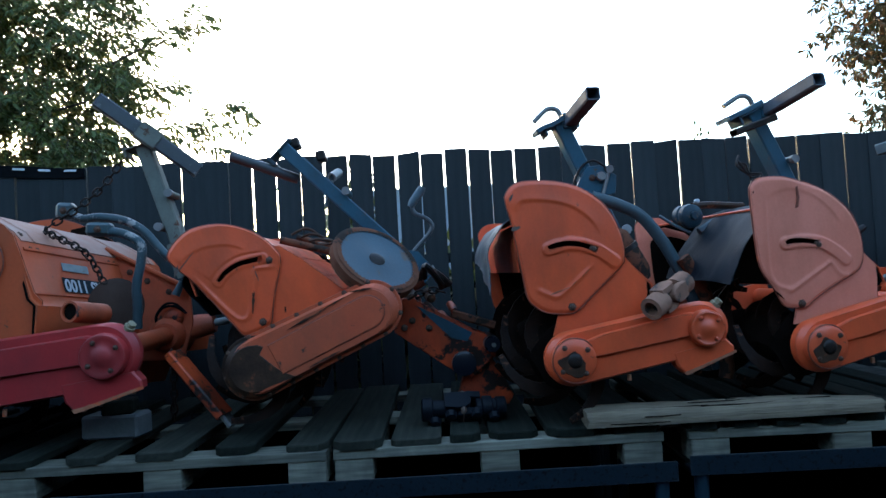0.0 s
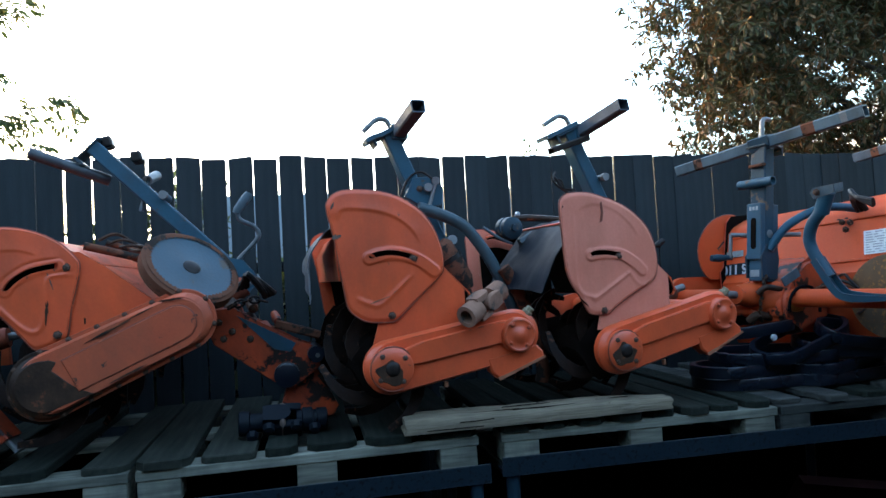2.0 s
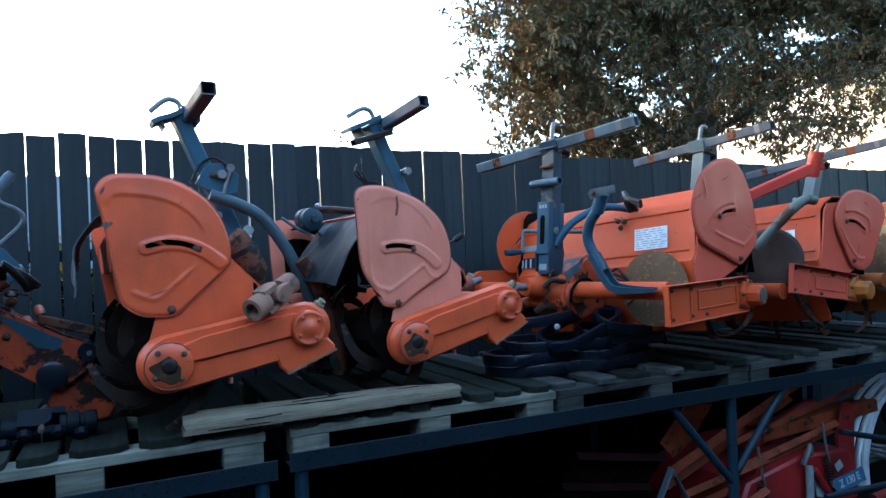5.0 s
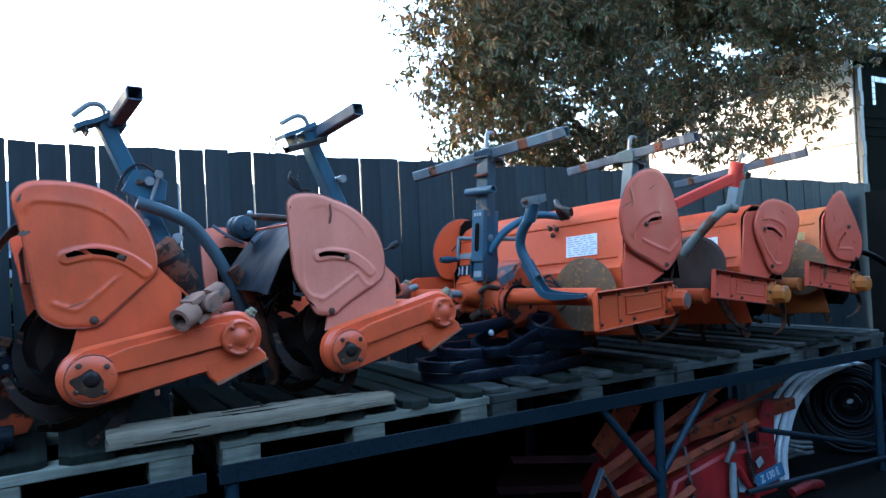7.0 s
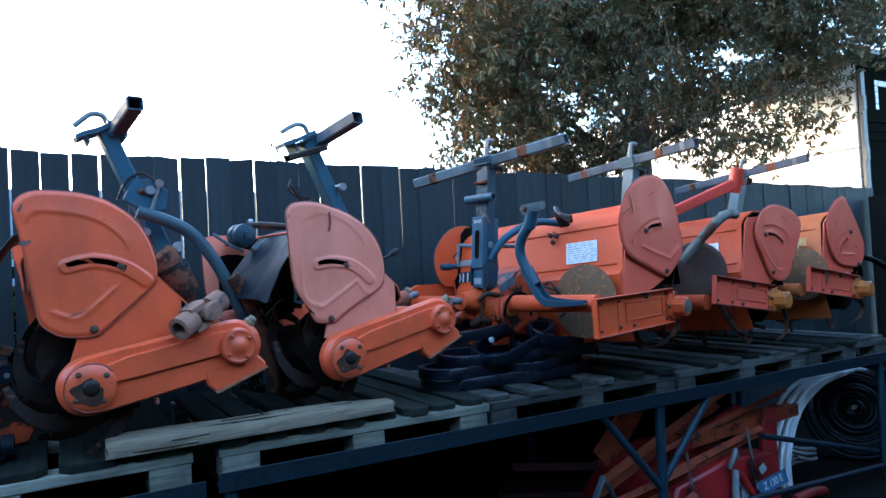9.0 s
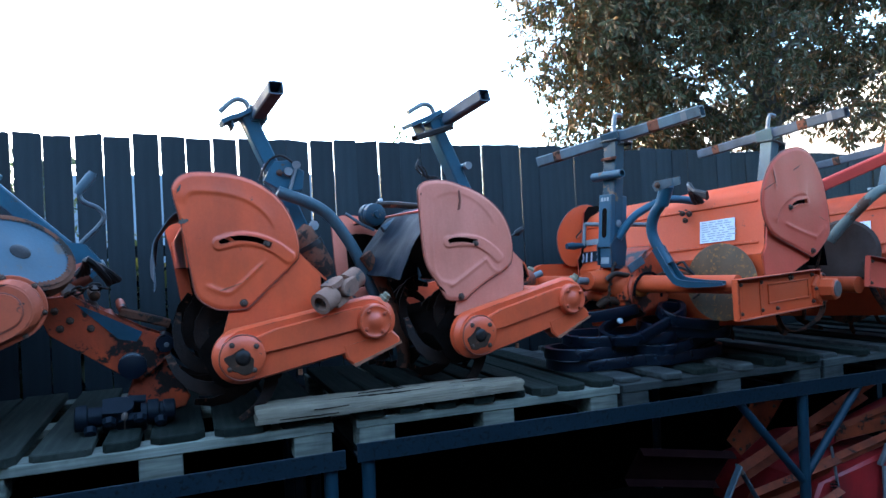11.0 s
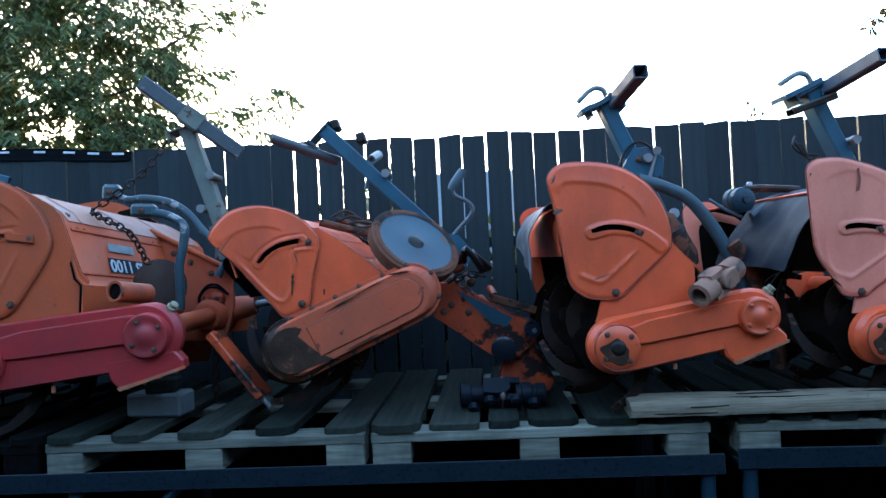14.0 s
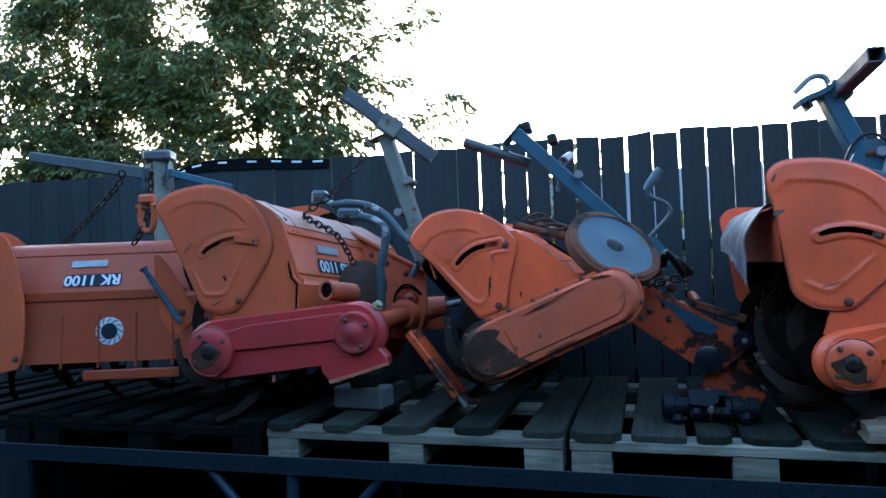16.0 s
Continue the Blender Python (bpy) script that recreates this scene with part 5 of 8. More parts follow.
DUSTY_HOOD = [(-0.16, 0.38), (-0.17, 0.46), (-0.12, 0.55), (-0.02, 0.60), (0.06, 0.59), (0.20, 0.52), (0.235, 0.485), (0.315, 0.27), (0.345, 0.245), (0.35, 0.12), (0.34, 0.0), (0.31, -0.1)]
bright = tiller(dict(label="bright orange rotary tiller with a wide slotted side sheet", m=at(0.44, 2.40, 1.245, 2.6, 0), sheets=("bright", "bright"), far_drop=0.078, mast=((0.43, 0.30), (0.135, 1.0)),
            bar=((0.214, 0.291, 1.042), (0.174, 0.672, 0.980)), hook_path=[(0.165, 0.61, 0.985), (0.149, 0.61, 1.028), (0.136, 0.61, 1.054), (0.108, 0.61, 1.063), (0.078, 0.61, 1.052), (0.027, 0.61, 1.005)], lip=[(0.19, 1.03), (0.11, 0.985), (0.065, 0.97), (0.03, 0.952), (0.008, 0.918)],
            bar_paint=BAR_BROWN, pipes=[(SMALL_ARM, 0.027, BLUE_ARM)], flap=RUBBER_GREY, flap_end=0.78, hem=0.13, crumple=0.02, flap_path=[(-0.10, 0.55), (-0.19, 0.53), (-0.245, 0.45), (-0.262, 0.36)]))
# its tine flanges are coloured black to imitate shade inside the hood
faded = tiller(dict(label="faded salmon orange rotary tiller with a dented side sheet", m=at(1.36, 2.45, 1.235, 7, 3), sheets=("faded", "faded"), far_drop=0.062, mast=((0.46, 0.36), (0.2, 1.01)), plate_paint=ORANGE_FADED,
            bar=((0.313, 0.271, 1.054), (0.256, 0.684, 0.985)), hook_path=[(0.232, 0.61, 1.0), (0.221, 0.61, 1.051), (0.206, 0.61, 1.077), (0.174, 0.61, 1.086), (0.139, 0.61, 1.073), (0.083, 0.61, 1.043)], lip=[(0.24, 1.04), (0.157, 1.005), (0.11, 0.99), (0.07, 0.975), (0.05, 0.955)],
            bar_paint=BAR_BROWN, flange=GREASE, hood=[(-0.06, 0.549), (-0.05, 0.552), (-0.04, 0.554)] + HOODS["small"][3:], spin=20,
            flap=RUBBER_BLUE, flap_end=0.66, hem=0.02, crumple=0.014, flap_path=[(0.05, 0.575), (-0.05, 0.545), (-0.14, 0.46), (-0.21, 0.37), (-0.26, 0.29)]))
tipped = tiller(dict(label="orange rotary tiller tipped back with a bolted chain cover", m=at(-0.72, 2.5, 1.27, 2, 13), case="sheet", case_paint=ORANGE_GRIMED, flap_path=[(-0.17, 0.44), (-0.20, 0.40), (-0.175, 0.34), (-0.13, 0.25)], sheets=("tipped", "tipped"),
            web=[(0.02, 0.13), (0.06, 0.21), (0.12, 0.45), (0.197, 0.439), (0.262, 0.37), (0.329, 0.284), (0.40, 0.19), (0.38, 0.14)],
            mast=((0.72, 0.15), (0.24, 0.92)), spin=40))
dusty = tiller(dict(label="dusty orange rotary tiller with a crimson chain case", m=at(-1.87, 2.4, 1.28, 6, -4), k=1.27, case_paint=MAGENTA, paint=ORANGE_DUSTY, skin=ORANGE_DUSTY,
            sheets=("dusty", "dusty"), hood=DUSTY_HOOD, gear_paint=ORANGE_GRIMED, hood_tilt=-4.5, hood_yaw=-12, hood_lift=-0.02, word_y=0.44, word_at=0.70, gear_y=0.80, mast_y=0.61, web=[(-0.05, 0.13), (-0.05, 0.35), (0.0, 0.66), (0.07, 0.68), (0.205, 0.61), (0.238, 0.575), (0.318, 0.36), (0.347, 0.33), (0.35, 0.18), (0.25, 0.08)], word="RS 1100", mast=((0.76, 0.42), (0.53, 1.02)), bar=((0.36, 0.507, 1.195), (0.773, 0.616, 0.91)), hook=False,
            mast_paint=CHALK_MAST, bar_paint=BAR_GREY, fat=1.2, flap_path=[(-0.17, 0.46), (-0.21, 0.40), (-0.20, 0.33), (-0.17, 0.26)],
            pipes=[([(0.263, 0.47, 0.70), (0.329, 0.465, 0.668), (0.409, 0.455, 0.676), (0.519, 0.45, 0.66), (0.599, 0.445, 0.614), (0.659, 0.44, 0.549), (0.709, 0.435, 0.50)], 0.018, BLUE_CHALK),
                   ([(0.46, 0.30, 0.60), (0.533, 0.29, 0.603), (0.60, 0.285, 0.582), (0.640, 0.28, 0.548), (0.640, 0.28, 0.479), (0.626, 0.28, 0.39), (0.630, 0.285, 0.30), (0.632, 0.29, 0.21)], 0.0185, BLUE_CHALK)]))
outward = tiller(dict(label="dusty orange rotary tiller with its hood front turned outward", m=at(-3.308, 2.648, 1.30, -71, 0), k=1.27, W=1.36, word_y=0.58, paint=ORANGE_BROWN, skin=ORANGE_BROWN,
            hood=HOODS["upright"], sheets=("facing", "facing"), plate_paint=ORANGE_DUSTY, web=LARGE_WEB, word="RK 1100", word_at=0.68, bare=True))
S_ARM = [(0.70, 1.035, 0.605), (0.70, 1.010, 0.55), (0.70, 0.955, 0.495), (0.70, 0.927, 0.44), (0.70, 0.925, 0.39), (0.70, 0.950, 0.325), (0.70, 0.985, 0.255)]
TURNED_WEB = [(-0.05, 0.13), (-0.05, 0.3), (0.08, 0.52), (0.2, 0.53), (0.242, 0.50), (0.322, 0.262), (0.355, 0.23), (0.365, 0.12), (0.25, 0.08)]
for style, m, mount, mast, bar, lab, arms in (
        ("plated", at(2.806, 3.611, 1.333, 194, -8), (-0.007, 0.2), ((0.668, 0.235), (0.505, 0.87)), ((0.60, 0.16, 0.834), (0.41, 1.075, 0.926)), "orange rotary tiller with a white data plate and rusty disc",
         [(S_ARM, 0.025, BLUE)]),
        ("red_armed", at(3.872, 3.663, 1.273, 186, -8), (-0.235, 0.14), ((0.50, 0.2), (0.24, 0.93)), ((0.30, 0.15, 0.936), (0.20, 1.075, 1.01)), "orange rotary tiller with a red arm across it",
         [([(0.45, 1.04, 0.345), (0.42, 1.09, 0.41), (0.38, 1.16, 0.485), (0.33, 1.21, 0.545), (0.25, 1.23, 0.575), (0.15, 1.22, 0.56)], 0.027, CHALK_MAST)]),
        ("pale", at(4.851, 3.697, 1.279, 184, -8), (-0.07, 0.18), ((0.42, 0.2), (0.04, 0.88)), ((0.16, 0.15, 0.842), (-0.05, 1.075, 0.931)), "pale orange rotary tiller at the end of the rack", [])):
    red, chalky = "data plate" in lab, "pale" in lab
    coat = ORANGE_RED if red else ORANGE_TAN if chalky else ORANGE_RUSTED
    tiller(dict(label=lab, m=m, k=1.27, W=1.3, word="RS 1100", word_y=0.17, word_at=0.82, gear_paint=coat, data_plate=True, sheets=("swung", style), web=[(a + (mount[0] + 0.007) * 0.6, b) for a, b in TURNED_WEB],
                hood_tilt=3.5, gear_y=0.59, hood=[(a + (mount[0] + 0.007) * 0.6, b) for a, b in HOODS["turned"]],
                plate_paint=ORANGE_PINKED, paint=coat, mast=mast, bar=bar, bar_paint=BLUE_GREY if red else BAR_BROWN, mast_paint=BLUE_ARM if not red else BLUE_DARK, pipes=arms, skin=coat, spin=15, pins=((0.60, 1), (0.40, -1)) if not red else (), lift=0 if red else 9, reach=0.565 if red else 0.49, drop=0.03 if red else 0.0, tines=RUST, support_paint=coat if red else ORANGE_PINKED))


# ---- trees ----
def leaf_shape(kind):
    if kind == "long":
        return [(0, 0), (0.3, 0.19), (0.62, 0.17), (1, 0), (0.62, -0.17), (0.3, -0.19)]
    return [(0, 0), (0.35, 0.10), (0.75, 0.17), (1, 0), (0.75, -0.17), (0.35, -0.10)]


def tree(name, label, base, trunk, limbs, clumps, branches, mat, leaf, size, per, seed, kind, thin):
    """Trunk, limbs and a crown of many single leaves: sprays about the clumps, and sprays along the outer branches."""
    r = random.Random(seed)
    t = thing(name, label, "tree", pose(*base))
    bm = bmesh.new()
    tube(bm, smooth_path(trunk, 4), 0.17, 12, [1.25 - 0.75 * i / (len(trunk) * 4 - 4) for i in range(len(trunk) * 4 - 3)])
    part("trunk", bm, BARK, t, smooth=True)
    for limb in limbs:
        bm = bmesh.new()
        p = smooth_path(limb, 4)
        tube(bm, p, 0.06, 8, [1.0 - 0.85 * i / (len(p) - 1) for i in range(len(p))])
        part("limb", bm, BARK, t, smooth=True)
    verts, faces, twig_v, twig_f = [], [], [], []
    shape = leaf_shape(kind)

    def twig(p, e, w):
        u, v = frame_along(e - p)
        b = len(twig_v)
        twig_v.extend([p + u * w, p - u * w, p + v * w, e])
        twig_f.extend([(b, b + 1, b + 3), (b + 1, b + 2, b + 3), (b + 2, b, b + 3)])

    def put_leaf(o, d, s):
        n1, n2 = frame_along(d)
        q = r.uniform(-0.9, 0.9)
        side = n1 * math.cos(q) + n2 * math.sin(q)
        lift = side.cross(d)
        fold, droop = r.uniform(0.2, 0.6), r.uniform(0.1, 0.45)
        b = len(verts)
        for x, y in shape:
            verts.append(o + d * x * s + side * y * s + lift * (abs(y) * fold - droop * x * x * 0.6) * s)
        faces.append((b, b + 1, b + 2, b + 3))
        faces.append((b, b + 3, b + 4, b + 5))

    def spray(p, way, length, count):
        u, w = frame_along(way)
        e = p + way * length
        twig(p, e, 0.004)
        if kind == "broad":
            # fans of drooping leaflets along the twig and at its tip
            fans = max(1, count // 6)
            for i in range(fans):
                o = p + way * length * (i + 1) / fans
                axis = (way + Vector((r.uniform(-0.7, 0.7), r.uniform(-0.7, 0.7), r.uniform(-0.8, 0.1)))).normalized()
                n1, n2 = frame_along(axis)
                for k in range(6):
                    a = 1.047 * k + r.uniform(-0.2, 0.2)
                    d = (axis * 0.35 + n1 * math.cos(a) + n2 * math.sin(a) + Vector((0, 0, -0.4))).normalized()
                    put_leaf(o, d, size * r.uniform(0.7, 1.2))
        else:
            for i in range(count):
                a = (1 if i % 2 else -1) * r.uniform(0.6, 1.1)
                d = (way * math.cos(a) + u * math.sin(a) + w * r.uniform(-0.5, 0.5) + Vector((0, 0, -0.35))).normalized()
                put_leaf(p + way * length * (i + 1) / count, d, size * r.uniform(0.65, 1.2))

    for c, rad in clumps:
        c = Vector(c)
        for _ in range(int(per * rad[0] * rad[1] * rad[2])):
            v = Vector((r.gauss(0, 1), r.gauss(0, 1), r.gauss(0, 1))).normalized() * r.uniform(0.2, 1) ** 0.6
            p = c + Vector((v.x * rad[0], v.y * rad[1], v.z * rad[2]))
            if noise.noise(p * 1.5 + Vector((seed, 0, 0))) + 0.5 * noise.noise(p * 4.0) < thin:
                continue
            way = (v * 0.8 + Vector((r.uniform(-0.7, 0.7), r.uniform(-0.7, 0.7), r.uniform(-0.8, 0.3)))).normalized()
            spray(p, way, r.uniform(0.2, 0.45), leaf)
    for branch in branches:
        path = smooth_path(branch, 8)
        for a, b in zip(path, path[1:]):
            twig(a, b + (b - a) * 0.3, 0.007)
            for _ in range(max(1, round((b - a).length / 0.05))):
                p = a.lerp(b, r.random())
                way = ((b - a).normalized() * 0.8 + Vector((r.uniform(-0.7, 0.7), r.uniform(-0.8, 0.8), r.uniform(-0.8, 0.6)))).normalized()
                spray(p, way, r.uniform(0.1, 0.26), max(4, leaf - 2))
    me = bpy.data.meshes.new("crown")
    me.from_pydata([tuple(v) for v in verts], [], faces)
    me.materials.append(mat)
    ob = new("crown", me)
    ob.parent = t
    me = bpy.data.meshes.new("twig_mass")
    me.from_pydata([tuple(v) for v in twig_v], [], twig_f)
    me.materials.append(BARK)
    ob = tagged(new("twig_mass", me), kind="stuff")
    ob.parent = t
    return t


def leaf_material(name, colours, through_light=0.22):
    m = bpy.data.materials.new(name)
    m.use_nodes = True
    n, link = m.node_tree.nodes, m.node_tree.links.new
    b = n["Principled BSDF"]
    geo = n.new("ShaderNodeNewGeometry")
    ramp = n.new("ShaderNodeValToRGB")
    els = ramp.color_ramp.elements
    for i, c in enumerate(colours):
        e = els[i] if i < 2 else els.new(i / (len(colours) - 1))
        e.position, e.color = i / (len(colours) - 1), (*c, 1)
    link(geo.outputs["Random Per Island"], ramp.inputs["Fac"])
    link(ramp.outputs["Color"], b.inputs["Base Color"])
    b.inputs["Roughness"].default_value, b.inputs["Specular IOR Level"].default_value = 0.5, 0.38
    tr = n.new("ShaderNodeBsdfTranslucent")
    link(ramp.outputs["Color"], tr.inputs["Color"])
    mix = n.new("ShaderNodeMixShader")
    mix.inputs["Fac"].default_value = through_light
    link(b.outputs["BSDF"], mix.inputs[1])
    link(tr.outputs["BSDF"], mix.inputs[2])
    link(mix.outputs["Shader"], n["Material Output"].inputs["Surface"])
    return m


GREEN = leaf_material("green_leaves", [(0.042, 0.066, 0.020), (0.066, 0.090, 0.025), (0.034, 0.050, 0.016), (0.125, 0.118, 0.034)], 0.34)
BROWNING = leaf_material("browning_leaves", [(0.036, 0.044, 0.017), (0.046, 0.046, 0.018), (0.070, 0.050, 0.020), (0.16, 0.072, 0.026)])

tree("tree", "leafy green tree behind the fence", (-6.6, 8.6, 0), [(-1.9, 0.3, 0), (-1.85, 0.3, 2), (-1.95, 0.3, 4), (-1.8, 0.4, 6)],
     [[(-1.85, 0.3, 2.3), (1.0, 0.5, 3.2), (3.0, 0.0, 3.5)], [(-1.9, 0.3, 3), (-2.2, 0.3, 4.2), (-2.6, 0.3, 4.6)], [(-1.9, 0.3, 3.4), (1.2, 0.5, 4.3), (3.1, -0.2, 4.7)], [(-1.9, 0.3, 3.1), (0.4, -0.1, 3.6), (2.4, -0.3, 4.0)]],
     [((-0.4, -0.4, 3.4), (1.9, 1.2, 1.3)), ((1.4, -0.4, 3.5), (1.4, 1.0, 0.9)), ((1.1, -0.3, 4.9), (1.9, 1.3, 1.3)), ((-2.0, -0.3, 4.2), (1.5, 1.2, 1.7)), ((2.5, -0.4, 3.7), (0.7, 0.6, 0.55)),
      ((2.45, -0.2, 4.7), (0.65, 0.6, 0.8)), ((-1.1, -0.3, 2.4), (2.0, 1.0, 0.7)), ((1.3, -0.4, 2.7), (1.5, 0.8, 0.6)),
      ((0.0, -0.5, 5.6), (2.3, 1.2, 1.2)), ((-2.6, -0.4, 3.0), (1.6, 1.0, 1.2)), ((-1.8, -0.5, 5.4), (1.6, 1.0, 1.2))],
     [[(2.3, -0.3, 4.2), (2.75, -0.3, 4.42), (3.21, -0.3, 4.63), (3.85, -0.3, 4.87)], [(2.7, -0.3, 4.6), (3.2, -0.3, 4.78), (3.49, -0.3, 4.87), (3.8, -0.3, 5.0)], [(2.5, -0.3, 3.95), (2.9, -0.3, 4.03), (3.27, -0.3, 4.1), (3.52, -0.3, 4.04)],
      [(2.7, -0.3, 3.55), (3.34, -0.3, 3.62), (3.79, -0.3, 3.67), (4.06, -0.3, 3.84), (4.3, -0.3, 3.74)], [(3.5, -0.3, 3.62), (3.79, -0.3, 3.56), (4.25, -0.3, 3.55)], [(3.1, -0.3, 3.58), (3.64, -0.3, 3.38), (3.98, -0.3, 3.28)],
      [(2.0, -0.3, 3.8), (2.45, -0.3, 3.6), (2.87, -0.3, 3.3)], [(2.2, -0.3, 5.1), (2.7, -0.3, 5.3), (3.2, -0.3, 5.6)], [(2.3, -0.3, 3.3), (2.7, -0.3, 3.15), (3.0, -0.3, 2.95)]],
     GREEN, 8, 0.107, 1110, 11, "long", 0.026)
CROWN_MASSES = [((-2.2, 0, 4.6), (1.2, 1.1, 1.2)), ((-1.9, 0, 3.5), (1.05, 0.9, 0.8)), ((-1.0, 0.2, 4.0), (1.5, 1.2, 1.2)), ((0.3, 0.3, 4.3), (1.3, 1.1, 1.2)), ((-0.8, 0, 5.6), (2.3, 1.4, 1.2)), ((-2.1, 0, 5.9), (1.5, 1.1, 1.0)), ((1.1, -0.5, 4.5), (0.9, 0.8, 0.8)),
                ((1.6, -1.3, 4.35), (1.0, 0.5, 0.5)), ((2.3, -1.4, 4.55), (0.9, 0.5, 0.5)), ((1.5, -0.6, 5.4), (1.3, 0.9, 0.9)), ((-1.3, 0.2, 3.1), (1.3, 0.8, 0.5)), ((0.5, -0.8, 3.5), (0.5, 0.4, 0.4))]
CROWN_SPRAYS = [((-1.9, 0.1, 5.2), (0.9, 0.8, 0.8)), ((-2.2, 0.1, 6.2), (1.0, 0.8, 0.8)), ((-2.1, 0.3, 4.4), (0.8, 0.8, 1.0)), ((1.0, -0.8, 3.2), (0.7, 0.5, 0.4)), ((1.8, -0.8, 3.5), (0.8, 0.5, 0.45)), ((2.5, -0.8, 4.0), (0.8, 0.5, 0.5)), ((1.9, -0.3, 4.5), (1.1, 0.9, 0.7)), ((2.7, -0.9, 5.4), (1.2, 0.9, 0.8)), ((3.7, -1.2, 6.0), (1.2, 0.8, 0.8)), ((1.0, 0.0, 6.2), (1.5, 1.0, 1.0)), ((1.6, -0.7, 5.4), (1.0, 0.8, 0.8)), ((2.0, -0.8, 5.0), (1.1, 0.8, 0.8)), ((3.0, -1.5, 4.9), (0.9, 0.6, 0.6)), ((2.6, -0.6, 5.9), (1.4, 1.0, 0.8)), ((0.6, 0.2, 5.2), (1.2, 1.0, 1.0)), ((0.8, -0.4, 3.9), (0.7, 0.5, 0.5)), ((-0.2, 0.4, 3.4), (0.8, 0.5, 0.5))]
tree("tree", "large tree with browning leaves behind the fence", (7.25, 6.5, 0), [(0.1, 0, 0), (0.1, 0, 2.2), (0.12, 0.0, 3.4), (0.2, 0.0, 4.4), (0.35, 0, 6.5)],
     [[(0.1, 0, 2.6), (-1.2, 0.2, 3.6), (-2.6, 0.3, 4.6)], [(0.1, 0, 3.0), (0.9, -0.6, 3.5), (1.7, -1.4, 3.7)], [(0.1, 0, 3.5), (-0.8, 0.2, 4.8), (-1.4, 0.3, 6)], [(0.1, -0.05, 2.8), (-0.5, -0.3, 3.4), (-1.6, -0.4, 3.8)], [(0.15, 0, 3.8), (0.9, -0.4, 4.5), (1.8, -0.8, 5.4)], [(0.1, 0, 3.2), (-0.6, -0.2, 4.2), (-1.8, -0.3, 5.2)]],
     CROWN_MASSES + CROWN_SPRAYS,
     [[(0.2, -1.2, 3.35), (0.75, -1.5, 3.24), (1.5, -1.5, 3.32), (2.2, -1.5, 3.22)], [(0.9, -1.3, 3.75), (1.5, -1.5, 3.66), (2.05, -1.5, 3.6), (2.42, -1.5, 3.48)], [(0.0, -1.2, 3.1), (0.5, -1.5, 3.02), (1.2, -1.5, 2.94)], [(-0.3, -1.2, 2.95), (0.15, -1.5, 2.82), (0.5, -1.5, 2.73)],
      [(0.7, -1.3, 3.5), (1.2, -1.5, 3.45), (1.8, -1.5, 3.40)], [(1.0, -1.3, 4.0), (1.8, -1.5, 3.95), (2.55, -1.5, 3.8)], [(-2.5, 0, 4.2), (-2.9, 0, 4.3), (-3.2, 0, 4.42)], [(-2.4, 0, 3.9), (-2.8, 0, 3.95), (-3.15, 0, 3.95)], [(-2.4, 0, 3.7), (-2.9, 0, 3.65), (-3.3, 0, 3.72)],
      [(-2.3, 0, 3.4), (-2.7, 0, 3.38), (-3.05, 0, 3.46)], [(-2.1, 0, 3.15), (-2.6, 0, 3.1), (-2.95, 0, 3.08)], [(-2.0, 0, 2.95), (-2.6, 0, 2.88), (-2.95, 0, 2.84)], [(-2.7, 0, 4.8), (-3.0, 0, 4.85), (-3.3, 0, 4.8)], [(-1.5, 0, 2.9), (-1.2, 0, 2.8), (-0.6, 0, 2.76)]],
     BROWNING, 12, 0.102, 900, 12, "broad", 0.03)

# ---- beyond the fence ----
bm = bmesh.new()
box(bm, (-1.4, 9.0, 0), (3.2, 9.3, 2.75))
tagged(part("wall_neighbour", bm, WALL_GREY, label="plain blue grey plastered wall beyond the fence"), category="wall", kind="structure")


# ---- a lorry beyond the side fence ----
lorry = thing("lorry_trailer", "white sided lorry trailer with a dark rear beyond the fence", "trailer", pose(10.1, 5.0, 0))
WHITE_SIDE = material("white_trailer_side", (0.8, 0.8, 0.79), (0.74, 0.74, 0.73), 0.5, scale=1.5, fine=8)
for i in range(8):
    bm = bmesh.new()
    box(bm, (0.0, 0.06, 0.9 + 0.41 * i), (0.05, 9.0, 0.9 + 0.41 * i + 0.398), 0.004)
    part("side_panel", bm, WHITE_SIDE, lorry, "white trailer side panel")
bm = bmesh.new()
box(bm, (0.06, 0.02, 0.9), (2.5, 9.0, 4.1))
part("body", bm, CONTAINER, lorry, "dark trailer body")
bm = bmesh.new()
box(bm, (-0.03, -0.2, 4.18), (2.55, 9.0, 4.26), 0.01)
part("roof", bm, PALE_TRIM, lorry)
bm = bmesh.new()
box(bm, (-0.01, -0.03, 0.9), (0.09, 0.02, 4.0), 0.006)
post = part("corner_post", bm, PALE_TRIM, lorry, "pale grey corner post")
for z in (2.75, 3.45):
    bm = bmesh.new()
    box(bm, (-0.03, -0.06, z), (0.05, -0.03, z + 0.2), 0.005)
    part("hinge", bm, PALE_TRIM, post)
for k in range(3):
    bm = bmesh.new()
    tube(bm, [(0.2, 0.015, 3.05 + 0.13 * k), (0.9, 0.012, 3.07 + 0.13 * k), (2.4, 0.015, 3.12 + 0.14 * k)], 0.012, 6)
    part("crease", bm, CONTAINER, lorry, smooth=True)
for i in range(9):
    x, z = (0.42 + 0.085 * (i - 4), 3.84) if i > 3 else (0.42, 3.5 + 0.085 * i)
    bm = bmesh.new()
    box(bm, (x, 0.008, z), (x + 0.075, 0.018, z + 0.075), 0.002)
    part("reflector_tile", bm, WHITE_LABEL, lorry, "pale reflective marking tile")
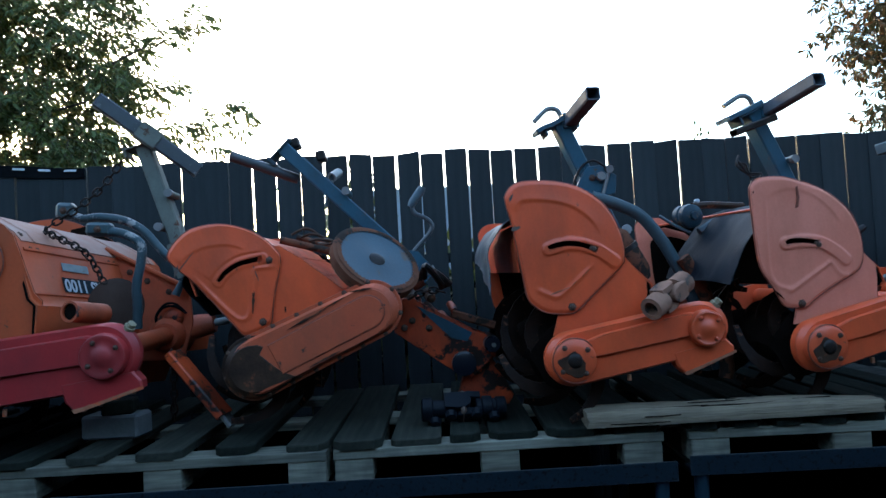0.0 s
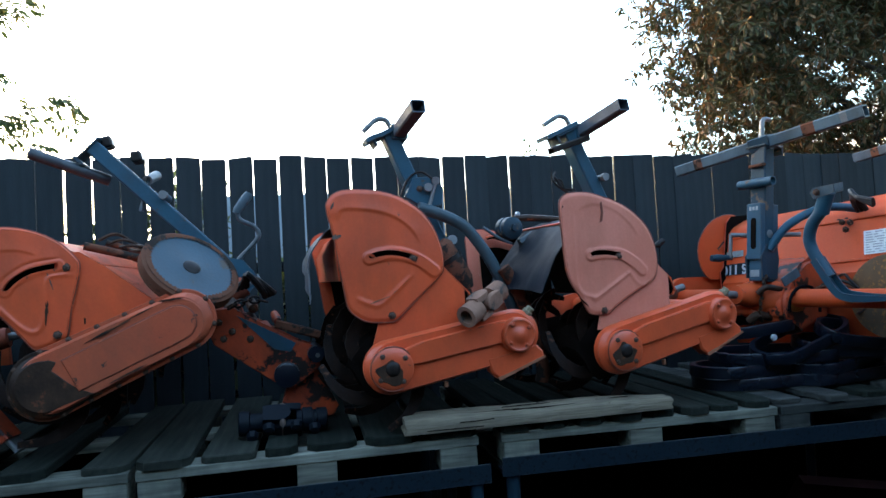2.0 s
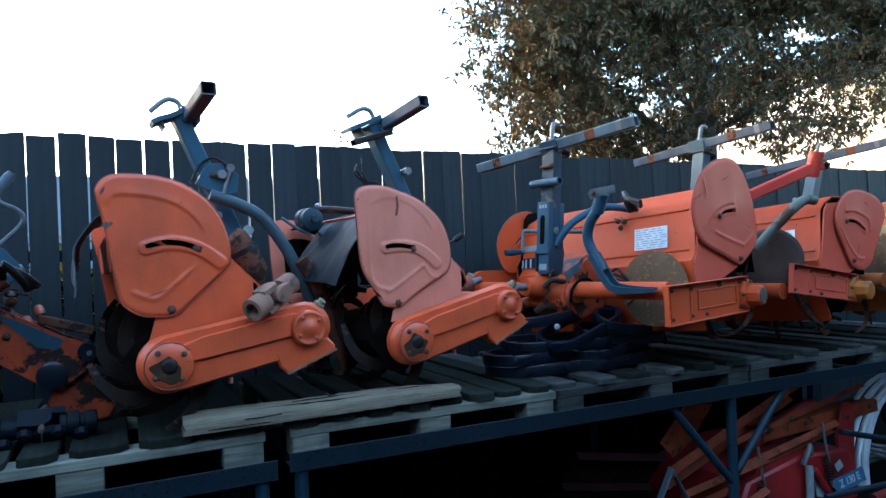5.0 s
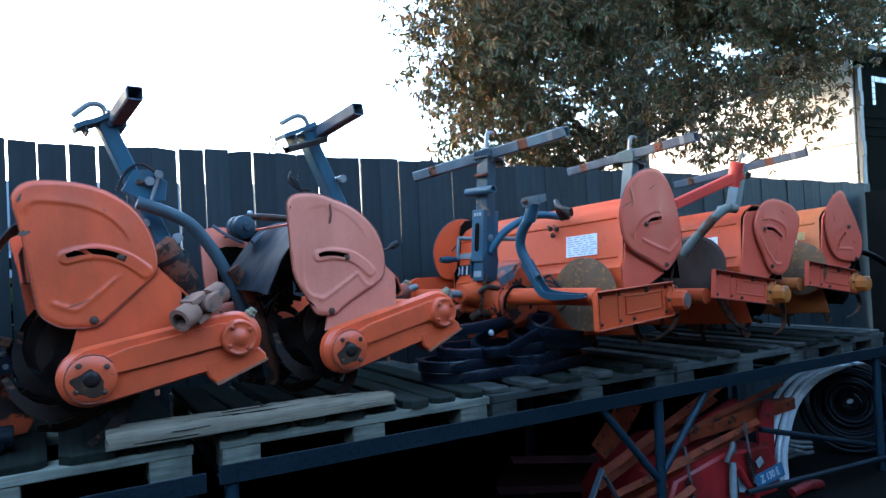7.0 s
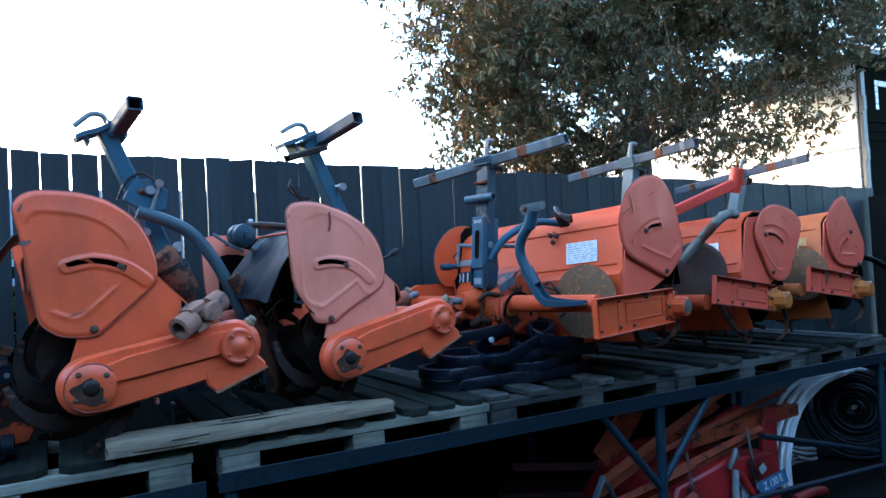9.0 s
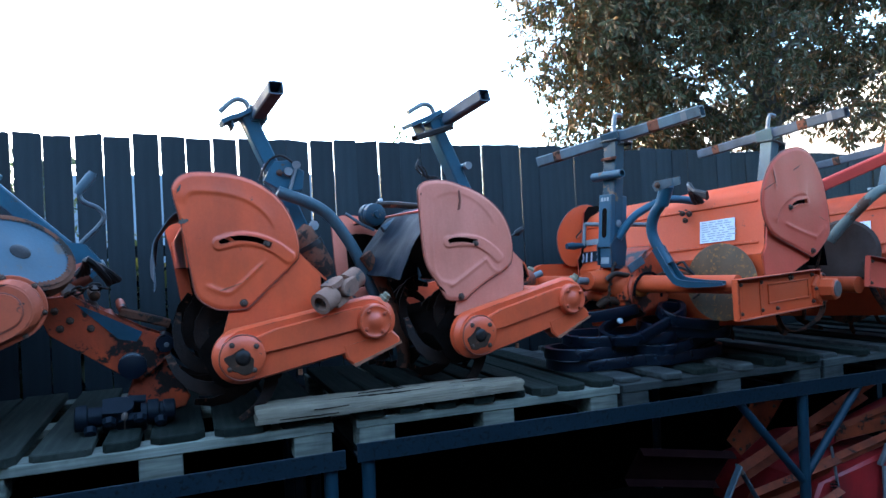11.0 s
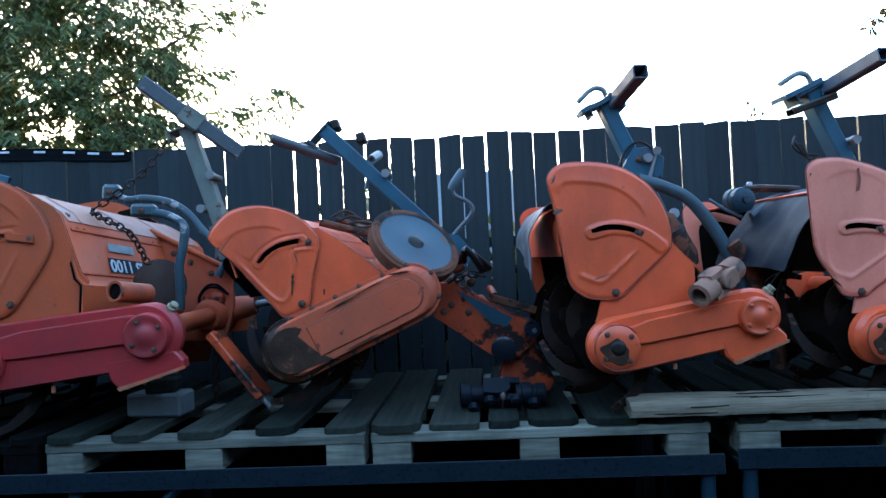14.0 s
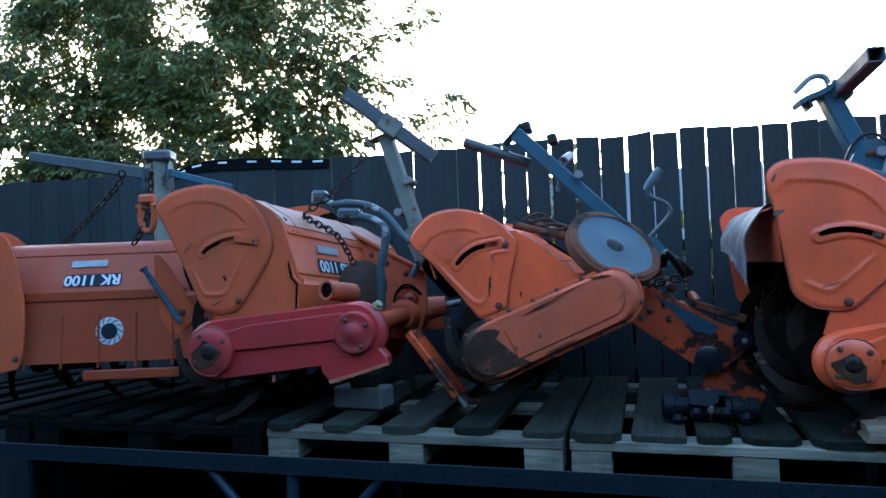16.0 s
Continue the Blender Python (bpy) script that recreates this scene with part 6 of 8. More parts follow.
for x in (0.35, 2.15):
    for y in (1.4, 2.7):
        bm = bmesh.new()
        lathe(bm, [(0.2, -0.12), (0.45, -0.12), (0.5, -0.06), (0.5, 0.06), (0.45, 0.12), (0.2, 0.12)], 20)
        part("wheel", bm, RUBBER, lorry, smooth=True, m=pose(x, y, 0.5, 0, 0, 90))
for y in (1.2, 7.5):
    bm = bmesh.new()
    box(bm, (0.5, y, 0.45), (2.0, y + 2.0, 0.9), 0.02)
    part("chassis_beam", bm, CONTAINER, lorry)

# ---- a hedge close behind the fence ----
r = random.Random(21)
verts, faces = [], []
for i in range(9000):
    x, y, z = r.uniform(-6, 6), r.uniform(4.3, 4.9), r.uniform(0.05, 1.0)
    top = 1.78 + 0.1 * noise.noise(Vector((x * 2, 0, 3))) + (0.28 if x < -0.35 else 0)
    z *= top
    s = 0.09
    b = len(verts)
    d = Vector((r.gauss(0, 1), r.gauss(0, 1), r.gauss(0, 1))).normalized()
    u, w = frame_along(d)
    o = Vector((x, y, z))
    verts += [o, o + d * s + u * s * 0.5, o + d * s * 2, o + d * s - u * s * 0.5]
    faces.append((b, b + 1, b + 2, b + 3))
for i in range(700):
    x, y, z = r.uniform(-1.02, -0.3), r.uniform(4.2, 4.5), r.uniform(1.8, 2.3)
    s, b = 0.035, len(verts)
    d = Vector((r.gauss(0, 1), r.gauss(0, 1), r.gauss(0, 1))).normalized()
    u, w = frame_along(d)
    o = Vector((x, y, z))
    verts += [o, o + d * s + u * s * 0.5, o + d * s * 2, o + d * s - u * s * 0.5]
    faces.append((b, b + 1, b + 2, b + 3))
me = bpy.data.meshes.new("hedge")
me.from_pydata([tuple(v) for v in verts], [], faces)
me.materials.append(GREEN)
tagged(new("hedge", me), "dark green clipped hedge close behind the fence", "hedge", kind="stuff")
# unseen wall added to stop light through the fence's lower gaps
bm = bmesh.new()
box(bm, (-6, 4.95, 0), (6, 5.3, 1.62), 0.05)
tagged(part("wall_low", bm, CONTAINER, label="added unseen wall blocking low light behind the hedge"), category="wall", kind="structure")
# black sheets added behind the racks, painting the shade below the pallets
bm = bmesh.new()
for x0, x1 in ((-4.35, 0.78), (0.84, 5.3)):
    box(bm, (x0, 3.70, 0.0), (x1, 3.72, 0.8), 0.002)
tagged(part("wall_boarding", bm, CONTAINER, label="added black sheets painting the shade under the racks"), category="wall", kind="structure")


# ---- things lying on the pallets ----
bm = bmesh.new()
rr = random.Random(3)
n = 26
rings = []
for i in range(n):
    u = i / (n - 1)
    w0, w1 = -0.005 * rr.random(), 0.135 + 0.02 * math.sin(u * 5) - 0.03 * (u > 0.9) * (u - 0.9) * 10
    z1 = 0.050 + 0.004 * rr.random() + 0.003 * math.sin(u * 11) - 0.012 * max(0, u - 0.55)
    ring = [(w0, 0), (w0 - 0.004 * rr.random(), z1 * 0.4), (w0 + 0.003 * rr.random(), z1 * 0.75), (w0 + 0.008, z1), (w1 * 0.35, z1 + 0.002 * rr.random()), (w1 * 0.4, z1 - 0.004 * rr.random()), (w1 - 0.01, z1), (w1, z1 * 0.6), (w1, 0)]
    rings.append([bm.verts.new((u * 1.06 + 0.012 * rr.random() * (i in (0, n - 1)), a, b)) for a, b in ring])
for a, b in zip(rings, rings[1:]):
    for i in range(9):
        bm.faces.new((a[i], a[(i + 1) % 9], b[(i + 1) % 9], b[i]))
bm.faces.new(rings[0])
bm.faces.new(rings[-1][::-1])
plank = tagged(part("plank", bm, PLANK, None, "grey weathered split plank bridging two pallets", m=pose(0.475, 2.425, 1.0165, 0, 0.1, 0.4)), category="plank")
bm = bmesh.new()
tube(bm, smooth_path([(0.42, 0.03, 0.0505), (0.6, 0.015, 0.052), (0.72, 0.03, 0.050), (0.8, 0.002, 0.046)], 5), 0.003, 5)
part("split", bm, SHADE_CRACK, plank, "dark open split in the grain")
for k in range(4):
    x0, y0 = rr.uniform(0.02, 0.8), rr.uniform(0.012, 0.125)
    n2 = rr.uniform(0.1, 0.28)
    bm = bmesh.new()
    tube(bm, smooth_path([(x0, y0, 0.051), (x0 + n2 * 0.5, y0 + rr.uniform(-0.006, 0.006), 0.0515), (x0 + n2, y0 + rr.uniform(-0.01, 0.01), 0.050)], 4), 0.0018, 4)
    part("split", bm, SHADE_CRACK, plank)
for k in range(2):
    x0 = rr.uniform(0.02, 0.75)
    z0 = rr.uniform(0.008, 0.034)
    n2 = rr.uniform(0.08, 0.24)
    bm = bmesh.new()
    tube(bm, [(x0, -0.004, z0), (x0 + n2 * 0.5, -0.005, z0 + rr.uniform(-0.003, 0.003)), (x0 + n2, -0.004, z0 + rr.uniform(-0.004, 0.004))], 0.0018, 4)
    part("split", bm, SHADE_CRACK, plank)


def universal_joint(name, label, m, mat, size=1.0, slim=1.0):
    """Two forked yokes about a cross, on short splined tubes."""
    t = thing(name, label, "joint", m)
    for s in (-1, 1):
        bm = bmesh.new()
        pipe(bm, (s * 0.045 * size, 0, 0), (s * 0.115 * size, 0, 0), 0.042 * size * slim, 0.016 * size, 14)
        part("socket", bm, mat, t, smooth=True)
        for q in (-1, 1):
            bm = bmesh.new()
            pts = [(0.06, 0.022), (0.06, -0.022), (0.02, -0.025), (-0.005, -0.023), (-0.02, -0.014), (-0.026, 0), (-0.02, 0.014), (-0.005, 0.023), (0.02, 0.025)]
            prism(bm, [(s * a * size, b * size * 1.25) for a, b in pts], -0.012 * size, 0.012 * size, 0.004)
            part("fork", bm, mat, t, smooth=True, m=pose(0, q * 0.034 * size, 0) if s == 1 else pose(0, 0, q * 0.034 * size, 90))
    bm = bmesh.new()
    tube(bm, [(0, -0.045 * size, 0), (0, 0.045 * size, 0)], 0.013 * size, 10)
    tube(bm, [(0, 0, -0.045 * size), (0, 0, 0.045 * size)], 0.013 * size, 10)
    part("cross", bm, GREY_STEEL, t, smooth=True)
    return t


JOINT_PAINT = material("dusty_pink_primer", (0.30, 0.15, 0.10), (0.17, 0.085, 0.058), 0.85, scale=14, worn=(0.08, 0.06, 0.05), worn_amount=0.16, spec=0.08, bump=0.4)
universal_joint("universal_joint", "dusty cast universal joint lying on a chain case", pose(0.795, 2.425, 1.474, 0, -22, 38), JOINT_PAINT, 1.0)
GREASY_BLUE = material("greasy_blue_black_steel", (0.0024, 0.0046, 0.0075), (0.005, 0.008, 0.012), 0.5, scale=14, worn=(0.016, 0.014, 0.013), worn_amount=0.12, spec=0.12, bump=0.3)
greasy = universal_joint("universal_joint", "black greasy universal joint lying on pallet boards", pose(0.04, 2.69, 1.062, 40, 2, 4), GREASY_BLUE, 1.2, 0.72)
for x0, q in ((-0.140, 0.047), (0.150, 0.042), (-0.085, 0.036), (0.095, 0.046)):
    bm = bmesh.new()
    lathe(bm, [(q * 0.75, -0.022), (q, -0.018), (q * 1.02, 0.0), (q, 0.018), (q * 0.75, 0.022)], 14)
    part("collar", bm, GREASY_BLUE, greasy, smooth=True, m=pose(x0, 0, 0, 0, 0, 90))
for x0, y0, z0 in ((-0.05, -0.05, 0.03), (0.05, -0.05, 0.035), (-0.11, -0.05, -0.01), (0.12, -0.048, 0.01)):
    bm = bmesh.new()
    lathe(bm, [(0.004, -0.024), (0.020, -0.018), (0.024, 0.004)], 8)
    part("joint_bolt", bm, GREASY_BLUE, greasy, smooth=True, m=pose(x0, y0, z0, 0, 20, 0))
bm = bmesh.new()
box(bm, (-0.011, -0.056, -0.048), (0.011, 0.05, 0.055), 0.009)
part("lock_band", bm, GREY_SCUFF, greasy, "grey-brown band round the joint", smooth=True)
bm = bmesh.new()
box(bm, (-0.12, -0.06, 0), (0.12, 0.06, 0.095), 0.01)
tagged(part("wood_block", bm, CONCRETE, None, "pale grey worn block propping a tiller", m=pose(-1.36, 2.76, 1.016, 0, 0, -6)), category="block")
bm = bmesh.new()
box(bm, (-0.06, -0.05, 0), (0.06, 0.05, 0.055), 0.006)
tagged(part("wood_block", bm, WOOD_DARK, None, "small dark wooden packing block", m=pose(-1.34, 2.75, 1.1115, 0, 0, 10)), category="block")


def hoop(m, a, b, h):
    """A flat steel band bent to a long ring with round ends."""
    outer = arc(a - b, 0, b, -90, 90, 8) + arc(-a + b, 0, b, 90, 270, 8)
    bm = bmesh.new()
    rings = []
    for k, z in ((1, 0.003), (1, h - 0.003), (0.985, h), (0.85, h), (0.84, h - 0.003), (0.84, 0.003), (0.85, 0), (0.985, 0)):
        rings.append([bm.verts.new((x * (1 - (1 - k) * 0.55), y * k, z)) for x, y in outer])
    n = len(outer)
    for i in range(8):
        p, q = rings[i], rings[(i + 1) % 8]
        for j in range(n):
            bm.faces.new((p[j], p[(j + 1) % n], q[(j + 1) % n], q[j]))
    ob = part("steel_hoop", bm, BLACK, None, "black painted flat steel hoop in a loose pile", smooth=True, m=m)
    return tagged(ob, category="hoop", group="hoops in the pile")


for x, y, z, rx, ry, rz, long, half in ((2.30, 2.82, 0.998, 0, 0, -4, 0.40, 0.15), (2.60, 2.78, 0.999, 0, 0, 12, 0.30, 0.14), (2.20, 2.84, 1.052, 0, 1, 9, 0.33, 0.14), (2.60, 2.80, 1.060, 2, -3, 20, 0.30, 0.14),
                                        (2.28, 2.80, 1.108, 3, 1, -8, 0.30, 0.13), (2.64, 2.76, 1.128, 9, 5, -16, 0.24, 0.12), (2.40, 2.76, 1.178, 10, -15, 12, 0.27, 0.12), (2.62, 2.70, 1.192, 22, 9, -6, 0.17, 0.10), (2.20, 2.84, 1.245, 7, -4, 4, 0.22, 0.12)):
    hoop(pose(x, y, z, rx, ry, rz), long, half, 0.052)
bm = bmesh.new()
lathe(bm, [(0.004, -0.012), (0.014, -0.01), (0.016, 0.0)], 6)
tagged(part("bolt_head", bm, WHITE_LABEL, None, "bright zinc bolt head in the hoop pile", m=pose(2.215, 2.70, 1.222)), category="bolt")


def ringed(bm, profile, n):
    """An open hoop of (r, y) rings about the y axis, closed on itself."""
    rings = [[bm.verts.new((q * math.cos(2 * math.pi * i / n), y, q * math.sin(2 * math.pi * i / n))) for i in range(n)] for q, y in profile]
    for a, b in zip(rings, rings[1:] + rings[:1]):
        for i in range(n):
            bm.faces.new((a[i], a[(i + 1) % n], b[(i + 1) % n], b[i]))


def disc(parent, name, label, m, r, mat, rim=None):
    bm = bmesh.new()
    lathe(bm, [(0.02, -0.012), (0.03, -0.014), (0.035, -0.012), (r * 0.7, -0.012), (r * 0.92, -0.018), (r * 0.93, 0.0), (r * 0.5, 0.012)], 40)
    ob = part(name, bm, mat, parent, label, smooth=True, m=m)
    bm = bmesh.new()
    ringed(bm, [(r * 0.9, -0.019), (r, -0.012), (r, 0.03), (r * 0.97, 0.036), (r * 0.88, 0.03)], 40)
    part("rim", bm, rim or mat, ob, "rusty rim", smooth=True)
    if rim:
        # rust eats into the paint in small teeth
        rr = random.Random(5)
        bm = bmesh.new()
        inner, outer = [], []
        for i in range(120):
            a = 2 * math.pi * i / 120
            q = r * (0.80 + 0.035 * (i % 2) + 0.02 * rr.random())
            inner.append(bm.verts.new((q * math.cos(a), -0.0205, q * math.sin(a))))
            outer.append(bm.verts.new((r * 0.93 * math.cos(a), -0.0205, r * 0.93 * math.sin(a))))
        for i in range(120):
            bm.faces.new((inner[i], inner[(i + 1) % 120], outer[(i + 1) % 120], outer[i]))
        part("rust_ring", bm, rim, ob, "ragged rust creeping in from the rim")
    bm = bmesh.new()
    lathe(bm, [(0.008, -0.024), (0.022, -0.021), (0.034, -0.0145), (0.036, 0.01)], 16)
    part("hub", bm, DARK_STEEL, ob, smooth=True)
    return ob


def facing(place, normal):
    """A pose whose local -y points along the normal."""
    q = Vector(normal).normalized().to_track_quat("-Y", "Z")
    return Matrix.Translation(place) @ q.to_matrix().to_4x4()


inv = tipped.matrix_basis.inverted()
disc(tipped, "gauge_wheel", "steel gauge wheel with worn blue face", inv @ facing((-0.27, 2.69, 1.662), (0.476, -0.57, 0.66)), 0.185, DISC_BLUE, RUST)
# drawbar of the tipped tiller
for y0 in (0.36, 0.47):
    bm = bmesh.new()
    prism(bm, [(0.50, 0.115), (0.628, 0.093), (0.833, -0.107), (0.925, -0.175), (0.901, -0.242), (0.777, -0.303), (0.714, -0.26), (0.517, -0.031)], y0, y0 + 0.012, 0.003)
    plate = part("drawbar_plate", bm, ORANGE_OILY, tipped, "oily orange drawbar plate")
    for bx, bz in ((0.56, 0.05), (0.6, 0.0), (0.66, -0.05), (0.56, -0.02), (0.88, -0.2)):
        again("bolt", BIG_BOLT, plate, pose(bx, y0, bz))
    bm = bmesh.new()
    prism(bm, [(0.63, 0.06), (0.70, 0.0), (0.83, -0.12), (0.80, -0.15), (0.74, -0.12)], y0 - 0.003, y0, 0)
    part("blue_inset", bm, BLUE, plate)
bm = bmesh.new()
lathe(bm, [(0.04, -0.03), (0.052, -0.025), (0.052, 0.14)], 18)
part("pivot_boss", bm, BLACK, tipped, "black pivot boss", smooth=True, m=pose(0.76, 0.36, -0.235))
bm = bmesh.new()
prism(bm, [(0.80, -0.207), (0.885, -0.25), (0.93, -0.43), (0.90, -0.462), (0.79, -0.455), (0.70, -0.37), (0.72, -0.33)], 0.39, 0.45, 0.006)
part("drawbar_foot", bm, ORANGE_OILY, tipped, "oily orange foot")
bm = bmesh.new()
tube(bm, [(0.895, 0.30, -0.185), (0.895, 0.50, -0.185)], 0.034, 14)
pin = part("hitch_pin", bm, BLACK, tipped, "dark blue hitch sleeve", smooth=True)
bm = bmesh.new()
tube(bm, [(0.90, 0.292, -0.19), (0.90, 0.301, -0.19)], 0.010, 8)
part("pin_end", bm, GREY_STEEL, pin, "grey bolt end", smooth=True)
bm = bmesh.new()
square_tube(bm, (0.77, 0.40, -0.02), (0.93, 0.41, -0.12), 0.10, 0.035, 0.004)
part("clevis_strap", bm, RUST, tipped, "rusty bent strap over the drawbar")
for bx, bz, q in ((0.68, 0.02, 0.022), (0.73, -0.03, 0.018), (0.62, 0.10, 0.026), (0.70, 0.08, 0.02), (0.78, 0.0, 0.016)):
    bm = bmesh.new()
    lathe(bm, [(0.004, -0.05), (q, -0.045), (q * 1.2, -0.01), (q, 0.05)], 10)
    part("linkage_boss", bm, GREASE if q > 0.019 else ORANGE_OILY, tipped, smooth=True, m=pose(bx, 0.42, bz, 20, 15, 10))
bm = bmesh.new()
box(bm, (0.55, 0.37, 0.0), (0.66, 0.47, 0.1), 0.012)
part("drawbar_block", bm, ORANGE_OILY, tipped)
bm = bmesh.new()
for i in range(3):
    tube(bm, smooth_path([(0.66 + 0.02 * i, 0.40, 0.16), (0.72, 0.38 - 0.02 * i, 0.19 + 0.01 * i), (0.76, 0.40, 0.16 - 0.02 * i), (0.80 - 0.02 * i, 0.44, 0.10)], 4), 0.014, 8)
part("clevis", bm, DARK_STEEL, tipped, "black greasy clevis", smooth=True)
bm = bmesh.new()
pipe(bm, (0.022, 0.507, 0.926), (0.263, 0.647, 0.769), 0.024, 0.005, 16)
part("stub_pipe", bm, BAR_GREY, tipped, "dark grey round stub pipe", smooth=True)
bm = bmesh.new()
tube(bm, smooth_path([(0.655, 0.66, 0.262), (0.70, 0.675, 0.30), (0.781, 0.68, 0.352), (0.806, 0.68, 0.385), (0.79, 0.68, 0.425), (0.742, 0.68, 0.467), (0.742, 0.68, 0.51)], 4), 0.0105, 8)
crank = part("crank", bm, BAR_GREY, tipped, "dark grey cranked lever", smooth=True)
bm = bmesh.new()
tube(bm, [(0.73, 0.679, 0.50), (0.745, 0.678, 0.515), (0.80, 0.677, 0.56), (0.815, 0.677, 0.575)], 0.02, 10, [0.7, 1, 1.1, 0.8])
part("grip", bm, BLUE_GREY, crank, "scuffed blue-grey grip", smooth=True)
for x, z in ((0.30, 0.935), (0.40, 0.845)):
    bm = bmesh.new()
    box(bm, (x - 0.025, 0.61, z - 0.03), (x + 0.02, 0.69, z + 0.02), 0.008)
    part("stop_block", bm, DARK_STEEL, tipped)
bm = bmesh.new()
pipe(bm, (0.42, 0.58, 0.72), (0.45, 0.68, 0.75), 0.022, 0.008)
part("collar", bm, GREY_STEEL, tipped, smooth=True)
bm = bmesh.new()
tube(bm, [(0.43, 0.60, 0.735), (0.36, 0.595, 0.60)], 0.010, 8)
part("lock_lever", bm, BLUE_GREY, tipped, smooth=True)

# bright tiller: lift bracket, locking plate and wire loop; faded one: knobbed lever
bm = bmesh.new()
lathe(bm, [(0.012, -0.05), (0.016, -0.05), (0.018, -0.036), (0.042, -0.034), (0.052, -0.026), (0.054, 0.0), (0.046, 0.012), (0.054, 0.02), (0.054, 0.05)], 18)
lift = part("lift_cam", bm, BLUE_DARK, bright, "grey greasy lift drum", smooth=True, m=pose(0.678, 0.55, 0.54, 0, 12, 10))
for path, q in (([(0.70, 0.56, 0.585), (0.78, 0.57, 0.588), (0.94, 0.58, 0.575)], 0.016), ([(0.72, 0.55, 0.47), (0.84, 0.56, 0.53), (0.98, 0.57, 0.54)], 0.018), ([(0.55, 0.56, 0.55), (0.62, 0.555, 0.50), (0.68, 0.55, 0.47)], 0.007)):
    bm = bmesh.new()
    tube(bm, smooth_path(path, 4), q, 8)
    part("lift_rod", bm, GREASE if q == 0.016 else BLUE_GREY, bright, smooth=True)
bm = bmesh.new()
lathe(bm, [(0.005, -0.012), (0.009, -0.01), (0.009, 0.012)], 10)
part("pale_pin", bm, WHITE_LABEL, bright, "pale pin head", smooth=True, m=pose(0.71, 0.53, 0.605))
bm = bmesh.new()
prism(bm, [(0.19, 0.70), (0.235, 0.785), (0.30, 0.79), (0.37, 0.74), (0.36, 0.66), (0.28, 0.645)], 0.555, 0.575, 0.004)
lock = part("locking_plate", bm, BLUE, bright, "blue locking plate on the mast", smooth=True)
again("bolt", BIG_BOLT, lock, pose(0.26, 0.555, 0.735))
bm = bmesh.new()
tube(bm, smooth_path([(0.17, 0.55, 0.70), (0.21, 0.55, 0.78), (0.27, 0.55, 0.81), (0.33, 0.55, 0.77)], 6), 0.006, 6)
part("wire_loop", bm, DARK_STEEL, bright, smooth=True)
bm = bmesh.new()
tube(bm, [(0.33, 0.54, 0.755), (0.30, 0.54, 0.66)], 0.008, 8)
tube(bm, [(0.33, 0.52, 0.765), (0.335, 0.56, 0.77)], 0.018, 10)
part("lock_lever", bm, GREY_STEEL, bright, smooth=True)
bm = bmesh.new()
lathe(bm, [(0.006, -0.006), (0.022, -0.004), (0.022, 0.006)], 14)
part("pale_cap", bm, WHITE_LABEL, bright, "pale round cap", smooth=True, m=pose(0.405, 0.575, 0.50))
bm = bmesh.new()
tube(bm, [(0.42, 0.48, 0.37), (0.55, 0.485, 0.405), (0.565, 0.485, 0.41), (0.60, 0.485, 0.43)], 0.016, 8, [0.4, 0.4, 1.1, 0.9])
part("knob_lever", bm, DARK_STEEL, faded, "dark knobbed lever", smooth=True)

# bright tiller: dirty tine arm below the hitch arm, rusty spring case, black inner cover
bm = bmesh.new()
tube(bm, smooth_path([(0.60, 0.46, 0.36), (0.66, 0.46, 0.26), (0.72, 0.46, 0.10), (0.76, 0.46, -0.08), (0.75, 0.46, -0.16)], 5), 0.03, 10)
part("depth_shoe", bm, RUST, bright, "rusty bent depth shoe", smooth=True)
bm = bmesh.new()
tube(bm, [(0.315, 0.50, 0.475), (0.325, 0.50, 0.465), (0.36, 0.50, 0.40), (0.41, 0.50, 0.31), (0.43, 0.50, 0.27)], 0.062, 16, [0.7, 0.95, 1.05, 1.0, 0.7])
case = part("spring_case", bm, RUST, bright, "rusty brown spring case", smooth=True)
bm = bmesh.new()
tube(bm, [(0.352, 0.50, 0.416), (0.362, 0.50, 0.397)], 0.069, 16)
part("clamp_ring", bm, DARK_STEEL, case, "dark clamp ring", smooth=True)
bm = bmesh.new()
square_tube(bm, (0.05, 0.50, 0.90), (0.26, 0.52, 0.955), 0.05, 0.03, 0.004)
part("stop_bar", bm, DARK_STEEL, faded, "dark rusty stop bar across the mast")
bm = bmesh.new()
for q in range(3):
    tube(bm, smooth_path([(0.06 - 0.01 * q, 0.50, 0.80 - 0.02 * q), (0.04 + 0.02 * q, 0.49, 0.76), (0.08 + 0.01 * q, 0.49, 0.72 - 0.01 * q), (0.15, 0.49, 0.71), (0.13, 0.49, 0.68)], 4), 0.005, 6)
part("chain_end", bm, DARK_STEEL, faded, "loose chain end and split pin", smooth=True)
bm = bmesh.new()
prism(bm, [(0.0, 0.0), (0.012, 0.004), (0.016, 0.04), (0.008, 0.085), (0.0, 0.08), (0.006, 0.04)], 0, 0.0012)
part("paint_scar", bm, EDGE, faded, "dark scar in the paint", m=pose(0.0, 0.0745, 0.53, 0, 8, 0))


def sheet_of(t):
    return [c for c in t.children if c.name.startswith("side_sheet")][0]


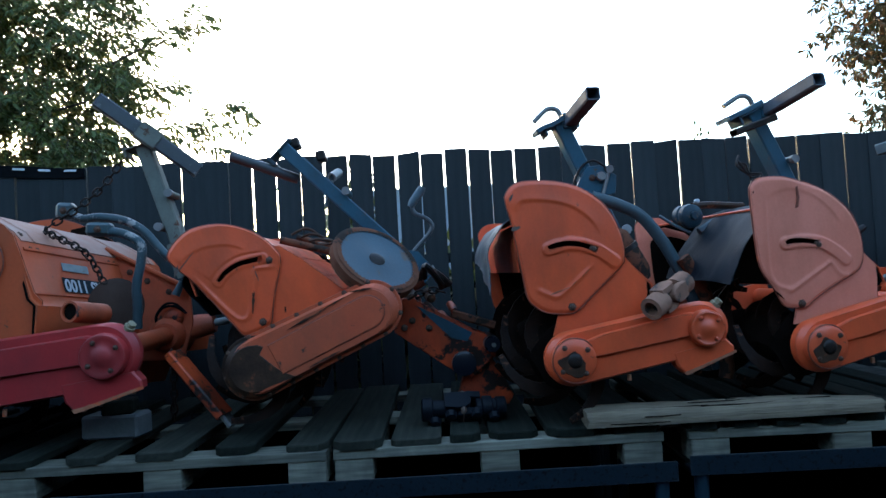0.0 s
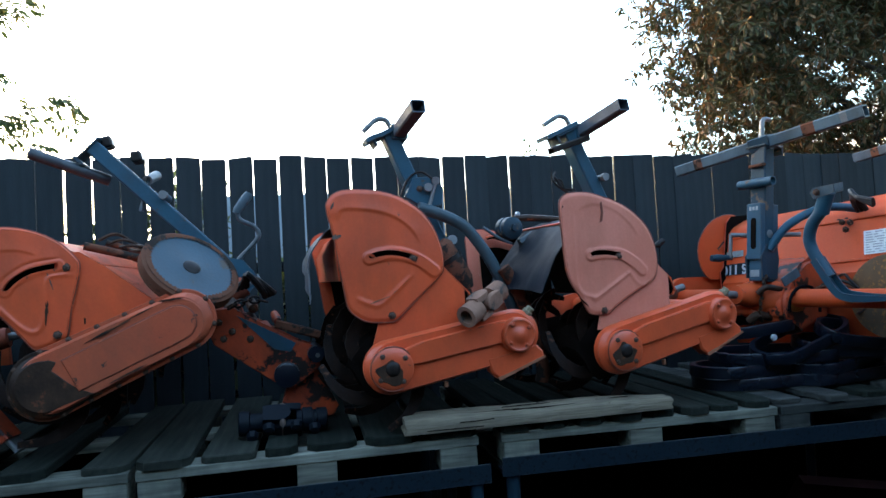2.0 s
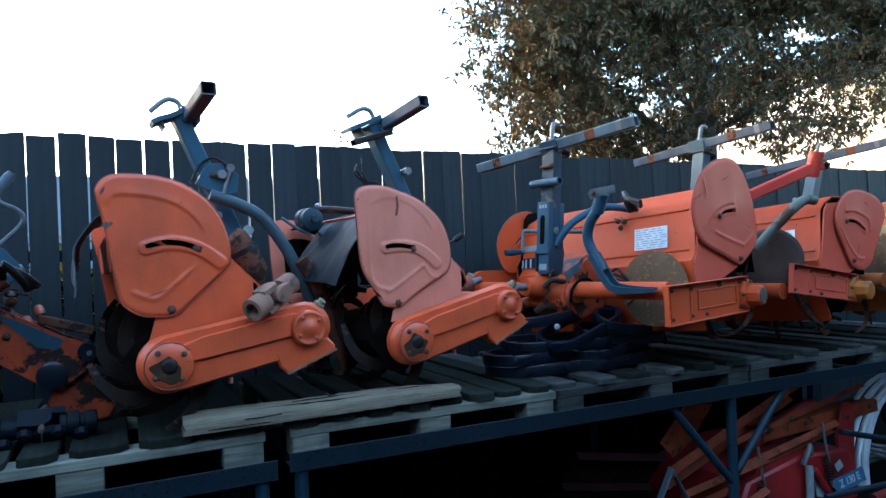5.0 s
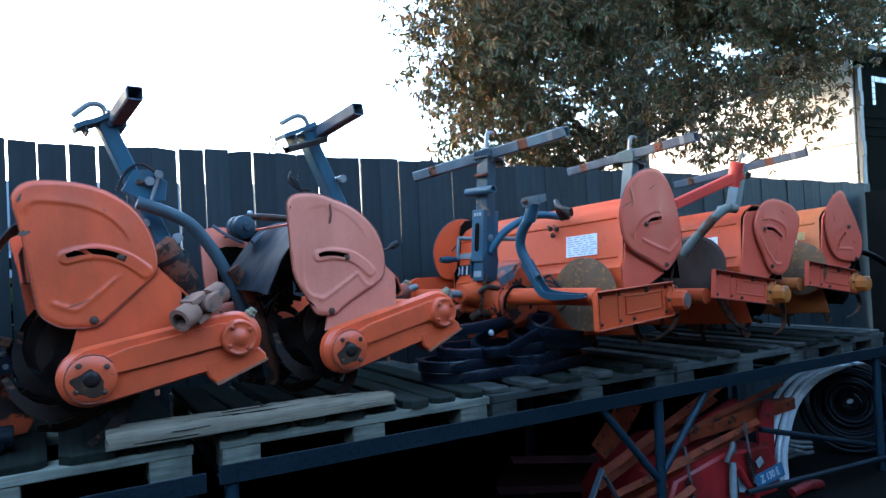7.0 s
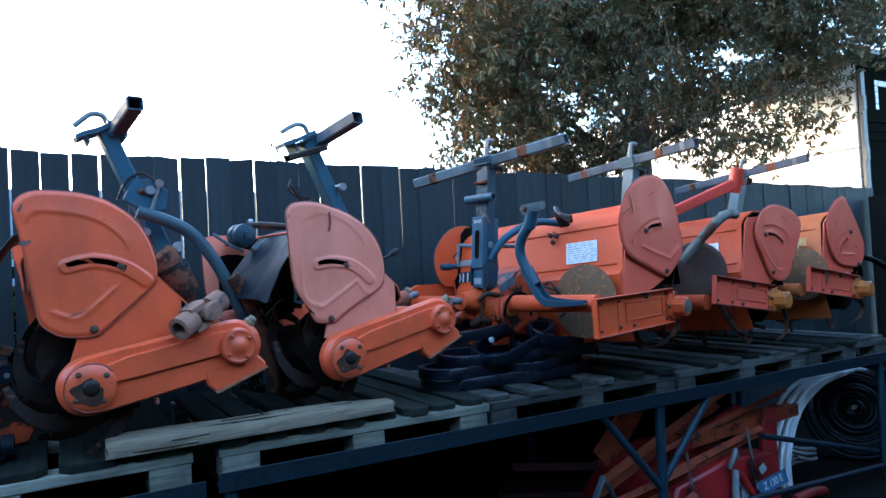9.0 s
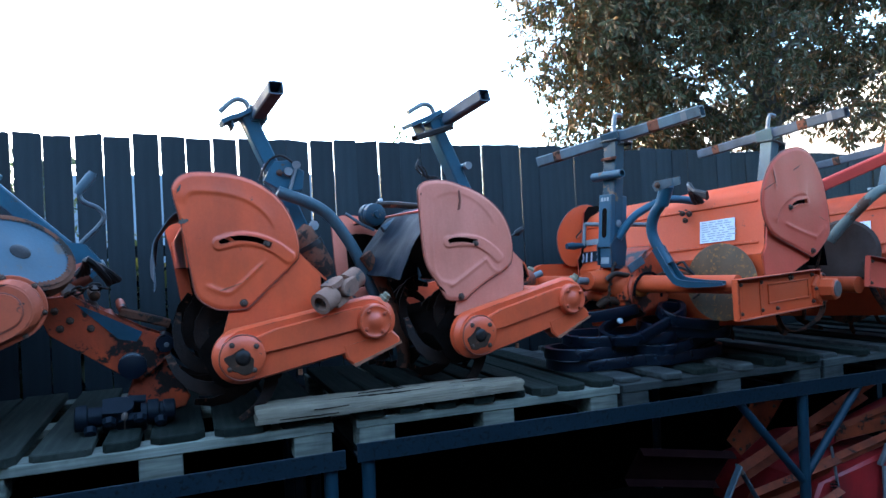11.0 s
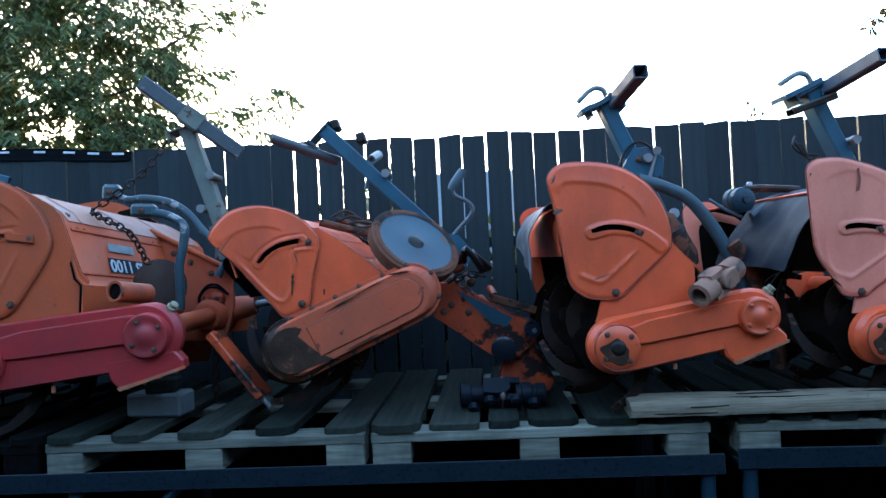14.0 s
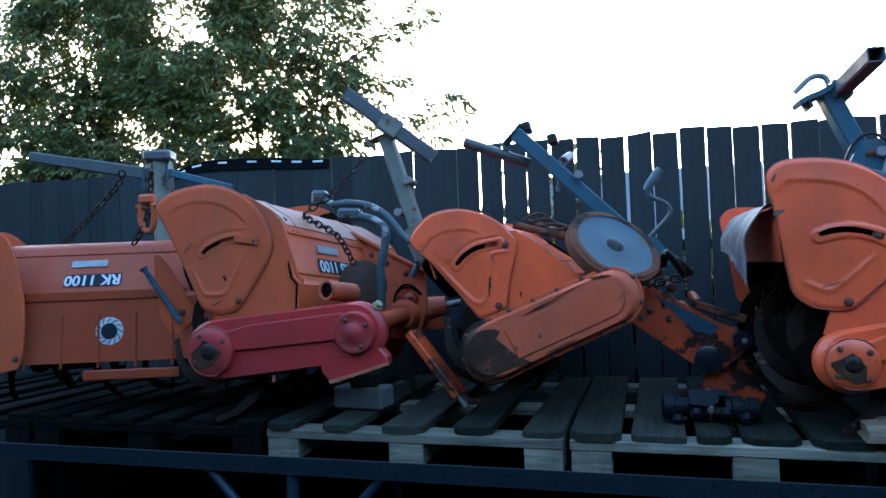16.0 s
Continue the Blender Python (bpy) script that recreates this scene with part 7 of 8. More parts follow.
def scar(parent, where, a, b, w, mat, label, seed):
    """A ragged narrow mark rubbed into the paint between two points of a sheet."""
    q = random.Random(seed)
    a, b = Vector(a), Vector(b)
    d = b - a
    nrm = Vector((-d.y, d.x)).normalized()
    one, two = [], []
    for i in range(9):
        f = i / 8
        h = w * math.sin(math.pi * (0.08 + 0.84 * f)) * q.uniform(0.45, 1.0)
        one.append(a + d * f + nrm * h)
        two.append(a + d * f - nrm * h * q.uniform(0.4, 1.0))
    bm = bmesh.new()
    prism(bm, [tuple(p) for p in one + two[::-1]], where, where + 0.0008)
    part("paint_scar", bm, mat, parent, label)


WHEEL_BROWN = material("dull_brown_rubber", (0.06, 0.036, 0.028), (0.038, 0.024, 0.02), 0.8, scale=6, spec=0.05, grime=(0.10, 0.07, 0.055), grime_amount=0.5)
# pale marks on the bright sheet's lower bead: scrape plus painted highlight
for t, marks in ((tipped, (((0.065, 0.31), (0.035, 0.215), 0.008, GREASE), ((-0.21, 0.43), (-0.185, 0.47), 0.009, GREY_SCUFF), ((-0.2, 0.44), (-0.12, 0.50), 0.004, GREY_SCUFF), ((0.085, 0.40), (0.09, 0.33), 0.004, GREY_SCUFF))),
                 (bright, (((-0.185, 0.495), (-0.15, 0.505), 0.014, GREY_SCUFF), ((-0.17, 0.63), (-0.185, 0.60), 0.006, GREY_SCUFF), ((-0.06, 0.25), (0.02, 0.275), 0.004, CHIPPED), ((0.02, 0.275), (0.10, 0.34), 0.003, CHIPPED))),
                 (faded, (((-0.16, 0.60), (-0.158, 0.61), 0.004, SHADE_CRACK), ((-0.13, 0.24), (-0.09, 0.20), 0.005, SHADE_CRACK))),
                 (dusty, (((-0.05, 0.20), (0.0, 0.23), 0.004, GREASE), ((0.04, 0.49), (0.07, 0.46), 0.004, GREY_SCUFF), ((-0.19, 0.42), (-0.15, 0.47), 0.004, GREY_SCUFF)))):
    for i, (a, b, w, mat) in enumerate(marks):
        scar(sheet_of(t), -0.0035, a, b, w, mat, "rubbed scar in the paint", 40 + i)
# oily streaks on the tipped tiller's cover
for i, (a, b, w) in enumerate((((0.16, 0.12), (0.32, 0.155), 0.006), ((0.2, -0.035), (0.33, -0.008), 0.006), ((0.42, 0.19), (0.5, 0.18), 0.006), ((0.28, 0.15), (0.40, 0.178), 0.004))):
    scar([c for c in tipped.children if c.name.startswith("chain_case")][0], -0.0115, a, b, w, GREASE, "oily streak along the bend", 60 + i)

# red spring link over the tipped tiller's hood
bm = bmesh.new()
pipe(bm, (0.16, 0.35, 0.485), (0.44, 0.42, 0.33), 0.016, 0.004, 12)
part("link_rod", bm, RUST, tipped, "rusty open link tube", smooth=True)
bm = bmesh.new()
tube(bm, [(0.20, 0.55, 0.50), (0.46, 0.60, 0.33)], 0.013, 10)
part("link_rod", bm, RUST, tipped, smooth=True)
for i in range(4):
    bm = bmesh.new()
    tube(bm, smooth_path([(0.20 + 0.03 * i, 0.42 + 0.03 * i, 0.50 - 0.02 * i), (0.27 + 0.02 * i, 0.44, 0.51 - 0.03 * i), (0.33 + 0.02 * i, 0.48 - 0.03 * i, 0.44 - 0.01 * i), (0.40, 0.46, 0.36)], 4), 0.007, 6)
    part("linkage_wire", bm, GREASE, tipped, "greasy bent wire", smooth=True)

# dusty tiller: chalky top sheet with pressed ribs
DUST_PALE = material("chalky_dusted_paint", (0.33, 0.17, 0.12), (0.32, 0.115, 0.07), 0.75, scale=7, worn=(0.12, 0.06, 0.04), worn_amount=0.07, worn_scale=14, grime=(0.36, 0.28, 0.24), grime_amount=0.6)
cap = [Vector((a, b + 0.007)) for a, b in DUSTY_HOOD[2:7]]
tilt = [c for c in dusty.children if c.name.startswith("hood")][0].matrix_basis.copy()
bm = bmesh.new()
prism(bm, band(cap, 0.0025), 0.13, 1.10)
top_sheet = part("top_sheet", bm, DUST_PALE, dusty, "chalky dust-covered top sheet", smooth=True, m=tilt)
for y in (0.2, 0.5, 0.8, 1.05):
    bm = bmesh.new()
    tube(bm, [(p.x, y, p.y + 0.002) for p in cap], 0.007, 6)
    part("pressed_bead", bm, DUST_PALE, top_sheet, smooth=True)
for y in (0.17, 0.20, 0.19):
    again("bolt", BIG_BOLT, dusty, pose(0.22 + (y - 0.17) * 1.2, y, 0.575 - (y - 0.17) * 2.4, 0, 25, 90))

bm = bmesh.new()
prism(bm, [(0.045, 0.503), (0.15, 0.497), (0.152, 0.466), (0.048, 0.476)], -0.012, -0.006, 0.002)
part("slot_strap", bm, ORANGE_DUSTY, sheet_of(dusty), "worn strap over the slot end")
# dusty tiller: open pipe stub, dull disc, lower hitch arm
bm = bmesh.new()
pipe(bm, (0.475, 0.03, 0.292), (0.535, 0.19, 0.275), 0.04, 0.009)
stub = part("stub_pipe", bm, ORANGE_DEEP, dusty, "open orange pipe stub", smooth=True)
# dark disc just inside the mouth paints the pipe's inner shade
bm = bmesh.new()
tube(bm, [(0.478, 0.038, 0.291), (0.482, 0.048, 0.29)], 0.032, 14)
part("stub_core", bm, SHADE_CRACK, stub, "dark disc painting the shade inside the pipe")
bm = bmesh.new()
lathe(bm, [(0.02, -0.01), (0.11, -0.004), (0.115, 0.0), (0.02, 0.01)], 28)
part("coulter_disc", bm, WHEEL_BROWN, dusty, "dull grey-brown coulter disc", smooth=True, m=pose(0.52, 0.36, 0.30))
bm = bmesh.new()
box(bm, (0.225, 0.44, 0.665), (0.30, 0.50, 0.735), 0.014)
head = part("arm_head", bm, BLUE_CHALK, dusty, "chalky blue cast arm head")
again("bolt", BIG_BOLT, head, pose(0.262, 0.44, 0.70))
bm = bmesh.new()
box(bm, (0.42, 0.27, 0.585), (0.52, 0.33, 0.64), 0.012)
head = part("arm_head", bm, BLUE_CHALK, dusty)
again("bolt", BIG_BOLT, head, pose(0.47, 0.27, 0.612))
inv = dusty.matrix_basis.inverted()
a, b = Vector((-1.12, 2.75, 1.34)), Vector((-0.91, 2.72, 1.085))
bm = bmesh.new()
square_tube(bm, inv @ a, inv @ b, 0.10, 0.035, 0.006)
arm = part("lower_arm", bm, ORANGE_OILY, dusty, "oily orange lower hitch arm")
bm = bmesh.new()
square_tube(bm, inv @ b, inv @ (b + (b - a).normalized() * 0.055), 0.07, 0.02, 0.008)
part("arm_end", bm, GREY_STEEL, arm)

bm = bmesh.new()
prism(bm, [(0.345, 0.535), (0.715, 0.36), (0.735, 0.20), (0.70, 0.03), (0.42, 0.02), (0.36, 0.2)], 0.74, 0.755, 0.004)
face = part("gear_plate", bm, ORANGE_GRIMED, dusty, "grimy orange gearbox side plate")
bm = bmesh.new()
square_tube(bm, (0.33, 0.735, 0.548), (0.73, 0.735, 0.358), 0.03, 0.022, 0.003)
part("plate_rail", bm, ORANGE_DUSTY, face, "worn rail along the plate")
bm = bmesh.new()
lathe(bm, [(0.004, -0.016), (0.03, -0.016), (0.042, -0.008), (0.046, 0.004)], 20)
part("oval_cover", bm, ORANGE_OILY, face, "yellowed round cover", smooth=True, m=pose(0.645, 0.735, 0.225))
for i in range(2):
    bm = bmesh.new()
    tube(bm, smooth_path([(0.58, 0.72, 0.18), (0.575, 0.715 - 0.01 * i, 0.235), (0.61, 0.71, 0.278 + 0.012 * i), (0.66, 0.71, 0.282 + 0.012 * i), (0.71, 0.715, 0.25)], 5), 0.006, 8)
    part("wire_loop", bm, RUBBER, face, "black wire loop", smooth=True)
bm = bmesh.new()
tube(bm, [(0.69, 0.70, 0.40), (0.665, 0.69, 0.335)], 0.018, 10, [0.8, 1.1])
part("grease_fitting", bm, BLUE_CHALK, face, "chalky blue fitting", smooth=True)
for x, z in ((0.44, 0.44), (0.52, 0.40), (0.62, 0.35), (0.50, 0.10), (0.68, 0.10)):
    again("bolt", BIG_BOLT, face, pose(x, 0.74, z))

# outward tiller: ribs, ring badge and sill on its apron
for y in (0.30, 0.47, 0.64, 0.81, 0.98):
    bm = bmesh.new()
    tube(bm, [(0.296, y, 0.16), (0.316, y, -0.09)], 0.007, 6)
    part("pressed_bead", bm, ORANGE_BROWN, outward, smooth=True)
bm = bmesh.new()
lathe(bm, [(0.01, -0.002), (0.063, -0.002), (0.066, 0.003)], 28)
badge = part("ring_badge", bm, WHITE_LABEL, outward, "round pale badge with a dark middle", m=pose(0.302, 0.69, 0.075, 0, 0, 90) @ Matrix.Rotation(radians(-4), 4, "X"))
bm = bmesh.new()
lathe(bm, [(0.01, -0.004), (0.038, -0.004), (0.039, 0.0)], 24)
part("badge_middle", bm, DARK_LABEL, badge)
for i in range(12):
    a = 2 * math.pi * i / 12
    bm = bmesh.new()
    box(bm, (-0.013, -0.004, -0.002), (0.013, -0.001, 0.002))
    part("badge_spoke", bm, DARK_LABEL, badge, m=Matrix.Rotation(a, 4, "Y") @ pose(0.052, 0, 0, 0, 40, 0))
bm = bmesh.new()
box(bm, (0.312, 0.58, -0.145), (0.342, 1.02, -0.10), 0.004)
part("sill", bm, ORANGE_BROWN, outward, "slotted lower sill")
across = Matrix.Rotation(radians(90), 4, "Z")
bm = bmesh.new()
prism(bm, [(0.30, 0.262), (1.0, 0.262), (1.0, 0.225), (0.30, 0.225)], -0.012, 0.012, 0.008)
part("hood_ridge", bm, ORANGE_BROWN, outward, m=pose(0.285, 0, 0) @ across)
bm = bmesh.new()
prism(bm, [(0.905, 0.425), (0.935, 0.42), (0.975, 0.37), (1.09, 0.146), (1.07, 0.10), (0.99, 0.027), (0.93, 0.12), (0.905, 0.33)], -0.004, 0.004, 0.002)
side = part("corner_plate", bm, ORANGE_DUSTY, outward, "dusty orange corner plate", m=pose(0.30, 0, 0) @ across)
again("bolt", BIG_BOLT, side, pose(1.03, -0.004, 0.15))
bm = bmesh.new()
prism(bm, [(p.x, p.y) for p in smooth_path([(-0.12, 0.50, 0), (0.05, 0.565, 0), (0.20, 0.55, 0), (0.275, 0.50, 0), (0.32, 0.318, 0), (0.336, 0.162, 0), (0.315, -0.04, 0), (0.25, -0.088, 0), (0.0, -0.09, 0), (-0.12, 0.1, 0)], 4, True)], -0.004, 0.004, 0.004)
side = part("side_sheet", bm, ORANGE_DUSTY, outward, "dusty orange end sheet", smooth=True, m=pose(0.355, 0, 0) @ across)
again("bolt", BIG_BOLT, side, pose(0.292, -0.004, -0.03))
bm = bmesh.new()
tube(bm, [(0.315, 0.860, 0.360), (0.316, 0.868, 0.348), (0.345, 1.034, 0.106)], 0.012, 10, [1.8, 1.0, 1.0])
part("strut", bm, BLUE, outward, "thin blue strut", smooth=True)
bm = bmesh.new()
square_tube(bm, (-0.05, 0.82, 0.42), (-0.11, 0.79, 0.93), 0.085, 0.06, 0.006)
mast = part("mast", bm, CHALK_MAST, outward, "dull grey scuffed mast")
bm = bmesh.new()
square_tube(bm, (-0.11, 0.127, 0.975), (-0.10, 0.74, 0.862), 0.06, 0.055, 0.005)
bar = part("cross_bar", bm, BAR_GREY, outward, "dark worn square tube cross bar")
bm = bmesh.new()
square_tube(bm, (-0.104, 0.40, 0.925), (-0.10, 0.75, 0.860), 0.067, 0.062, 0.006)
part("clamp_sleeve", bm, BAR_GREY, bar, "dark scuffed sleeve")
bm = bmesh.new()
square_tube(bm, (-0.10, 0.83, 0.87), (-0.11, 1.16, 0.775), 0.05, 0.04, 0.005)
part("brace", bm, BLUE, mast)
bm = bmesh.new()
box(bm, (-0.16, 0.715, 0.93), (-0.05, 0.86, 0.985), 0.012)
part("mast_head", bm, BAR_GREY, mast, "dark cast mast head")
for y0 in (0.72, 0.84):
    bm = bmesh.new()
    prism(bm, [(-0.05, 0.0), (0.05, 0.0), (0.04, 0.12), (0.0, 0.16), (-0.04, 0.12)], -0.006, 0.006)
    part("cheek_plate", bm, BLUE_DARK, mast, m=pose(-0.10, y0, 0.78))

# tiller with the data plate: rusty disc, crank, strap
named = {o["label"]: o for o in scene.collection.objects if o.name.startswith("rotary_tiller")}
plated, red_armed, pale = (named[w] for w in ("orange rotary tiller with a white data plate and rusty disc", "orange rotary tiller with a red arm across it", "pale orange rotary tiller at the end of the rack"))


def coulter(parent, m, r):
    bm = bmesh.new()
    lathe(bm, [(0.03, 0.012), (r * 0.97, 0.003), (r, 0.0), (r * 0.95, -0.004), (0.03, -0.012)], 44)
    part("coulter_disc", bm, DISC_RUST, parent, "rusty round coulter disc", smooth=True, m=m)


def leaning(x, y, z, back, turn=0):
    """A disc that leans with its face outward against a hood."""
    return pose(x, y, z) @ Matrix.Rotation(radians(90 + turn), 4, "Z") @ Matrix.Rotation(radians(-back), 4, "X")


coulter(plated, leaning(0.425, 1.06, 0.115, 12), 0.185)
coulter(pale, leaning(0.375, 1.15, 0.20, 12), 0.17)
for y, x in ((1.06, 0.37), (0.88, 0.34)):
    bm = bmesh.new()
    lathe(bm, [(0.03, -0.02), (0.12, -0.03), (0.16, -0.02), (0.175, 0.0), (0.16, 0.025), (0.03, 0.03)], 32)
    part("feeler_wheel", bm, WHEEL_BROWN, red_armed, "dull brown rounded wheel", smooth=True, m=leaning(x, y, 0.27, 10, 15))
bm = bmesh.new()
tube(bm, smooth_path([(0.40, 1.18, 0.22), (0.43, 1.22, 0.08), (0.36, 1.24, -0.05), (0.27, 1.24, -0.12)], 5), 0.014, 8)
part("curved_blade", bm, RUST, red_armed, "rusty curved strap", smooth=True)
bm = bmesh.new()
tube(bm, smooth_path([(0.45, 0.70, 0.42), (0.60, 0.58, 0.45), (0.681, 0.5, 0.471)], 3), 0.011, 8)
tube(bm, [(0.681, 0.5, 0.475), (0.713, 0.5, 0.36)], 0.009, 8)
crank = part("crank", bm, GREY_STEEL, plated, "grey crank across the mast", smooth=True)
bm = bmesh.new()
tube(bm, [(0.70, 0.5, 0.362), (0.72, 0.49, 0.366), (0.77, 0.48, 0.372), (0.805, 0.47, 0.378)], 0.017, 10, [0.8, 0.8, 1.2, 0.9])
part("knob", bm, BLUE_DARK, crank, "mushroom knob in dark blue", smooth=True)
bm = bmesh.new()
tube(bm, smooth_path([(0.25, 0.86, 0.50), (0.40, 0.80, 0.53), (0.55, 0.72, 0.48), (0.63, 0.66, 0.38)], 5), 0.02, 10)
part("hitch_arm", bm, BLUE, plated, "blue hitch arm", smooth=True)
bm = bmesh.new()
for i in range(3):
    tube(bm, smooth_path([(0.30, 0.90 + 0.02 * i, 0.49), (0.36, 0.92, 0.55 + 0.02 * i), (0.42, 0.98, 0.56), (0.44, 1.06, 0.54 - 0.01 * i)], 4), 0.012, 8)
part("spring_bracket", bm, DARK_STEEL, plated, "dark spring bracket", smooth=True)
CHANNEL = [(-0.031, -0.016), (0.031, -0.016), (0.031, 0.016), (0.025, 0.016), (0.025, -0.010), (-0.025, -0.010), (-0.025, 0.016), (-0.031, 0.016)]
bm = bmesh.new()
sweep(bm, smooth_path([(0.70, 0.945, 0.335), (0.70, 0.985, 0.255), (0.70, 1.02, 0.195), (0.70, 1.06, 0.172), (0.697, 1.15, 0.165), (0.692, 1.25, 0.166)], 3), CHANNEL, scales=[1.0] * 11 + [0.9, 0.8, 0.7, 0.6, 0.5])
part("arm_channel", bm, BLUE, plated, "blue channel steel end of the hitch arm")
bm = bmesh.new()
tube(bm, [(0.70, 0.998, 0.532), (0.70, 1.040, 0.615)], 0.031, 14)
part("arm_sleeve", bm, BLUE, plated, smooth=True)
for x in (0.672, 0.728):
    bm = bmesh.new()
    prism(bm, [(-0.045, -0.018), (0.05, -0.022), (0.06, 0.012), (-0.03, 0.026), (-0.05, 0.012)], -0.004, 0.004)
    bracket = part("arm_bracket", bm, BLUE_GREY, plated, m=pose(x, 1.035, 0.622, 0, 0, 90) @ Matrix.Rotation(radians(-12), 4, "Y"))
    again("bolt", BIG_BOLT, bracket, pose(-0.02, -0.004, 0.004))
# sleeve round the mast with a long slot, pin head and stickers
foot, head = Vector((0.668, 0.62, 0.235)), Vector((0.505, 0.62, 0.87))
up = (head - foot).normalized()
lean = Matrix((Vector((up.z, 0, -up.x)), Vector((0, 1, 0)), up)).transposed().to_4x4()
bm = bmesh.new()
box(bm, (-0.062, -0.041, 0.10), (0.058, 0.041, 0.37), 0.004)
sleeve = part("mast_sleeve", bm, BLUE, plated, "dark blue sleeve with a long slot", m=Matrix.Translation(foot) @ lean)
bm = bmesh.new()
prism(bm, hull((0, 0.165), 0.015, (0, 0.285), 0.015, 8), 0.0, 0.003)
part("slot", bm, SHADE_CRACK, sleeve, "long dark slot", m=pose(0.0595, 0, 0, 0, 0, 90))
bm = bmesh.new()
lathe(bm, [(0.003, 0.006), (0.019, 0.004), (0.021, -0.002)], 16)
part("pin_head", bm, GREY_STEEL, sleeve, "grey round pin head", smooth=True, m=pose(0.0, 0.041, 0.225))
for y, z, h in ((-0.018, 0.345, 0.018), (0.0, 0.345, 0.016), (0.018, 0.345, 0.018)):
    bm = bmesh.new()
    box(bm, (0.058, y - 0.006, z - h / 2), (0.0592, y + 0.006, z + h / 2))
    part("white_mark", bm, PALE_STICKER, sleeve)
bm = bmesh.new()
box(bm, (0.0435, -0.028, 0.02), (0.0448, 0.022, 0.052))
part("white_mark", bm, PALE_STICKER, sleeve, "small pale sticker")
bm = bmesh.new()
box(bm, (-0.048, -0.037, 0.0), (0.0435, 0.037, 0.10), 0.003)
part("mast_foot", bm, BLUE, sleeve)
# gearbox side: cast lump, oval cover with slack hoses, grey strap and clutter of levers
bm = bmesh.new()
prism(bm, [(0.40, 0.0), (0.62, -0.02), (0.70, 0.06), (0.69, 0.16), (0.62, 0.235), (0.50, 0.30), (0.38, 0.30), (0.36, 0.1)], 0.50, 0.74, 0.03)
bmesh.ops.bevel(bm, geom=bm.edges[:], offset=0.018, segments=3, affect="EDGES")
lump = part("gear_housing", bm, ORANGE_OILY, plated, "oily orange cast gear housing", smooth=True)
bm = bmesh.new()
lathe(bm, [(0.004, 0.012), (0.035, 0.012), (0.052, 0.006), (0.058, -0.01)], 22)
part("oval_cover", bm, OCHRE, lump, "yellowed oval cover", smooth=True, m=pose(0.60, 0.742, 0.12) @ Matrix.Diagonal((1.3, 1, 0.8, 1)))
for i in range(1):
    bm = bmesh.new()
    tube(bm, smooth_path([(0.70, 0.765 + 0.02 * i, 0.10), (0.68, 0.772, 0.165 + 0.02 * i), (0.61, 0.772, 0.195 + 0.02 * i), (0.53, 0.772, 0.175 + 0.018 * i), (0.50, 0.775, 0.11), (0.52, 0.785, 0.06)], 5), 0.0075, 8)
    part("slack_hose", bm, RUBBER, lump, "thin black hose round the cover", smooth=True)
bm = bmesh.new()
box(bm, (-0.05, -0.003, -0.022), (0.05, 0.003, 0.022), 0.002)
part("grey_tab", bm, BLUE_GREY, lump, "small blue-grey tab", m=pose(0.63, 0.748, 0.245, 0, 20, -14))
for x, y, z, q, tip in ((0.73, 0.52, 0.16, 0.022, ORANGE_OILY), (0.76, 0.56, 0.10, 0.026, ORANGE_OILY), (0.72, 0.64, 0.07, 0.02, GREASE), (0.70, 0.70, 0.20, 0.014, GREASE), (0.75, 0.47, 0.06, 0.024, ORANGE_OILY)):
    bm = bmesh.new()
    tube(bm, smooth_path([(x - 0.10, y + 0.03, z - 0.03), (x - 0.03, y, z), (x + 0.02, y - 0.02, z + 0.015), (x + 0.045, y - 0.05, z - 0.01)], 4), q, 10)
    part("linkage_lever", bm, tip, lump, "oily linkage lever", smooth=True)
chain_path = smooth_path([(0.69, 0.67, 0.27), (0.72, 0.665, 0.22), (0.735, 0.655, 0.16), (0.74, 0.64, 0.10), (0.72, 0.63, 0.05)], 5)
bm = bmesh.new()
for i, (p, q) in enumerate(zip(chain_path, chain_path[1:])):
    tube(bm, [p + Vector((0.004 * (-1) ** i, 0.004 * (-1) ** (i // 2), 0)), q], 0.0085 if i % 2 else 0.006, 6)
part("twisted_wire", bm, GREASE, lump, "twisted greasy wire at the mast foot", smooth=True)

bm = bmesh.new()
pipe(bm, (0.60, 0.53, 0.70), (0.60, 0.72, 0.70), 0.022, 0.006, 14)
part("pin_sleeve", bm, BLUE, plated, "short blue sleeve through the mast", smooth=True)
bm = bmesh.new()
box(bm, (0.49, 0.583, 0.775), (0.585, 0.662, 0.79), 0.003)
part("mast_collar", bm, RUST, plated, "rusted collar under the cross bar")
bm = bmesh.new()
tube(bm, smooth_path([(0.52, 0.56, 0.70), (0.50, 0.54, 0.64), (0.46, 0.52, 0.60), (0.42, 0.50, 0.58)], 4), 0.007, 6)
tube(bm, smooth_path([(0.47, 0.53, 0.61), (0.43, 0.53, 0.63), (0.40, 0.52, 0.63)], 4), 0.006, 6)
part("wire_end", bm, GREY_STEEL, plated, "twisted wire on the mast", smooth=True)
bm = bmesh.new()
square_tube(bm, (0.66, 0.60, 0.14), (0.40, 0.72, 0.33), 0.028, 0.006, 0.002)
part("red_strap", bm, ORANGE_RED, plated, "thin orange strap by the gearbox")
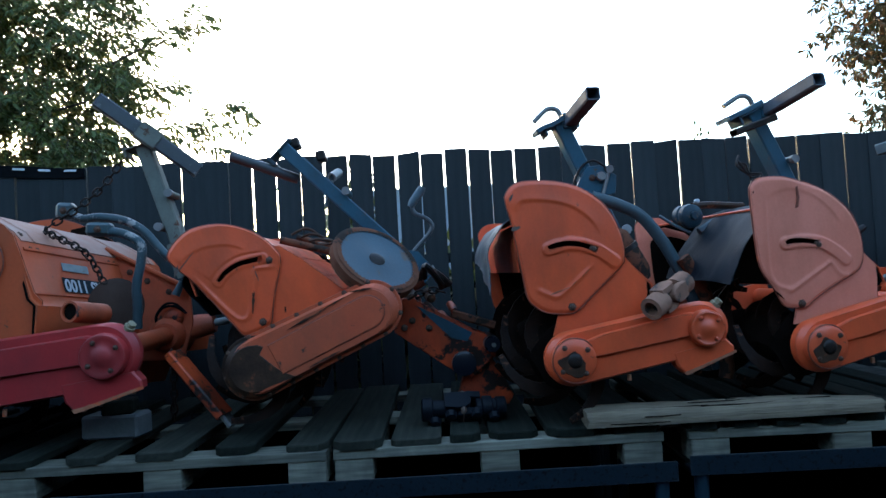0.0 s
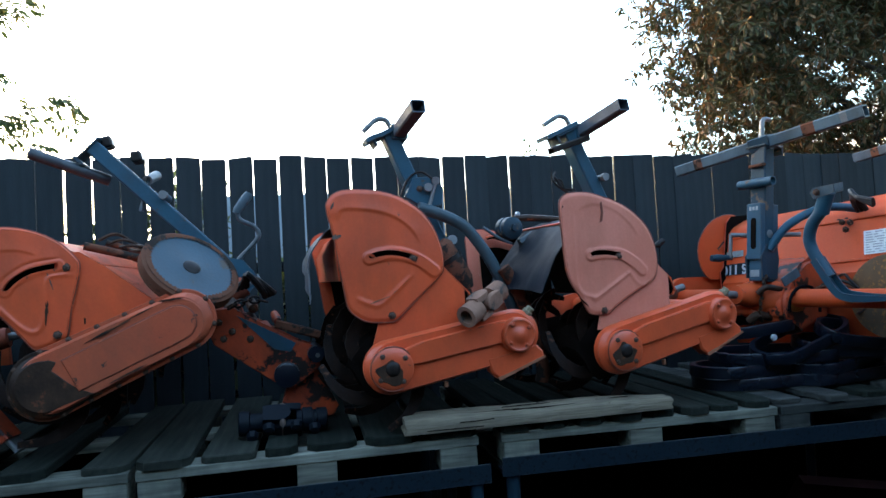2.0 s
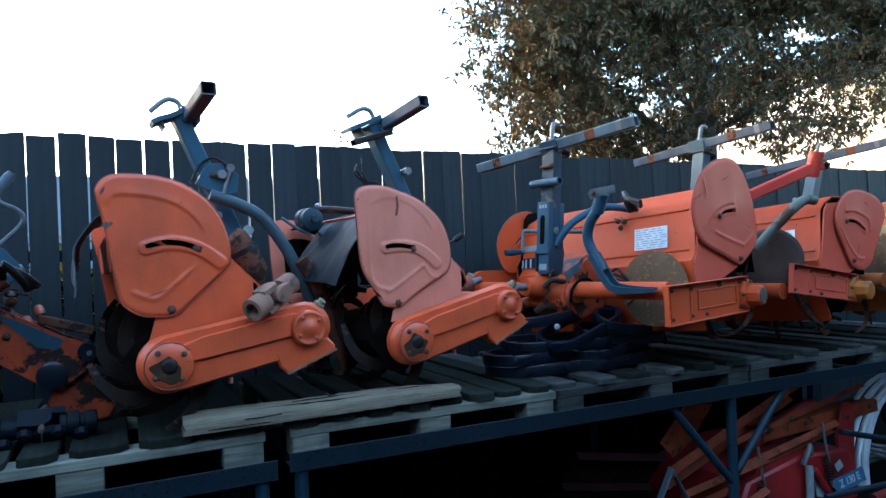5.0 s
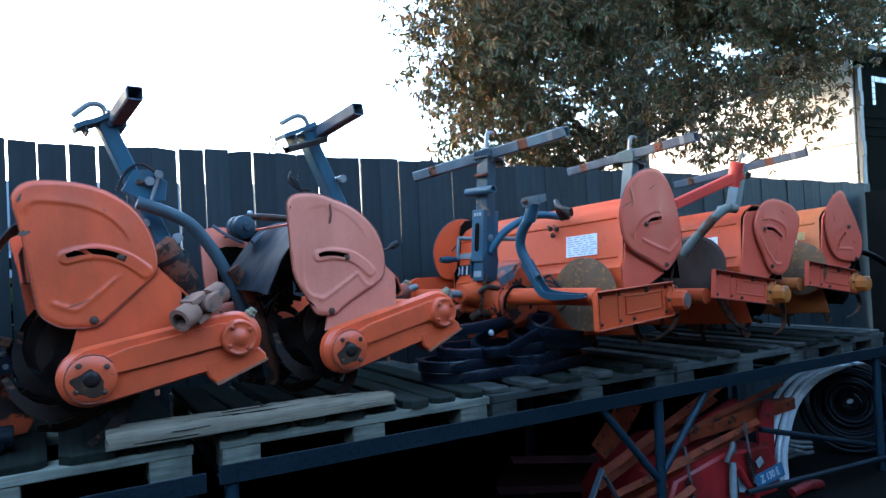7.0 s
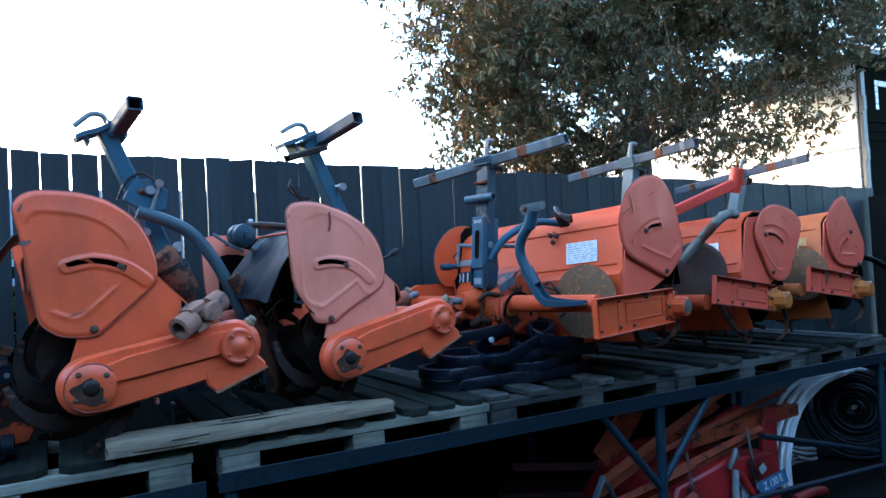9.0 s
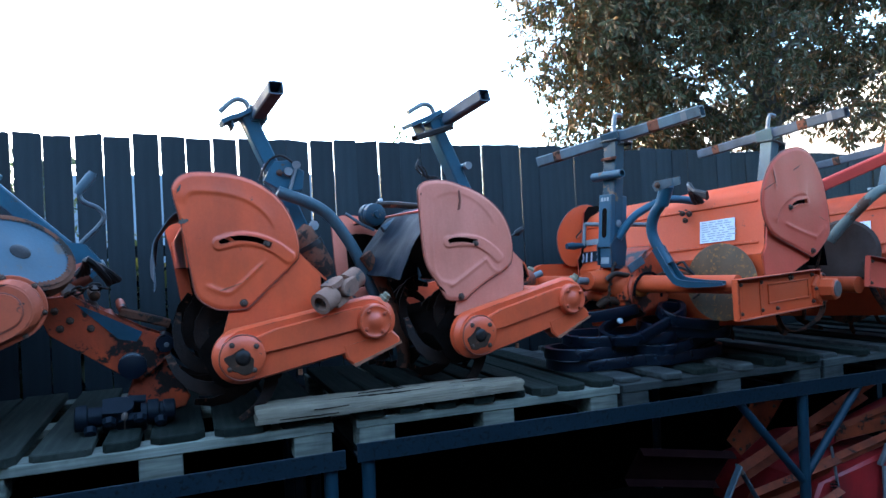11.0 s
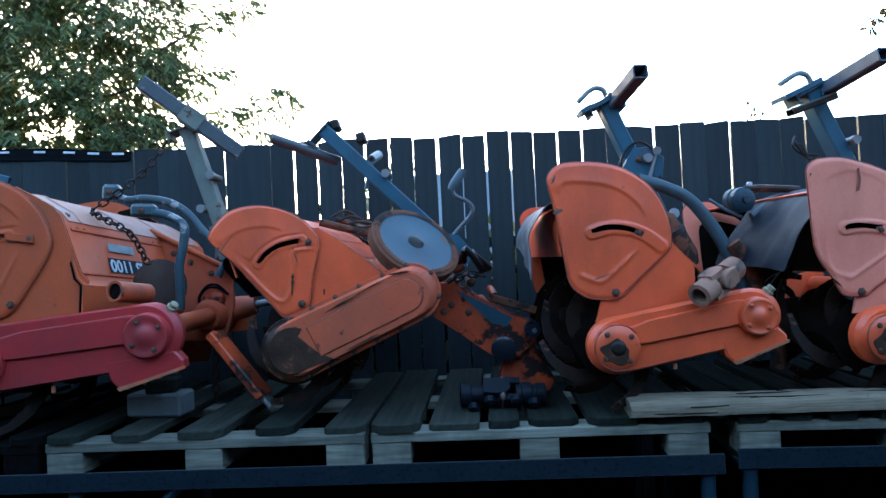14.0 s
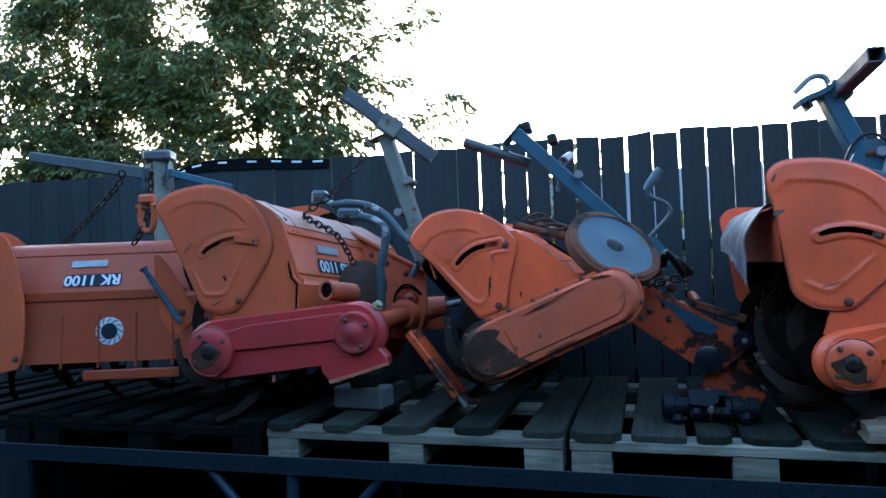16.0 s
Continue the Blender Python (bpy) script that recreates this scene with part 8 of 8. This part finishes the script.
for i in range(3):
    bm = bmesh.new()
    tube(bm, smooth_path([(0.55 - 0.03 * i, 0.70, 0.10), (0.50 - 0.04 * i, 0.78 + 0.03 * i, 0.17 + 0.02 * i), (0.44, 0.90, 0.16 + 0.015 * i), (0.43, 0.96, 0.09), (0.46, 0.92, 0.04)], 5), 0.007, 6)
    part("cable", bm, DARK_STEEL if i else RUST, plated, "dark slack cable", smooth=True)
for x, y, z, q in ((0.62, 0.50, 0.06, 0.045), (0.66, 0.44, 0.15, 0.035), (0.60, 0.68, 0.02, 0.05), (0.70, 0.58, 0.09, 0.03)):
    bm = bmesh.new()
    lathe(bm, [(0.01, -0.04), (q, -0.035), (q * 1.1, 0.0), (q, 0.04), (0.01, 0.045)], 12)
    part("linkage_boss", bm, GREASE if q > 0.04 else ORANGE_DEEP, plated, "greasy linkage boss", smooth=True, m=pose(x, y, z, 12, 20, 30))
for y, f in ((0.80, 0.2), (0.84, 0.22), (0.82, 0.36)):
    again("bolt", BIG_BOLT, plated, pose(0.262 + 0.08 * f, y, 0.487 - 0.22 * f, 0, -18, 90))

for t, marks in ((plated, (((0.33, 0.52), (0.22, 0.545), 0.003, GREASE), ((0.225, 0.60), (0.215, 0.52), 0.004, GREASE), ((0.05, 0.58), (-0.03, 0.60), 0.003, GREASE), ((-0.2, 0.30), (-0.14, 0.33), 0.003, CHIPPED))),
                 (red_armed, (((-0.04, 0.46), (-0.10, 0.455), 0.003, GREASE), ((-0.27, 0.49), (-0.31, 0.46), 0.004, GREASE), ((-0.12, 0.2), (-0.16, 0.26), 0.003, CHIPPED))),
                 (pale, (((0.12, 0.52), (0.10, 0.45), 0.003, GREASE), ((-0.1, 0.3), (-0.14, 0.27), 0.004, GREASE)))):
    sheet = [c for c in t.children if c.name.startswith("side_sheet")][1]
    for i, (a, b, w, mat) in enumerate(marks):
        scar(sheet, 0.0035, a, b, w, mat, "scratch through the paint", 80 + i)
for t in (plated, red_armed, pale):
    bar = [c for c in t.children if c.name.startswith("cross_bar")][0]
    vs = [v.co for v in bar.data.vertices]
    lo = min(vs, key=lambda p: p.y)
    ends = [Vector((sum(p.x for p in g) / len(g), sum(p.y for p in g) / len(g), sum(p.z for p in g) / len(g))) for g in ([p for p in vs if p.y < 0.6], [p for p in vs if p.y >= 0.6])]
    for f, n2, mat in ((0.12, 0.05, RUST), (0.72, 0.06, RUST), (0.9, 0.03, PALE_TRIM)):
        bm = bmesh.new()
        square_tube(bm, ends[0].lerp(ends[1], f), ends[0].lerp(ends[1], f + n2), 0.0606, 0.0556, 0.0055)
        part("rust_patch", bm, mat, bar, "patch where the paint has rusted through")

for t, y, path in ((red_armed, 1.16, ((-0.22, 0.01), (-0.32, -0.07), (-0.365, -0.16), (-0.345, -0.24), (-0.29, -0.272), (-0.21, -0.28))), (red_armed, 1.0, ((-0.25, -0.05), (-0.275, -0.15), (-0.20, -0.225), (-0.06, -0.236), (0.05, -0.19), (0.08, -0.12))),
                   (pale, 1.16, ((-0.20, 0.0), (-0.30, -0.10), (-0.335, -0.18), (-0.26, -0.235), (-0.12, -0.24))), (plated, 1.14, ((-0.22, -0.02), (-0.335, -0.13), (-0.30, -0.215), (-0.10, -0.242), (0.06, -0.20), (0.12, -0.10)))):
    bm = bmesh.new()
    line = smooth_path([(x, y, z) for x, z in path], 4)
    sweep(bm, line, [(-0.017, -0.004), (0.017, -0.004), (0.017, 0.004), (-0.017, 0.004)], scales=[1.0 - 0.45 * i / (len(line) - 1) for i in range(len(line))])
    part("hooked_blade", bm, RUST, t, "rusty hooked rotor blade", smooth=True)
hose_end = thing("hose", "black rubber hose hanging past the rack end", "hose")
bm = bmesh.new()
tube(bm, smooth_path([(5.10, 2.58, 1.42), (5.25, 2.56, 1.505), (5.35, 2.55, 1.501), (5.462, 2.55, 1.473), (5.602, 2.55, 1.421), (5.801, 2.55, 1.316), (5.895, 2.55, 1.198), (5.95, 2.56, 0.9), (5.98, 2.6, 0.4), (5.95, 2.7, 0.02)], 5), 0.021, 10)
part("hose_length", bm, RUBBER, hose_end, smooth=True)
decal(pale, "yellow_sticker", 0.15, 0.05, PALE_YELLOW, pose(0.295, 1.09, 0.40) @ Matrix.Rotation(radians(90), 4, "Z") @ Matrix.Rotation(radians(70), 4, "X"), "pale yellow sticker on the hood")

# red arm across the further tiller
ARM_RED = material("red_orange_arm_paint", (0.55, 0.05, 0.03), (0.42, 0.035, 0.022), 0.45, scale=5, worn=(0.1, 0.04, 0.03), worn_amount=0.06)
inv = red_armed.matrix_basis.inverted()
bm = bmesh.new()
square_tube(bm, inv @ Vector((3.599, 2.7, 1.86)), inv @ Vector((3.93, 2.48, 2.02)), 0.06, 0.06, 0.005)
arm = part("red_arm", bm, ARM_RED, red_armed, "red painted square tube arm")
bm = bmesh.new()
pipe(bm, inv @ Vector((3.90, 2.52, 1.95)), inv @ Vector((3.90, 2.48, 2.09)), 0.04, 0.008)
part("arm_sleeve", bm, ARM_RED, arm, smooth=True)


# ---- chains ----
def chain(name, label, path, link=0.034, thick=0.0045):
    t = thing(name, label, "chain")
    bm = bmesh.new()
    ring = arc(link * 0.2, 0, link * 0.34, -90, 90, 5) + arc(-link * 0.2, 0, link * 0.34, 90, 270, 5)
    tube(bm, [(a, b, 0) for a, b in ring + ring[:2]], thick, 6)
    me = bpy.data.meshes.new("link")
    bmesh.ops.recalc_face_normals(bm, faces=bm.faces[:])
    bm.to_mesh(me)
    bm.free()
    me.materials.append(TINE_STEEL)
    me.shade_smooth()
    pts = smooth_path(path, 30)
    gone, k, last = 0.0, 0, pts[0]
    for p in pts[1:]:
        gone += (p - last).length
        if gone >= link * 0.78:
            q = (p - last).to_track_quat("X", "Z").to_matrix().to_4x4()
            again("link", me, t, Matrix.Translation(p) @ q @ Matrix.Rotation(radians(90 * (k % 2)), 4, "X"))
            gone, k = 0.0, k + 1
        last = p
    return t


chain("chain", "dark steel chain slung from mast to hood", [(-1.368, 2.95, 2.194), (-1.451, 2.9, 2.056), (-1.54, 2.84, 1.955), (-1.63, 2.79, 1.88), (-1.58, 2.74, 1.845), (-1.422, 2.68, 1.765), (-1.31, 2.6, 1.64)], 0.038, 0.0040)
chain("chain", "short dark chain hanging below an axle", [(-1.143, 2.8, 1.36), (-1.14, 2.8, 1.2), (-1.144, 2.8, 1.06)], 0.038, 0.0040)
chain("chain", "dark steel chain slung across a hood", [(-2.43, 2.55, 2.12), (-2.495, 2.6, 2.06), (-2.763, 2.7, 1.93), (-3.03, 2.78, 1.80)], 0.038, 0.0040)
chain("chain", "dark chain hanging with an orange shackle", [(-2.226, 2.5, 2.10), (-2.228, 2.5, 2.02), (-2.238, 2.5, 1.93), (-2.271, 2.5, 1.846), (-2.335, 2.5, 1.76)], 0.038, 0.0040)
shackle = thing("shackle", "worn orange shackle hanging on a chain", "shackle", pose(-2.25, 2.50, 1.88))
bm = bmesh.new()
tube(bm, smooth_path([(-0.02, 0, 0.08), (-0.034, 0, 0.04), (-0.036, 0, -0.01), (-0.02, 0, -0.05), (0.0, 0, -0.06), (0.022, 0, -0.05), (0.036, 0, -0.01), (0.034, 0, 0.04), (0.02, 0, 0.08)], 4), 0.014, 10)
part("bow", bm, ORANGE_DUSTY, shackle, smooth=True)
bm = bmesh.new()
tube(bm, [(-0.055, 0, 0.045), (-0.048, 0, 0.045), (0.048, 0, 0.045), (0.055, 0, 0.045)], 0.012, 10, [1.5, 1, 1, 1.5])
part("cross_pin", bm, RUST, shackle, "rusty cross pin", smooth=True)
bm = bmesh.new()
box(bm, (-0.04, -0.02, 0.06), (0.04, 0.02, 0.105), 0.01)
part("shackle_head", bm, ORANGE_DUSTY, shackle)

chain("chain", "short greasy chain wrapped over a drawbar", [(-0.16, 2.83, 1.49), (-0.128, 2.82, 1.512), (-0.06, 2.82, 1.53), (-0.01, 2.83, 1.52)], 0.038, 0.0045)

# rubber belt along the fence top
bm = bmesh.new()
path = smooth_path([(-3.35, 3.924, 2.30), (-3.186, 3.924, 2.322), (-3.004, 3.924, 2.36), (-2.698, 3.924, 2.352), (-2.446, 3.924, 2.335), (-2.25, 3.924, 2.316), (-2.065, 3.924, 2.306)], 4)
sweep(bm, path, [(-0.004, -0.035), (0.004, -0.035), (0.004, 0.03), (-0.004, 0.03)], scales=[0.8 + 0.3 * math.sin(math.pi * i / (len(path) - 1)) for i in range(len(path))])
belt = tagged(part("rubber_belt", bm, RUBBER, None, "black rubber belt with white marks slung along the fence"), category="belt")
for i in range(7):
    p, q = path[4 + 3 * i], path[5 + 3 * i] if 5 + 3 * i < len(path) else path[-1]
    bm = bmesh.new()
    box(bm, (-0.035, -0.0065, -0.006), (0.035, -0.0045, 0.006))
    part("white_mark", bm, WHITE_LABEL, belt, m=Matrix.Translation(p + Vector((0, 0, 0.012))) @ (q - p).to_track_quat("X", "Z").to_matrix().to_4x4())

# a weed over the fence
bm = bmesh.new()
wr = random.Random(8)
for i in range(26):
    o = Vector((1.573 + wr.uniform(-0.05, 0.05), 4.0, 2.22 + wr.uniform(0.04, 0.17)))
    d = Vector((wr.gauss(0, 1), wr.gauss(0, 0.5), wr.gauss(0.3, 0.6))).normalized() * 0.035
    u = frame_along(d)[0] * 0.009
    bm.faces.new([bm.verts.new(p) for p in (o, o + d * 0.5 + u, o + d, o + d * 0.5 - u)])
tube(bm, [(1.573, 4.0, 1.9), (1.57, 4.0, 2.36)], 0.003, 5)
tagged(part("weed", bm, GREEN, None, "small weed sprig growing over the fence"), category="plant")


# ---- below the right rack ----
# red darkened to put the shade under the rack into its colour
RED_SHADED = material("shaded_red_paint", (0.018, 0.004, 0.0035), (0.012, 0.003, 0.003), 0.8, scale=6, spec=0.1)
def sheet_bar(name, label, a, b, w, mat, fold=0.03, roll=0.0):
    """A folded sheet rail between two points."""
    bm = bmesh.new()
    sweep(bm, [a, b], [(-w / 2, 0), (w / 2, 0), (w / 2, -fold), (w / 2 - 0.004, -fold), (w / 2 - 0.004, -0.004), (-w / 2 + 0.004, -0.004), (-w / 2 + 0.004, -fold), (-w / 2, -fold)], twist=roll)
    return tagged(part(name, bm, mat, None, label), category="rail")


sheet_bar("sheet_rail", "rusty orange folded sheet rail in the heap", (3.0, 2.85, 0.315), (4.10, 2.88, 0.665), 0.16, HEAP_ORANGE, 0.05, 0.9)
sheet_bar("sheet_rail", "brown rusted sheet rail in the heap", (3.40, 2.70, 0.33), (4.25, 2.72, 0.447), 0.07, HEAP_ORANGE, 0.04, 0.9)
sheet_bar("sheet_rail", "orange folded sheet rail in the heap", (2.90, 2.66, 0.25), (3.50, 2.65, 0.33), 0.15, HEAP_ORANGE, 0.04, 1.0)
sheet_bar("sheet_rail", "long thin orange rail in the heap", (3.45, 2.80, 0.44), (4.66, 2.80, 0.633), 0.04, HEAP_ORANGE, 0.03, 0.6)
sheet_bar("sheet_rail", "dark red rail in the heap", (2.30, 2.78, 0.50), (2.82, 2.72, 0.42), 0.22, RED_SHADED, 0.05, 1.0)
sheet_bar("sheet_rail", "rusty rail low in the heap", (2.80, 2.56, 0.04), (3.45, 2.60, 0.20), 0.13, HEAP_ORANGE, 0.04, 1.0)
bm = bmesh.new()
square_tube(bm, (3.70, 2.84, 0.44), (4.70, 2.78, 0.50), 0.13, 0.08, 0.006)
beam = tagged(part("box_beam", bm, HEAP_ORANGE, None, "rusty orange-brown box beam lying in the heap"), category="beam")
for x in (4.05, 4.35, 4.62):
    again("bolt", BIG_BOLT, beam, pose(x, 2.84 - 0.06 * (x - 3.7) - 0.066, 0.45 + 0.06 * (x - 3.7)))
bm = bmesh.new()
prism(bm, [(0.43, 0.263), (0.20, 0.284), (0.014, 0.105), (0.116, 0.005), (0.262, 0.081)], 0, 0.006)
guard = tagged(part("guard_sheet", bm, HEAP_ORANGE, None, "grimy orange guard sheet leaning below the rack", m=pose(2.90, 2.79, 0.42, 4, 0, 3)), category="sheet")
for x, z in ((0.06, 0.10), (0.11, 0.04), (0.10, 0.14), (0.16, 0.05), (0.36, 0.24)):
    again("bolt", BOLT, guard, pose(x, 0, z))

mower = thing("flail_mower", "red flail mower with a blue label and adjusting springs", "mower", pose(3.30, 2.62, 0.0, 0, 0, 1))
bm = bmesh.new()
prism(bm, [(0.0, 0.0), (1.05, 0.0), (1.05, 0.2), (0.98, 0.30), (0.55, 0.34), (0.08, 0.26), (0.0, 0.12)], 0.0, 0.7, 0.02)
part("deck", bm, RED, mower, smooth=True)
bm = bmesh.new()
prism(bm, [(0.95, 0.15), (1.1, 0.12), (1.12, 0.55), (1.02, 0.58), (0.95, 0.42)], 0.05, 0.07, 0.003)
side = part("side_plate", bm, RED, mower)
for x, z in ((1.0, 0.3), (1.06, 0.38), (1.05, 0.48)):
    again("bolt", BIG_BOLT, side, pose(x, 0.05, z))
bm = bmesh.new()
tube(bm, [(0.3, 0.2, 0.40), (1.0, 0.25, 0.52)], 0.05, 14)
part("cover_tube", bm, RED, mower, smooth=True)
for x, z in ((0.20, 0.19), (0.76, 0.24)):
    bm = bmesh.new()
    tube(bm, [(x, -0.03, z - 0.12), (x - 0.03, 0.0, z + 0.26)], 0.008, 8)
    rod = part("spring_rod", bm, GREY_STEEL, mower, smooth=True)
    bm = bmesh.new()
    coil = [(x - 0.006 - 0.0055 * i / 8 + 0.018 * math.cos(i * 0.8), -0.025 + 0.018 * math.sin(i * 0.8), z - 0.08 + 0.0022 * i) for i in range(72)]
    tube(bm, coil, 0.004, 5)
    part("spring", bm, DARK_STEEL, rod, smooth=True)
bm = bmesh.new()
tube(bm, [(0.52, -0.05, 0.06), (0.555, -0.03, 0.285)], 0.022, 12)
part("white_lever", bm, PALE_STICKER, mower, "white sleeved lever", smooth=True)
bm = bmesh.new()
tube(bm, [(0.58, -0.04, 0.26), (0.74, -0.05, 0.04)], 0.022, 10)
part("brace", bm, RED, mower, smooth=True)
bm = bmesh.new()
tube(bm, smooth_path([(1.0, -0.12, 0.03), (1.15, -0.14, 0.05), (1.3, -0.12, 0.02), (1.34, -0.1, -0.0)], 4), 0.03, 10)
part("red_handle", bm, RED, mower, smooth=True)
lab = decal(mower, "name_plate", 0.30, 0.085, BLUE_LABEL, Matrix.Translation((0.93, -0.022, 0.13)) @ Matrix.Rotation(radians(78), 4, "X") @ Matrix.Rotation(radians(6), 4, "Z"), "blue label with white figures")
text_part("lettering", "Z 130 E", 0.062, WHITE_LABEL, lab, pose(0.0, 0.0, 0.002))

for x, z, w, h, turn in ((0.83, 0.235, 0.07, 0.045, 20), (0.66, 0.13, 0.10, 0.09, -14)):
    decal(mower, "paper_scrap", w, h, PALE_STICKER, Matrix.Translation((x, -0.024, z)) @ Matrix.Rotation(radians(74), 4, "X") @ Matrix.Rotation(radians(turn), 4, "Z"), "torn pale paper label")
bm = bmesh.new()
tube(bm, smooth_path([(0.50, -0.03, 0.30), (0.54, -0.04, 0.37), (0.57, -0.03, 0.40), (0.59, -0.02, 0.34)], 4), 0.016, 8)
part("clamp", bm, GREY_STEEL, mower, "dull grey clamp", smooth=True)

tool = thing("hitch_fork", "blue steel hitch fork standing below the rack", "fork", pose(2.71, 2.5, 0.0))
for s in (-1, 1):
    bm = bmesh.new()
    square_tube(bm, (s * 0.30, 0, 0.0), (0.0, 0.006 * s, 0.50), 0.04, 0.010, 0.003)
    part("prong", bm, BLUE_GREY, tool)
again("bolt", BIG_BOLT, tool, pose(0.0, -0.012, 0.47))


PIPE_BLACK = material("black_pipe", (0.003, 0.004, 0.006), (0.005, 0.0065, 0.009), 0.45, scale=8, spec=0.15)


# ---- hose coils at the rack's end ----
def hose_coil(name, label, m, loops, r0, r1, thick, mat, depth, seed):
    rr = random.Random(seed)
    t = thing(name, label, "hose", m)
    for i in range(loops):
        bm = bmesh.new()
        r = rr.uniform(r0, r1)
        y = depth * (i / max(loops - 1, 1) - 0.5)
        tilt, ph = rr.uniform(-0.05, 0.05), rr.uniform(0, 6)
        path = [(r * math.cos(a), y + tilt * math.sin(a + ph), r * math.sin(a) * 1.02) for a in (2 * math.pi * k / 40 for k in range(41))]
        tube(bm, path, thick, 8)
        part("loop", bm, mat, t, smooth=True)
    return t


hoses = thing("hose_coil", "loose loops of white plastic hose arching at the rack end", "hose")
hr = random.Random(17)
HOSE_LEFT = [(4.36, 0.0), (4.37, 0.19), (4.52, 0.44), (4.76, 0.61), (5.15, 0.675), (5.56, 0.665)]
HOSE_RIGHT = [(4.62, 0.0), (4.67, 0.23), (4.85, 0.47), (5.13, 0.585), (5.36, 0.62), (5.62, 0.63)]
for i in range(9):
    f, dy = i / 8 + hr.uniform(-0.04, 0.04), hr.uniform(-0.03, 0.05)
    path = [(p[0] + (q[0] - p[0]) * f, 2.72 + dy + 0.02 * k, p[1] + (q[1] - p[1]) * f) for k, (p, q) in enumerate(zip(HOSE_LEFT, HOSE_RIGHT))]
    path += [(5.95, 2.88 + dy, 0.60 - 0.03 * f), (6.14, 3.08 + dy, 0.36), (6.18, 3.25 + dy, 0.02)]
    bm = bmesh.new()
    tube(bm, smooth_path(path, 6), 0.0155, 8)
    part("loop", bm, HOSE_WHITE, hoses, smooth=True)
for i in range(3):
    bm = bmesh.new()
    tube(bm, smooth_path([(4.62, 2.70 + 0.04 * i, 0.20 + 0.03 * i), (4.74, 2.68 + 0.04 * i, 0.16 + 0.03 * i), (4.86, 2.72, 0.14 + 0.03 * i), (4.80, 2.84, 0.09 + 0.03 * i), (4.66, 2.84, 0.07 + 0.02 * i)], 5), 0.012, 8)
    part("loop", bm, GREY_STEEL, hoses, "dull grey hose end", smooth=True)
hose_coil("hose_coil", "coil of black plastic pipe standing under the white hose", pose(5.52, 2.80, 0.375, 0, 0, -58) @ Matrix.Rotation(radians(-6), 4, "X"), 38, 0.03, 0.35, 0.012, PIPE_BLACK, 0.22, 2)
hose_coil("hose_coil", "large coil of black pipe by the side fence", pose(7.3, 2.5, 0.7, 0, 0, -65), 8, 0.50, 0.66, 0.016, RUBBER, 0.3, 4)
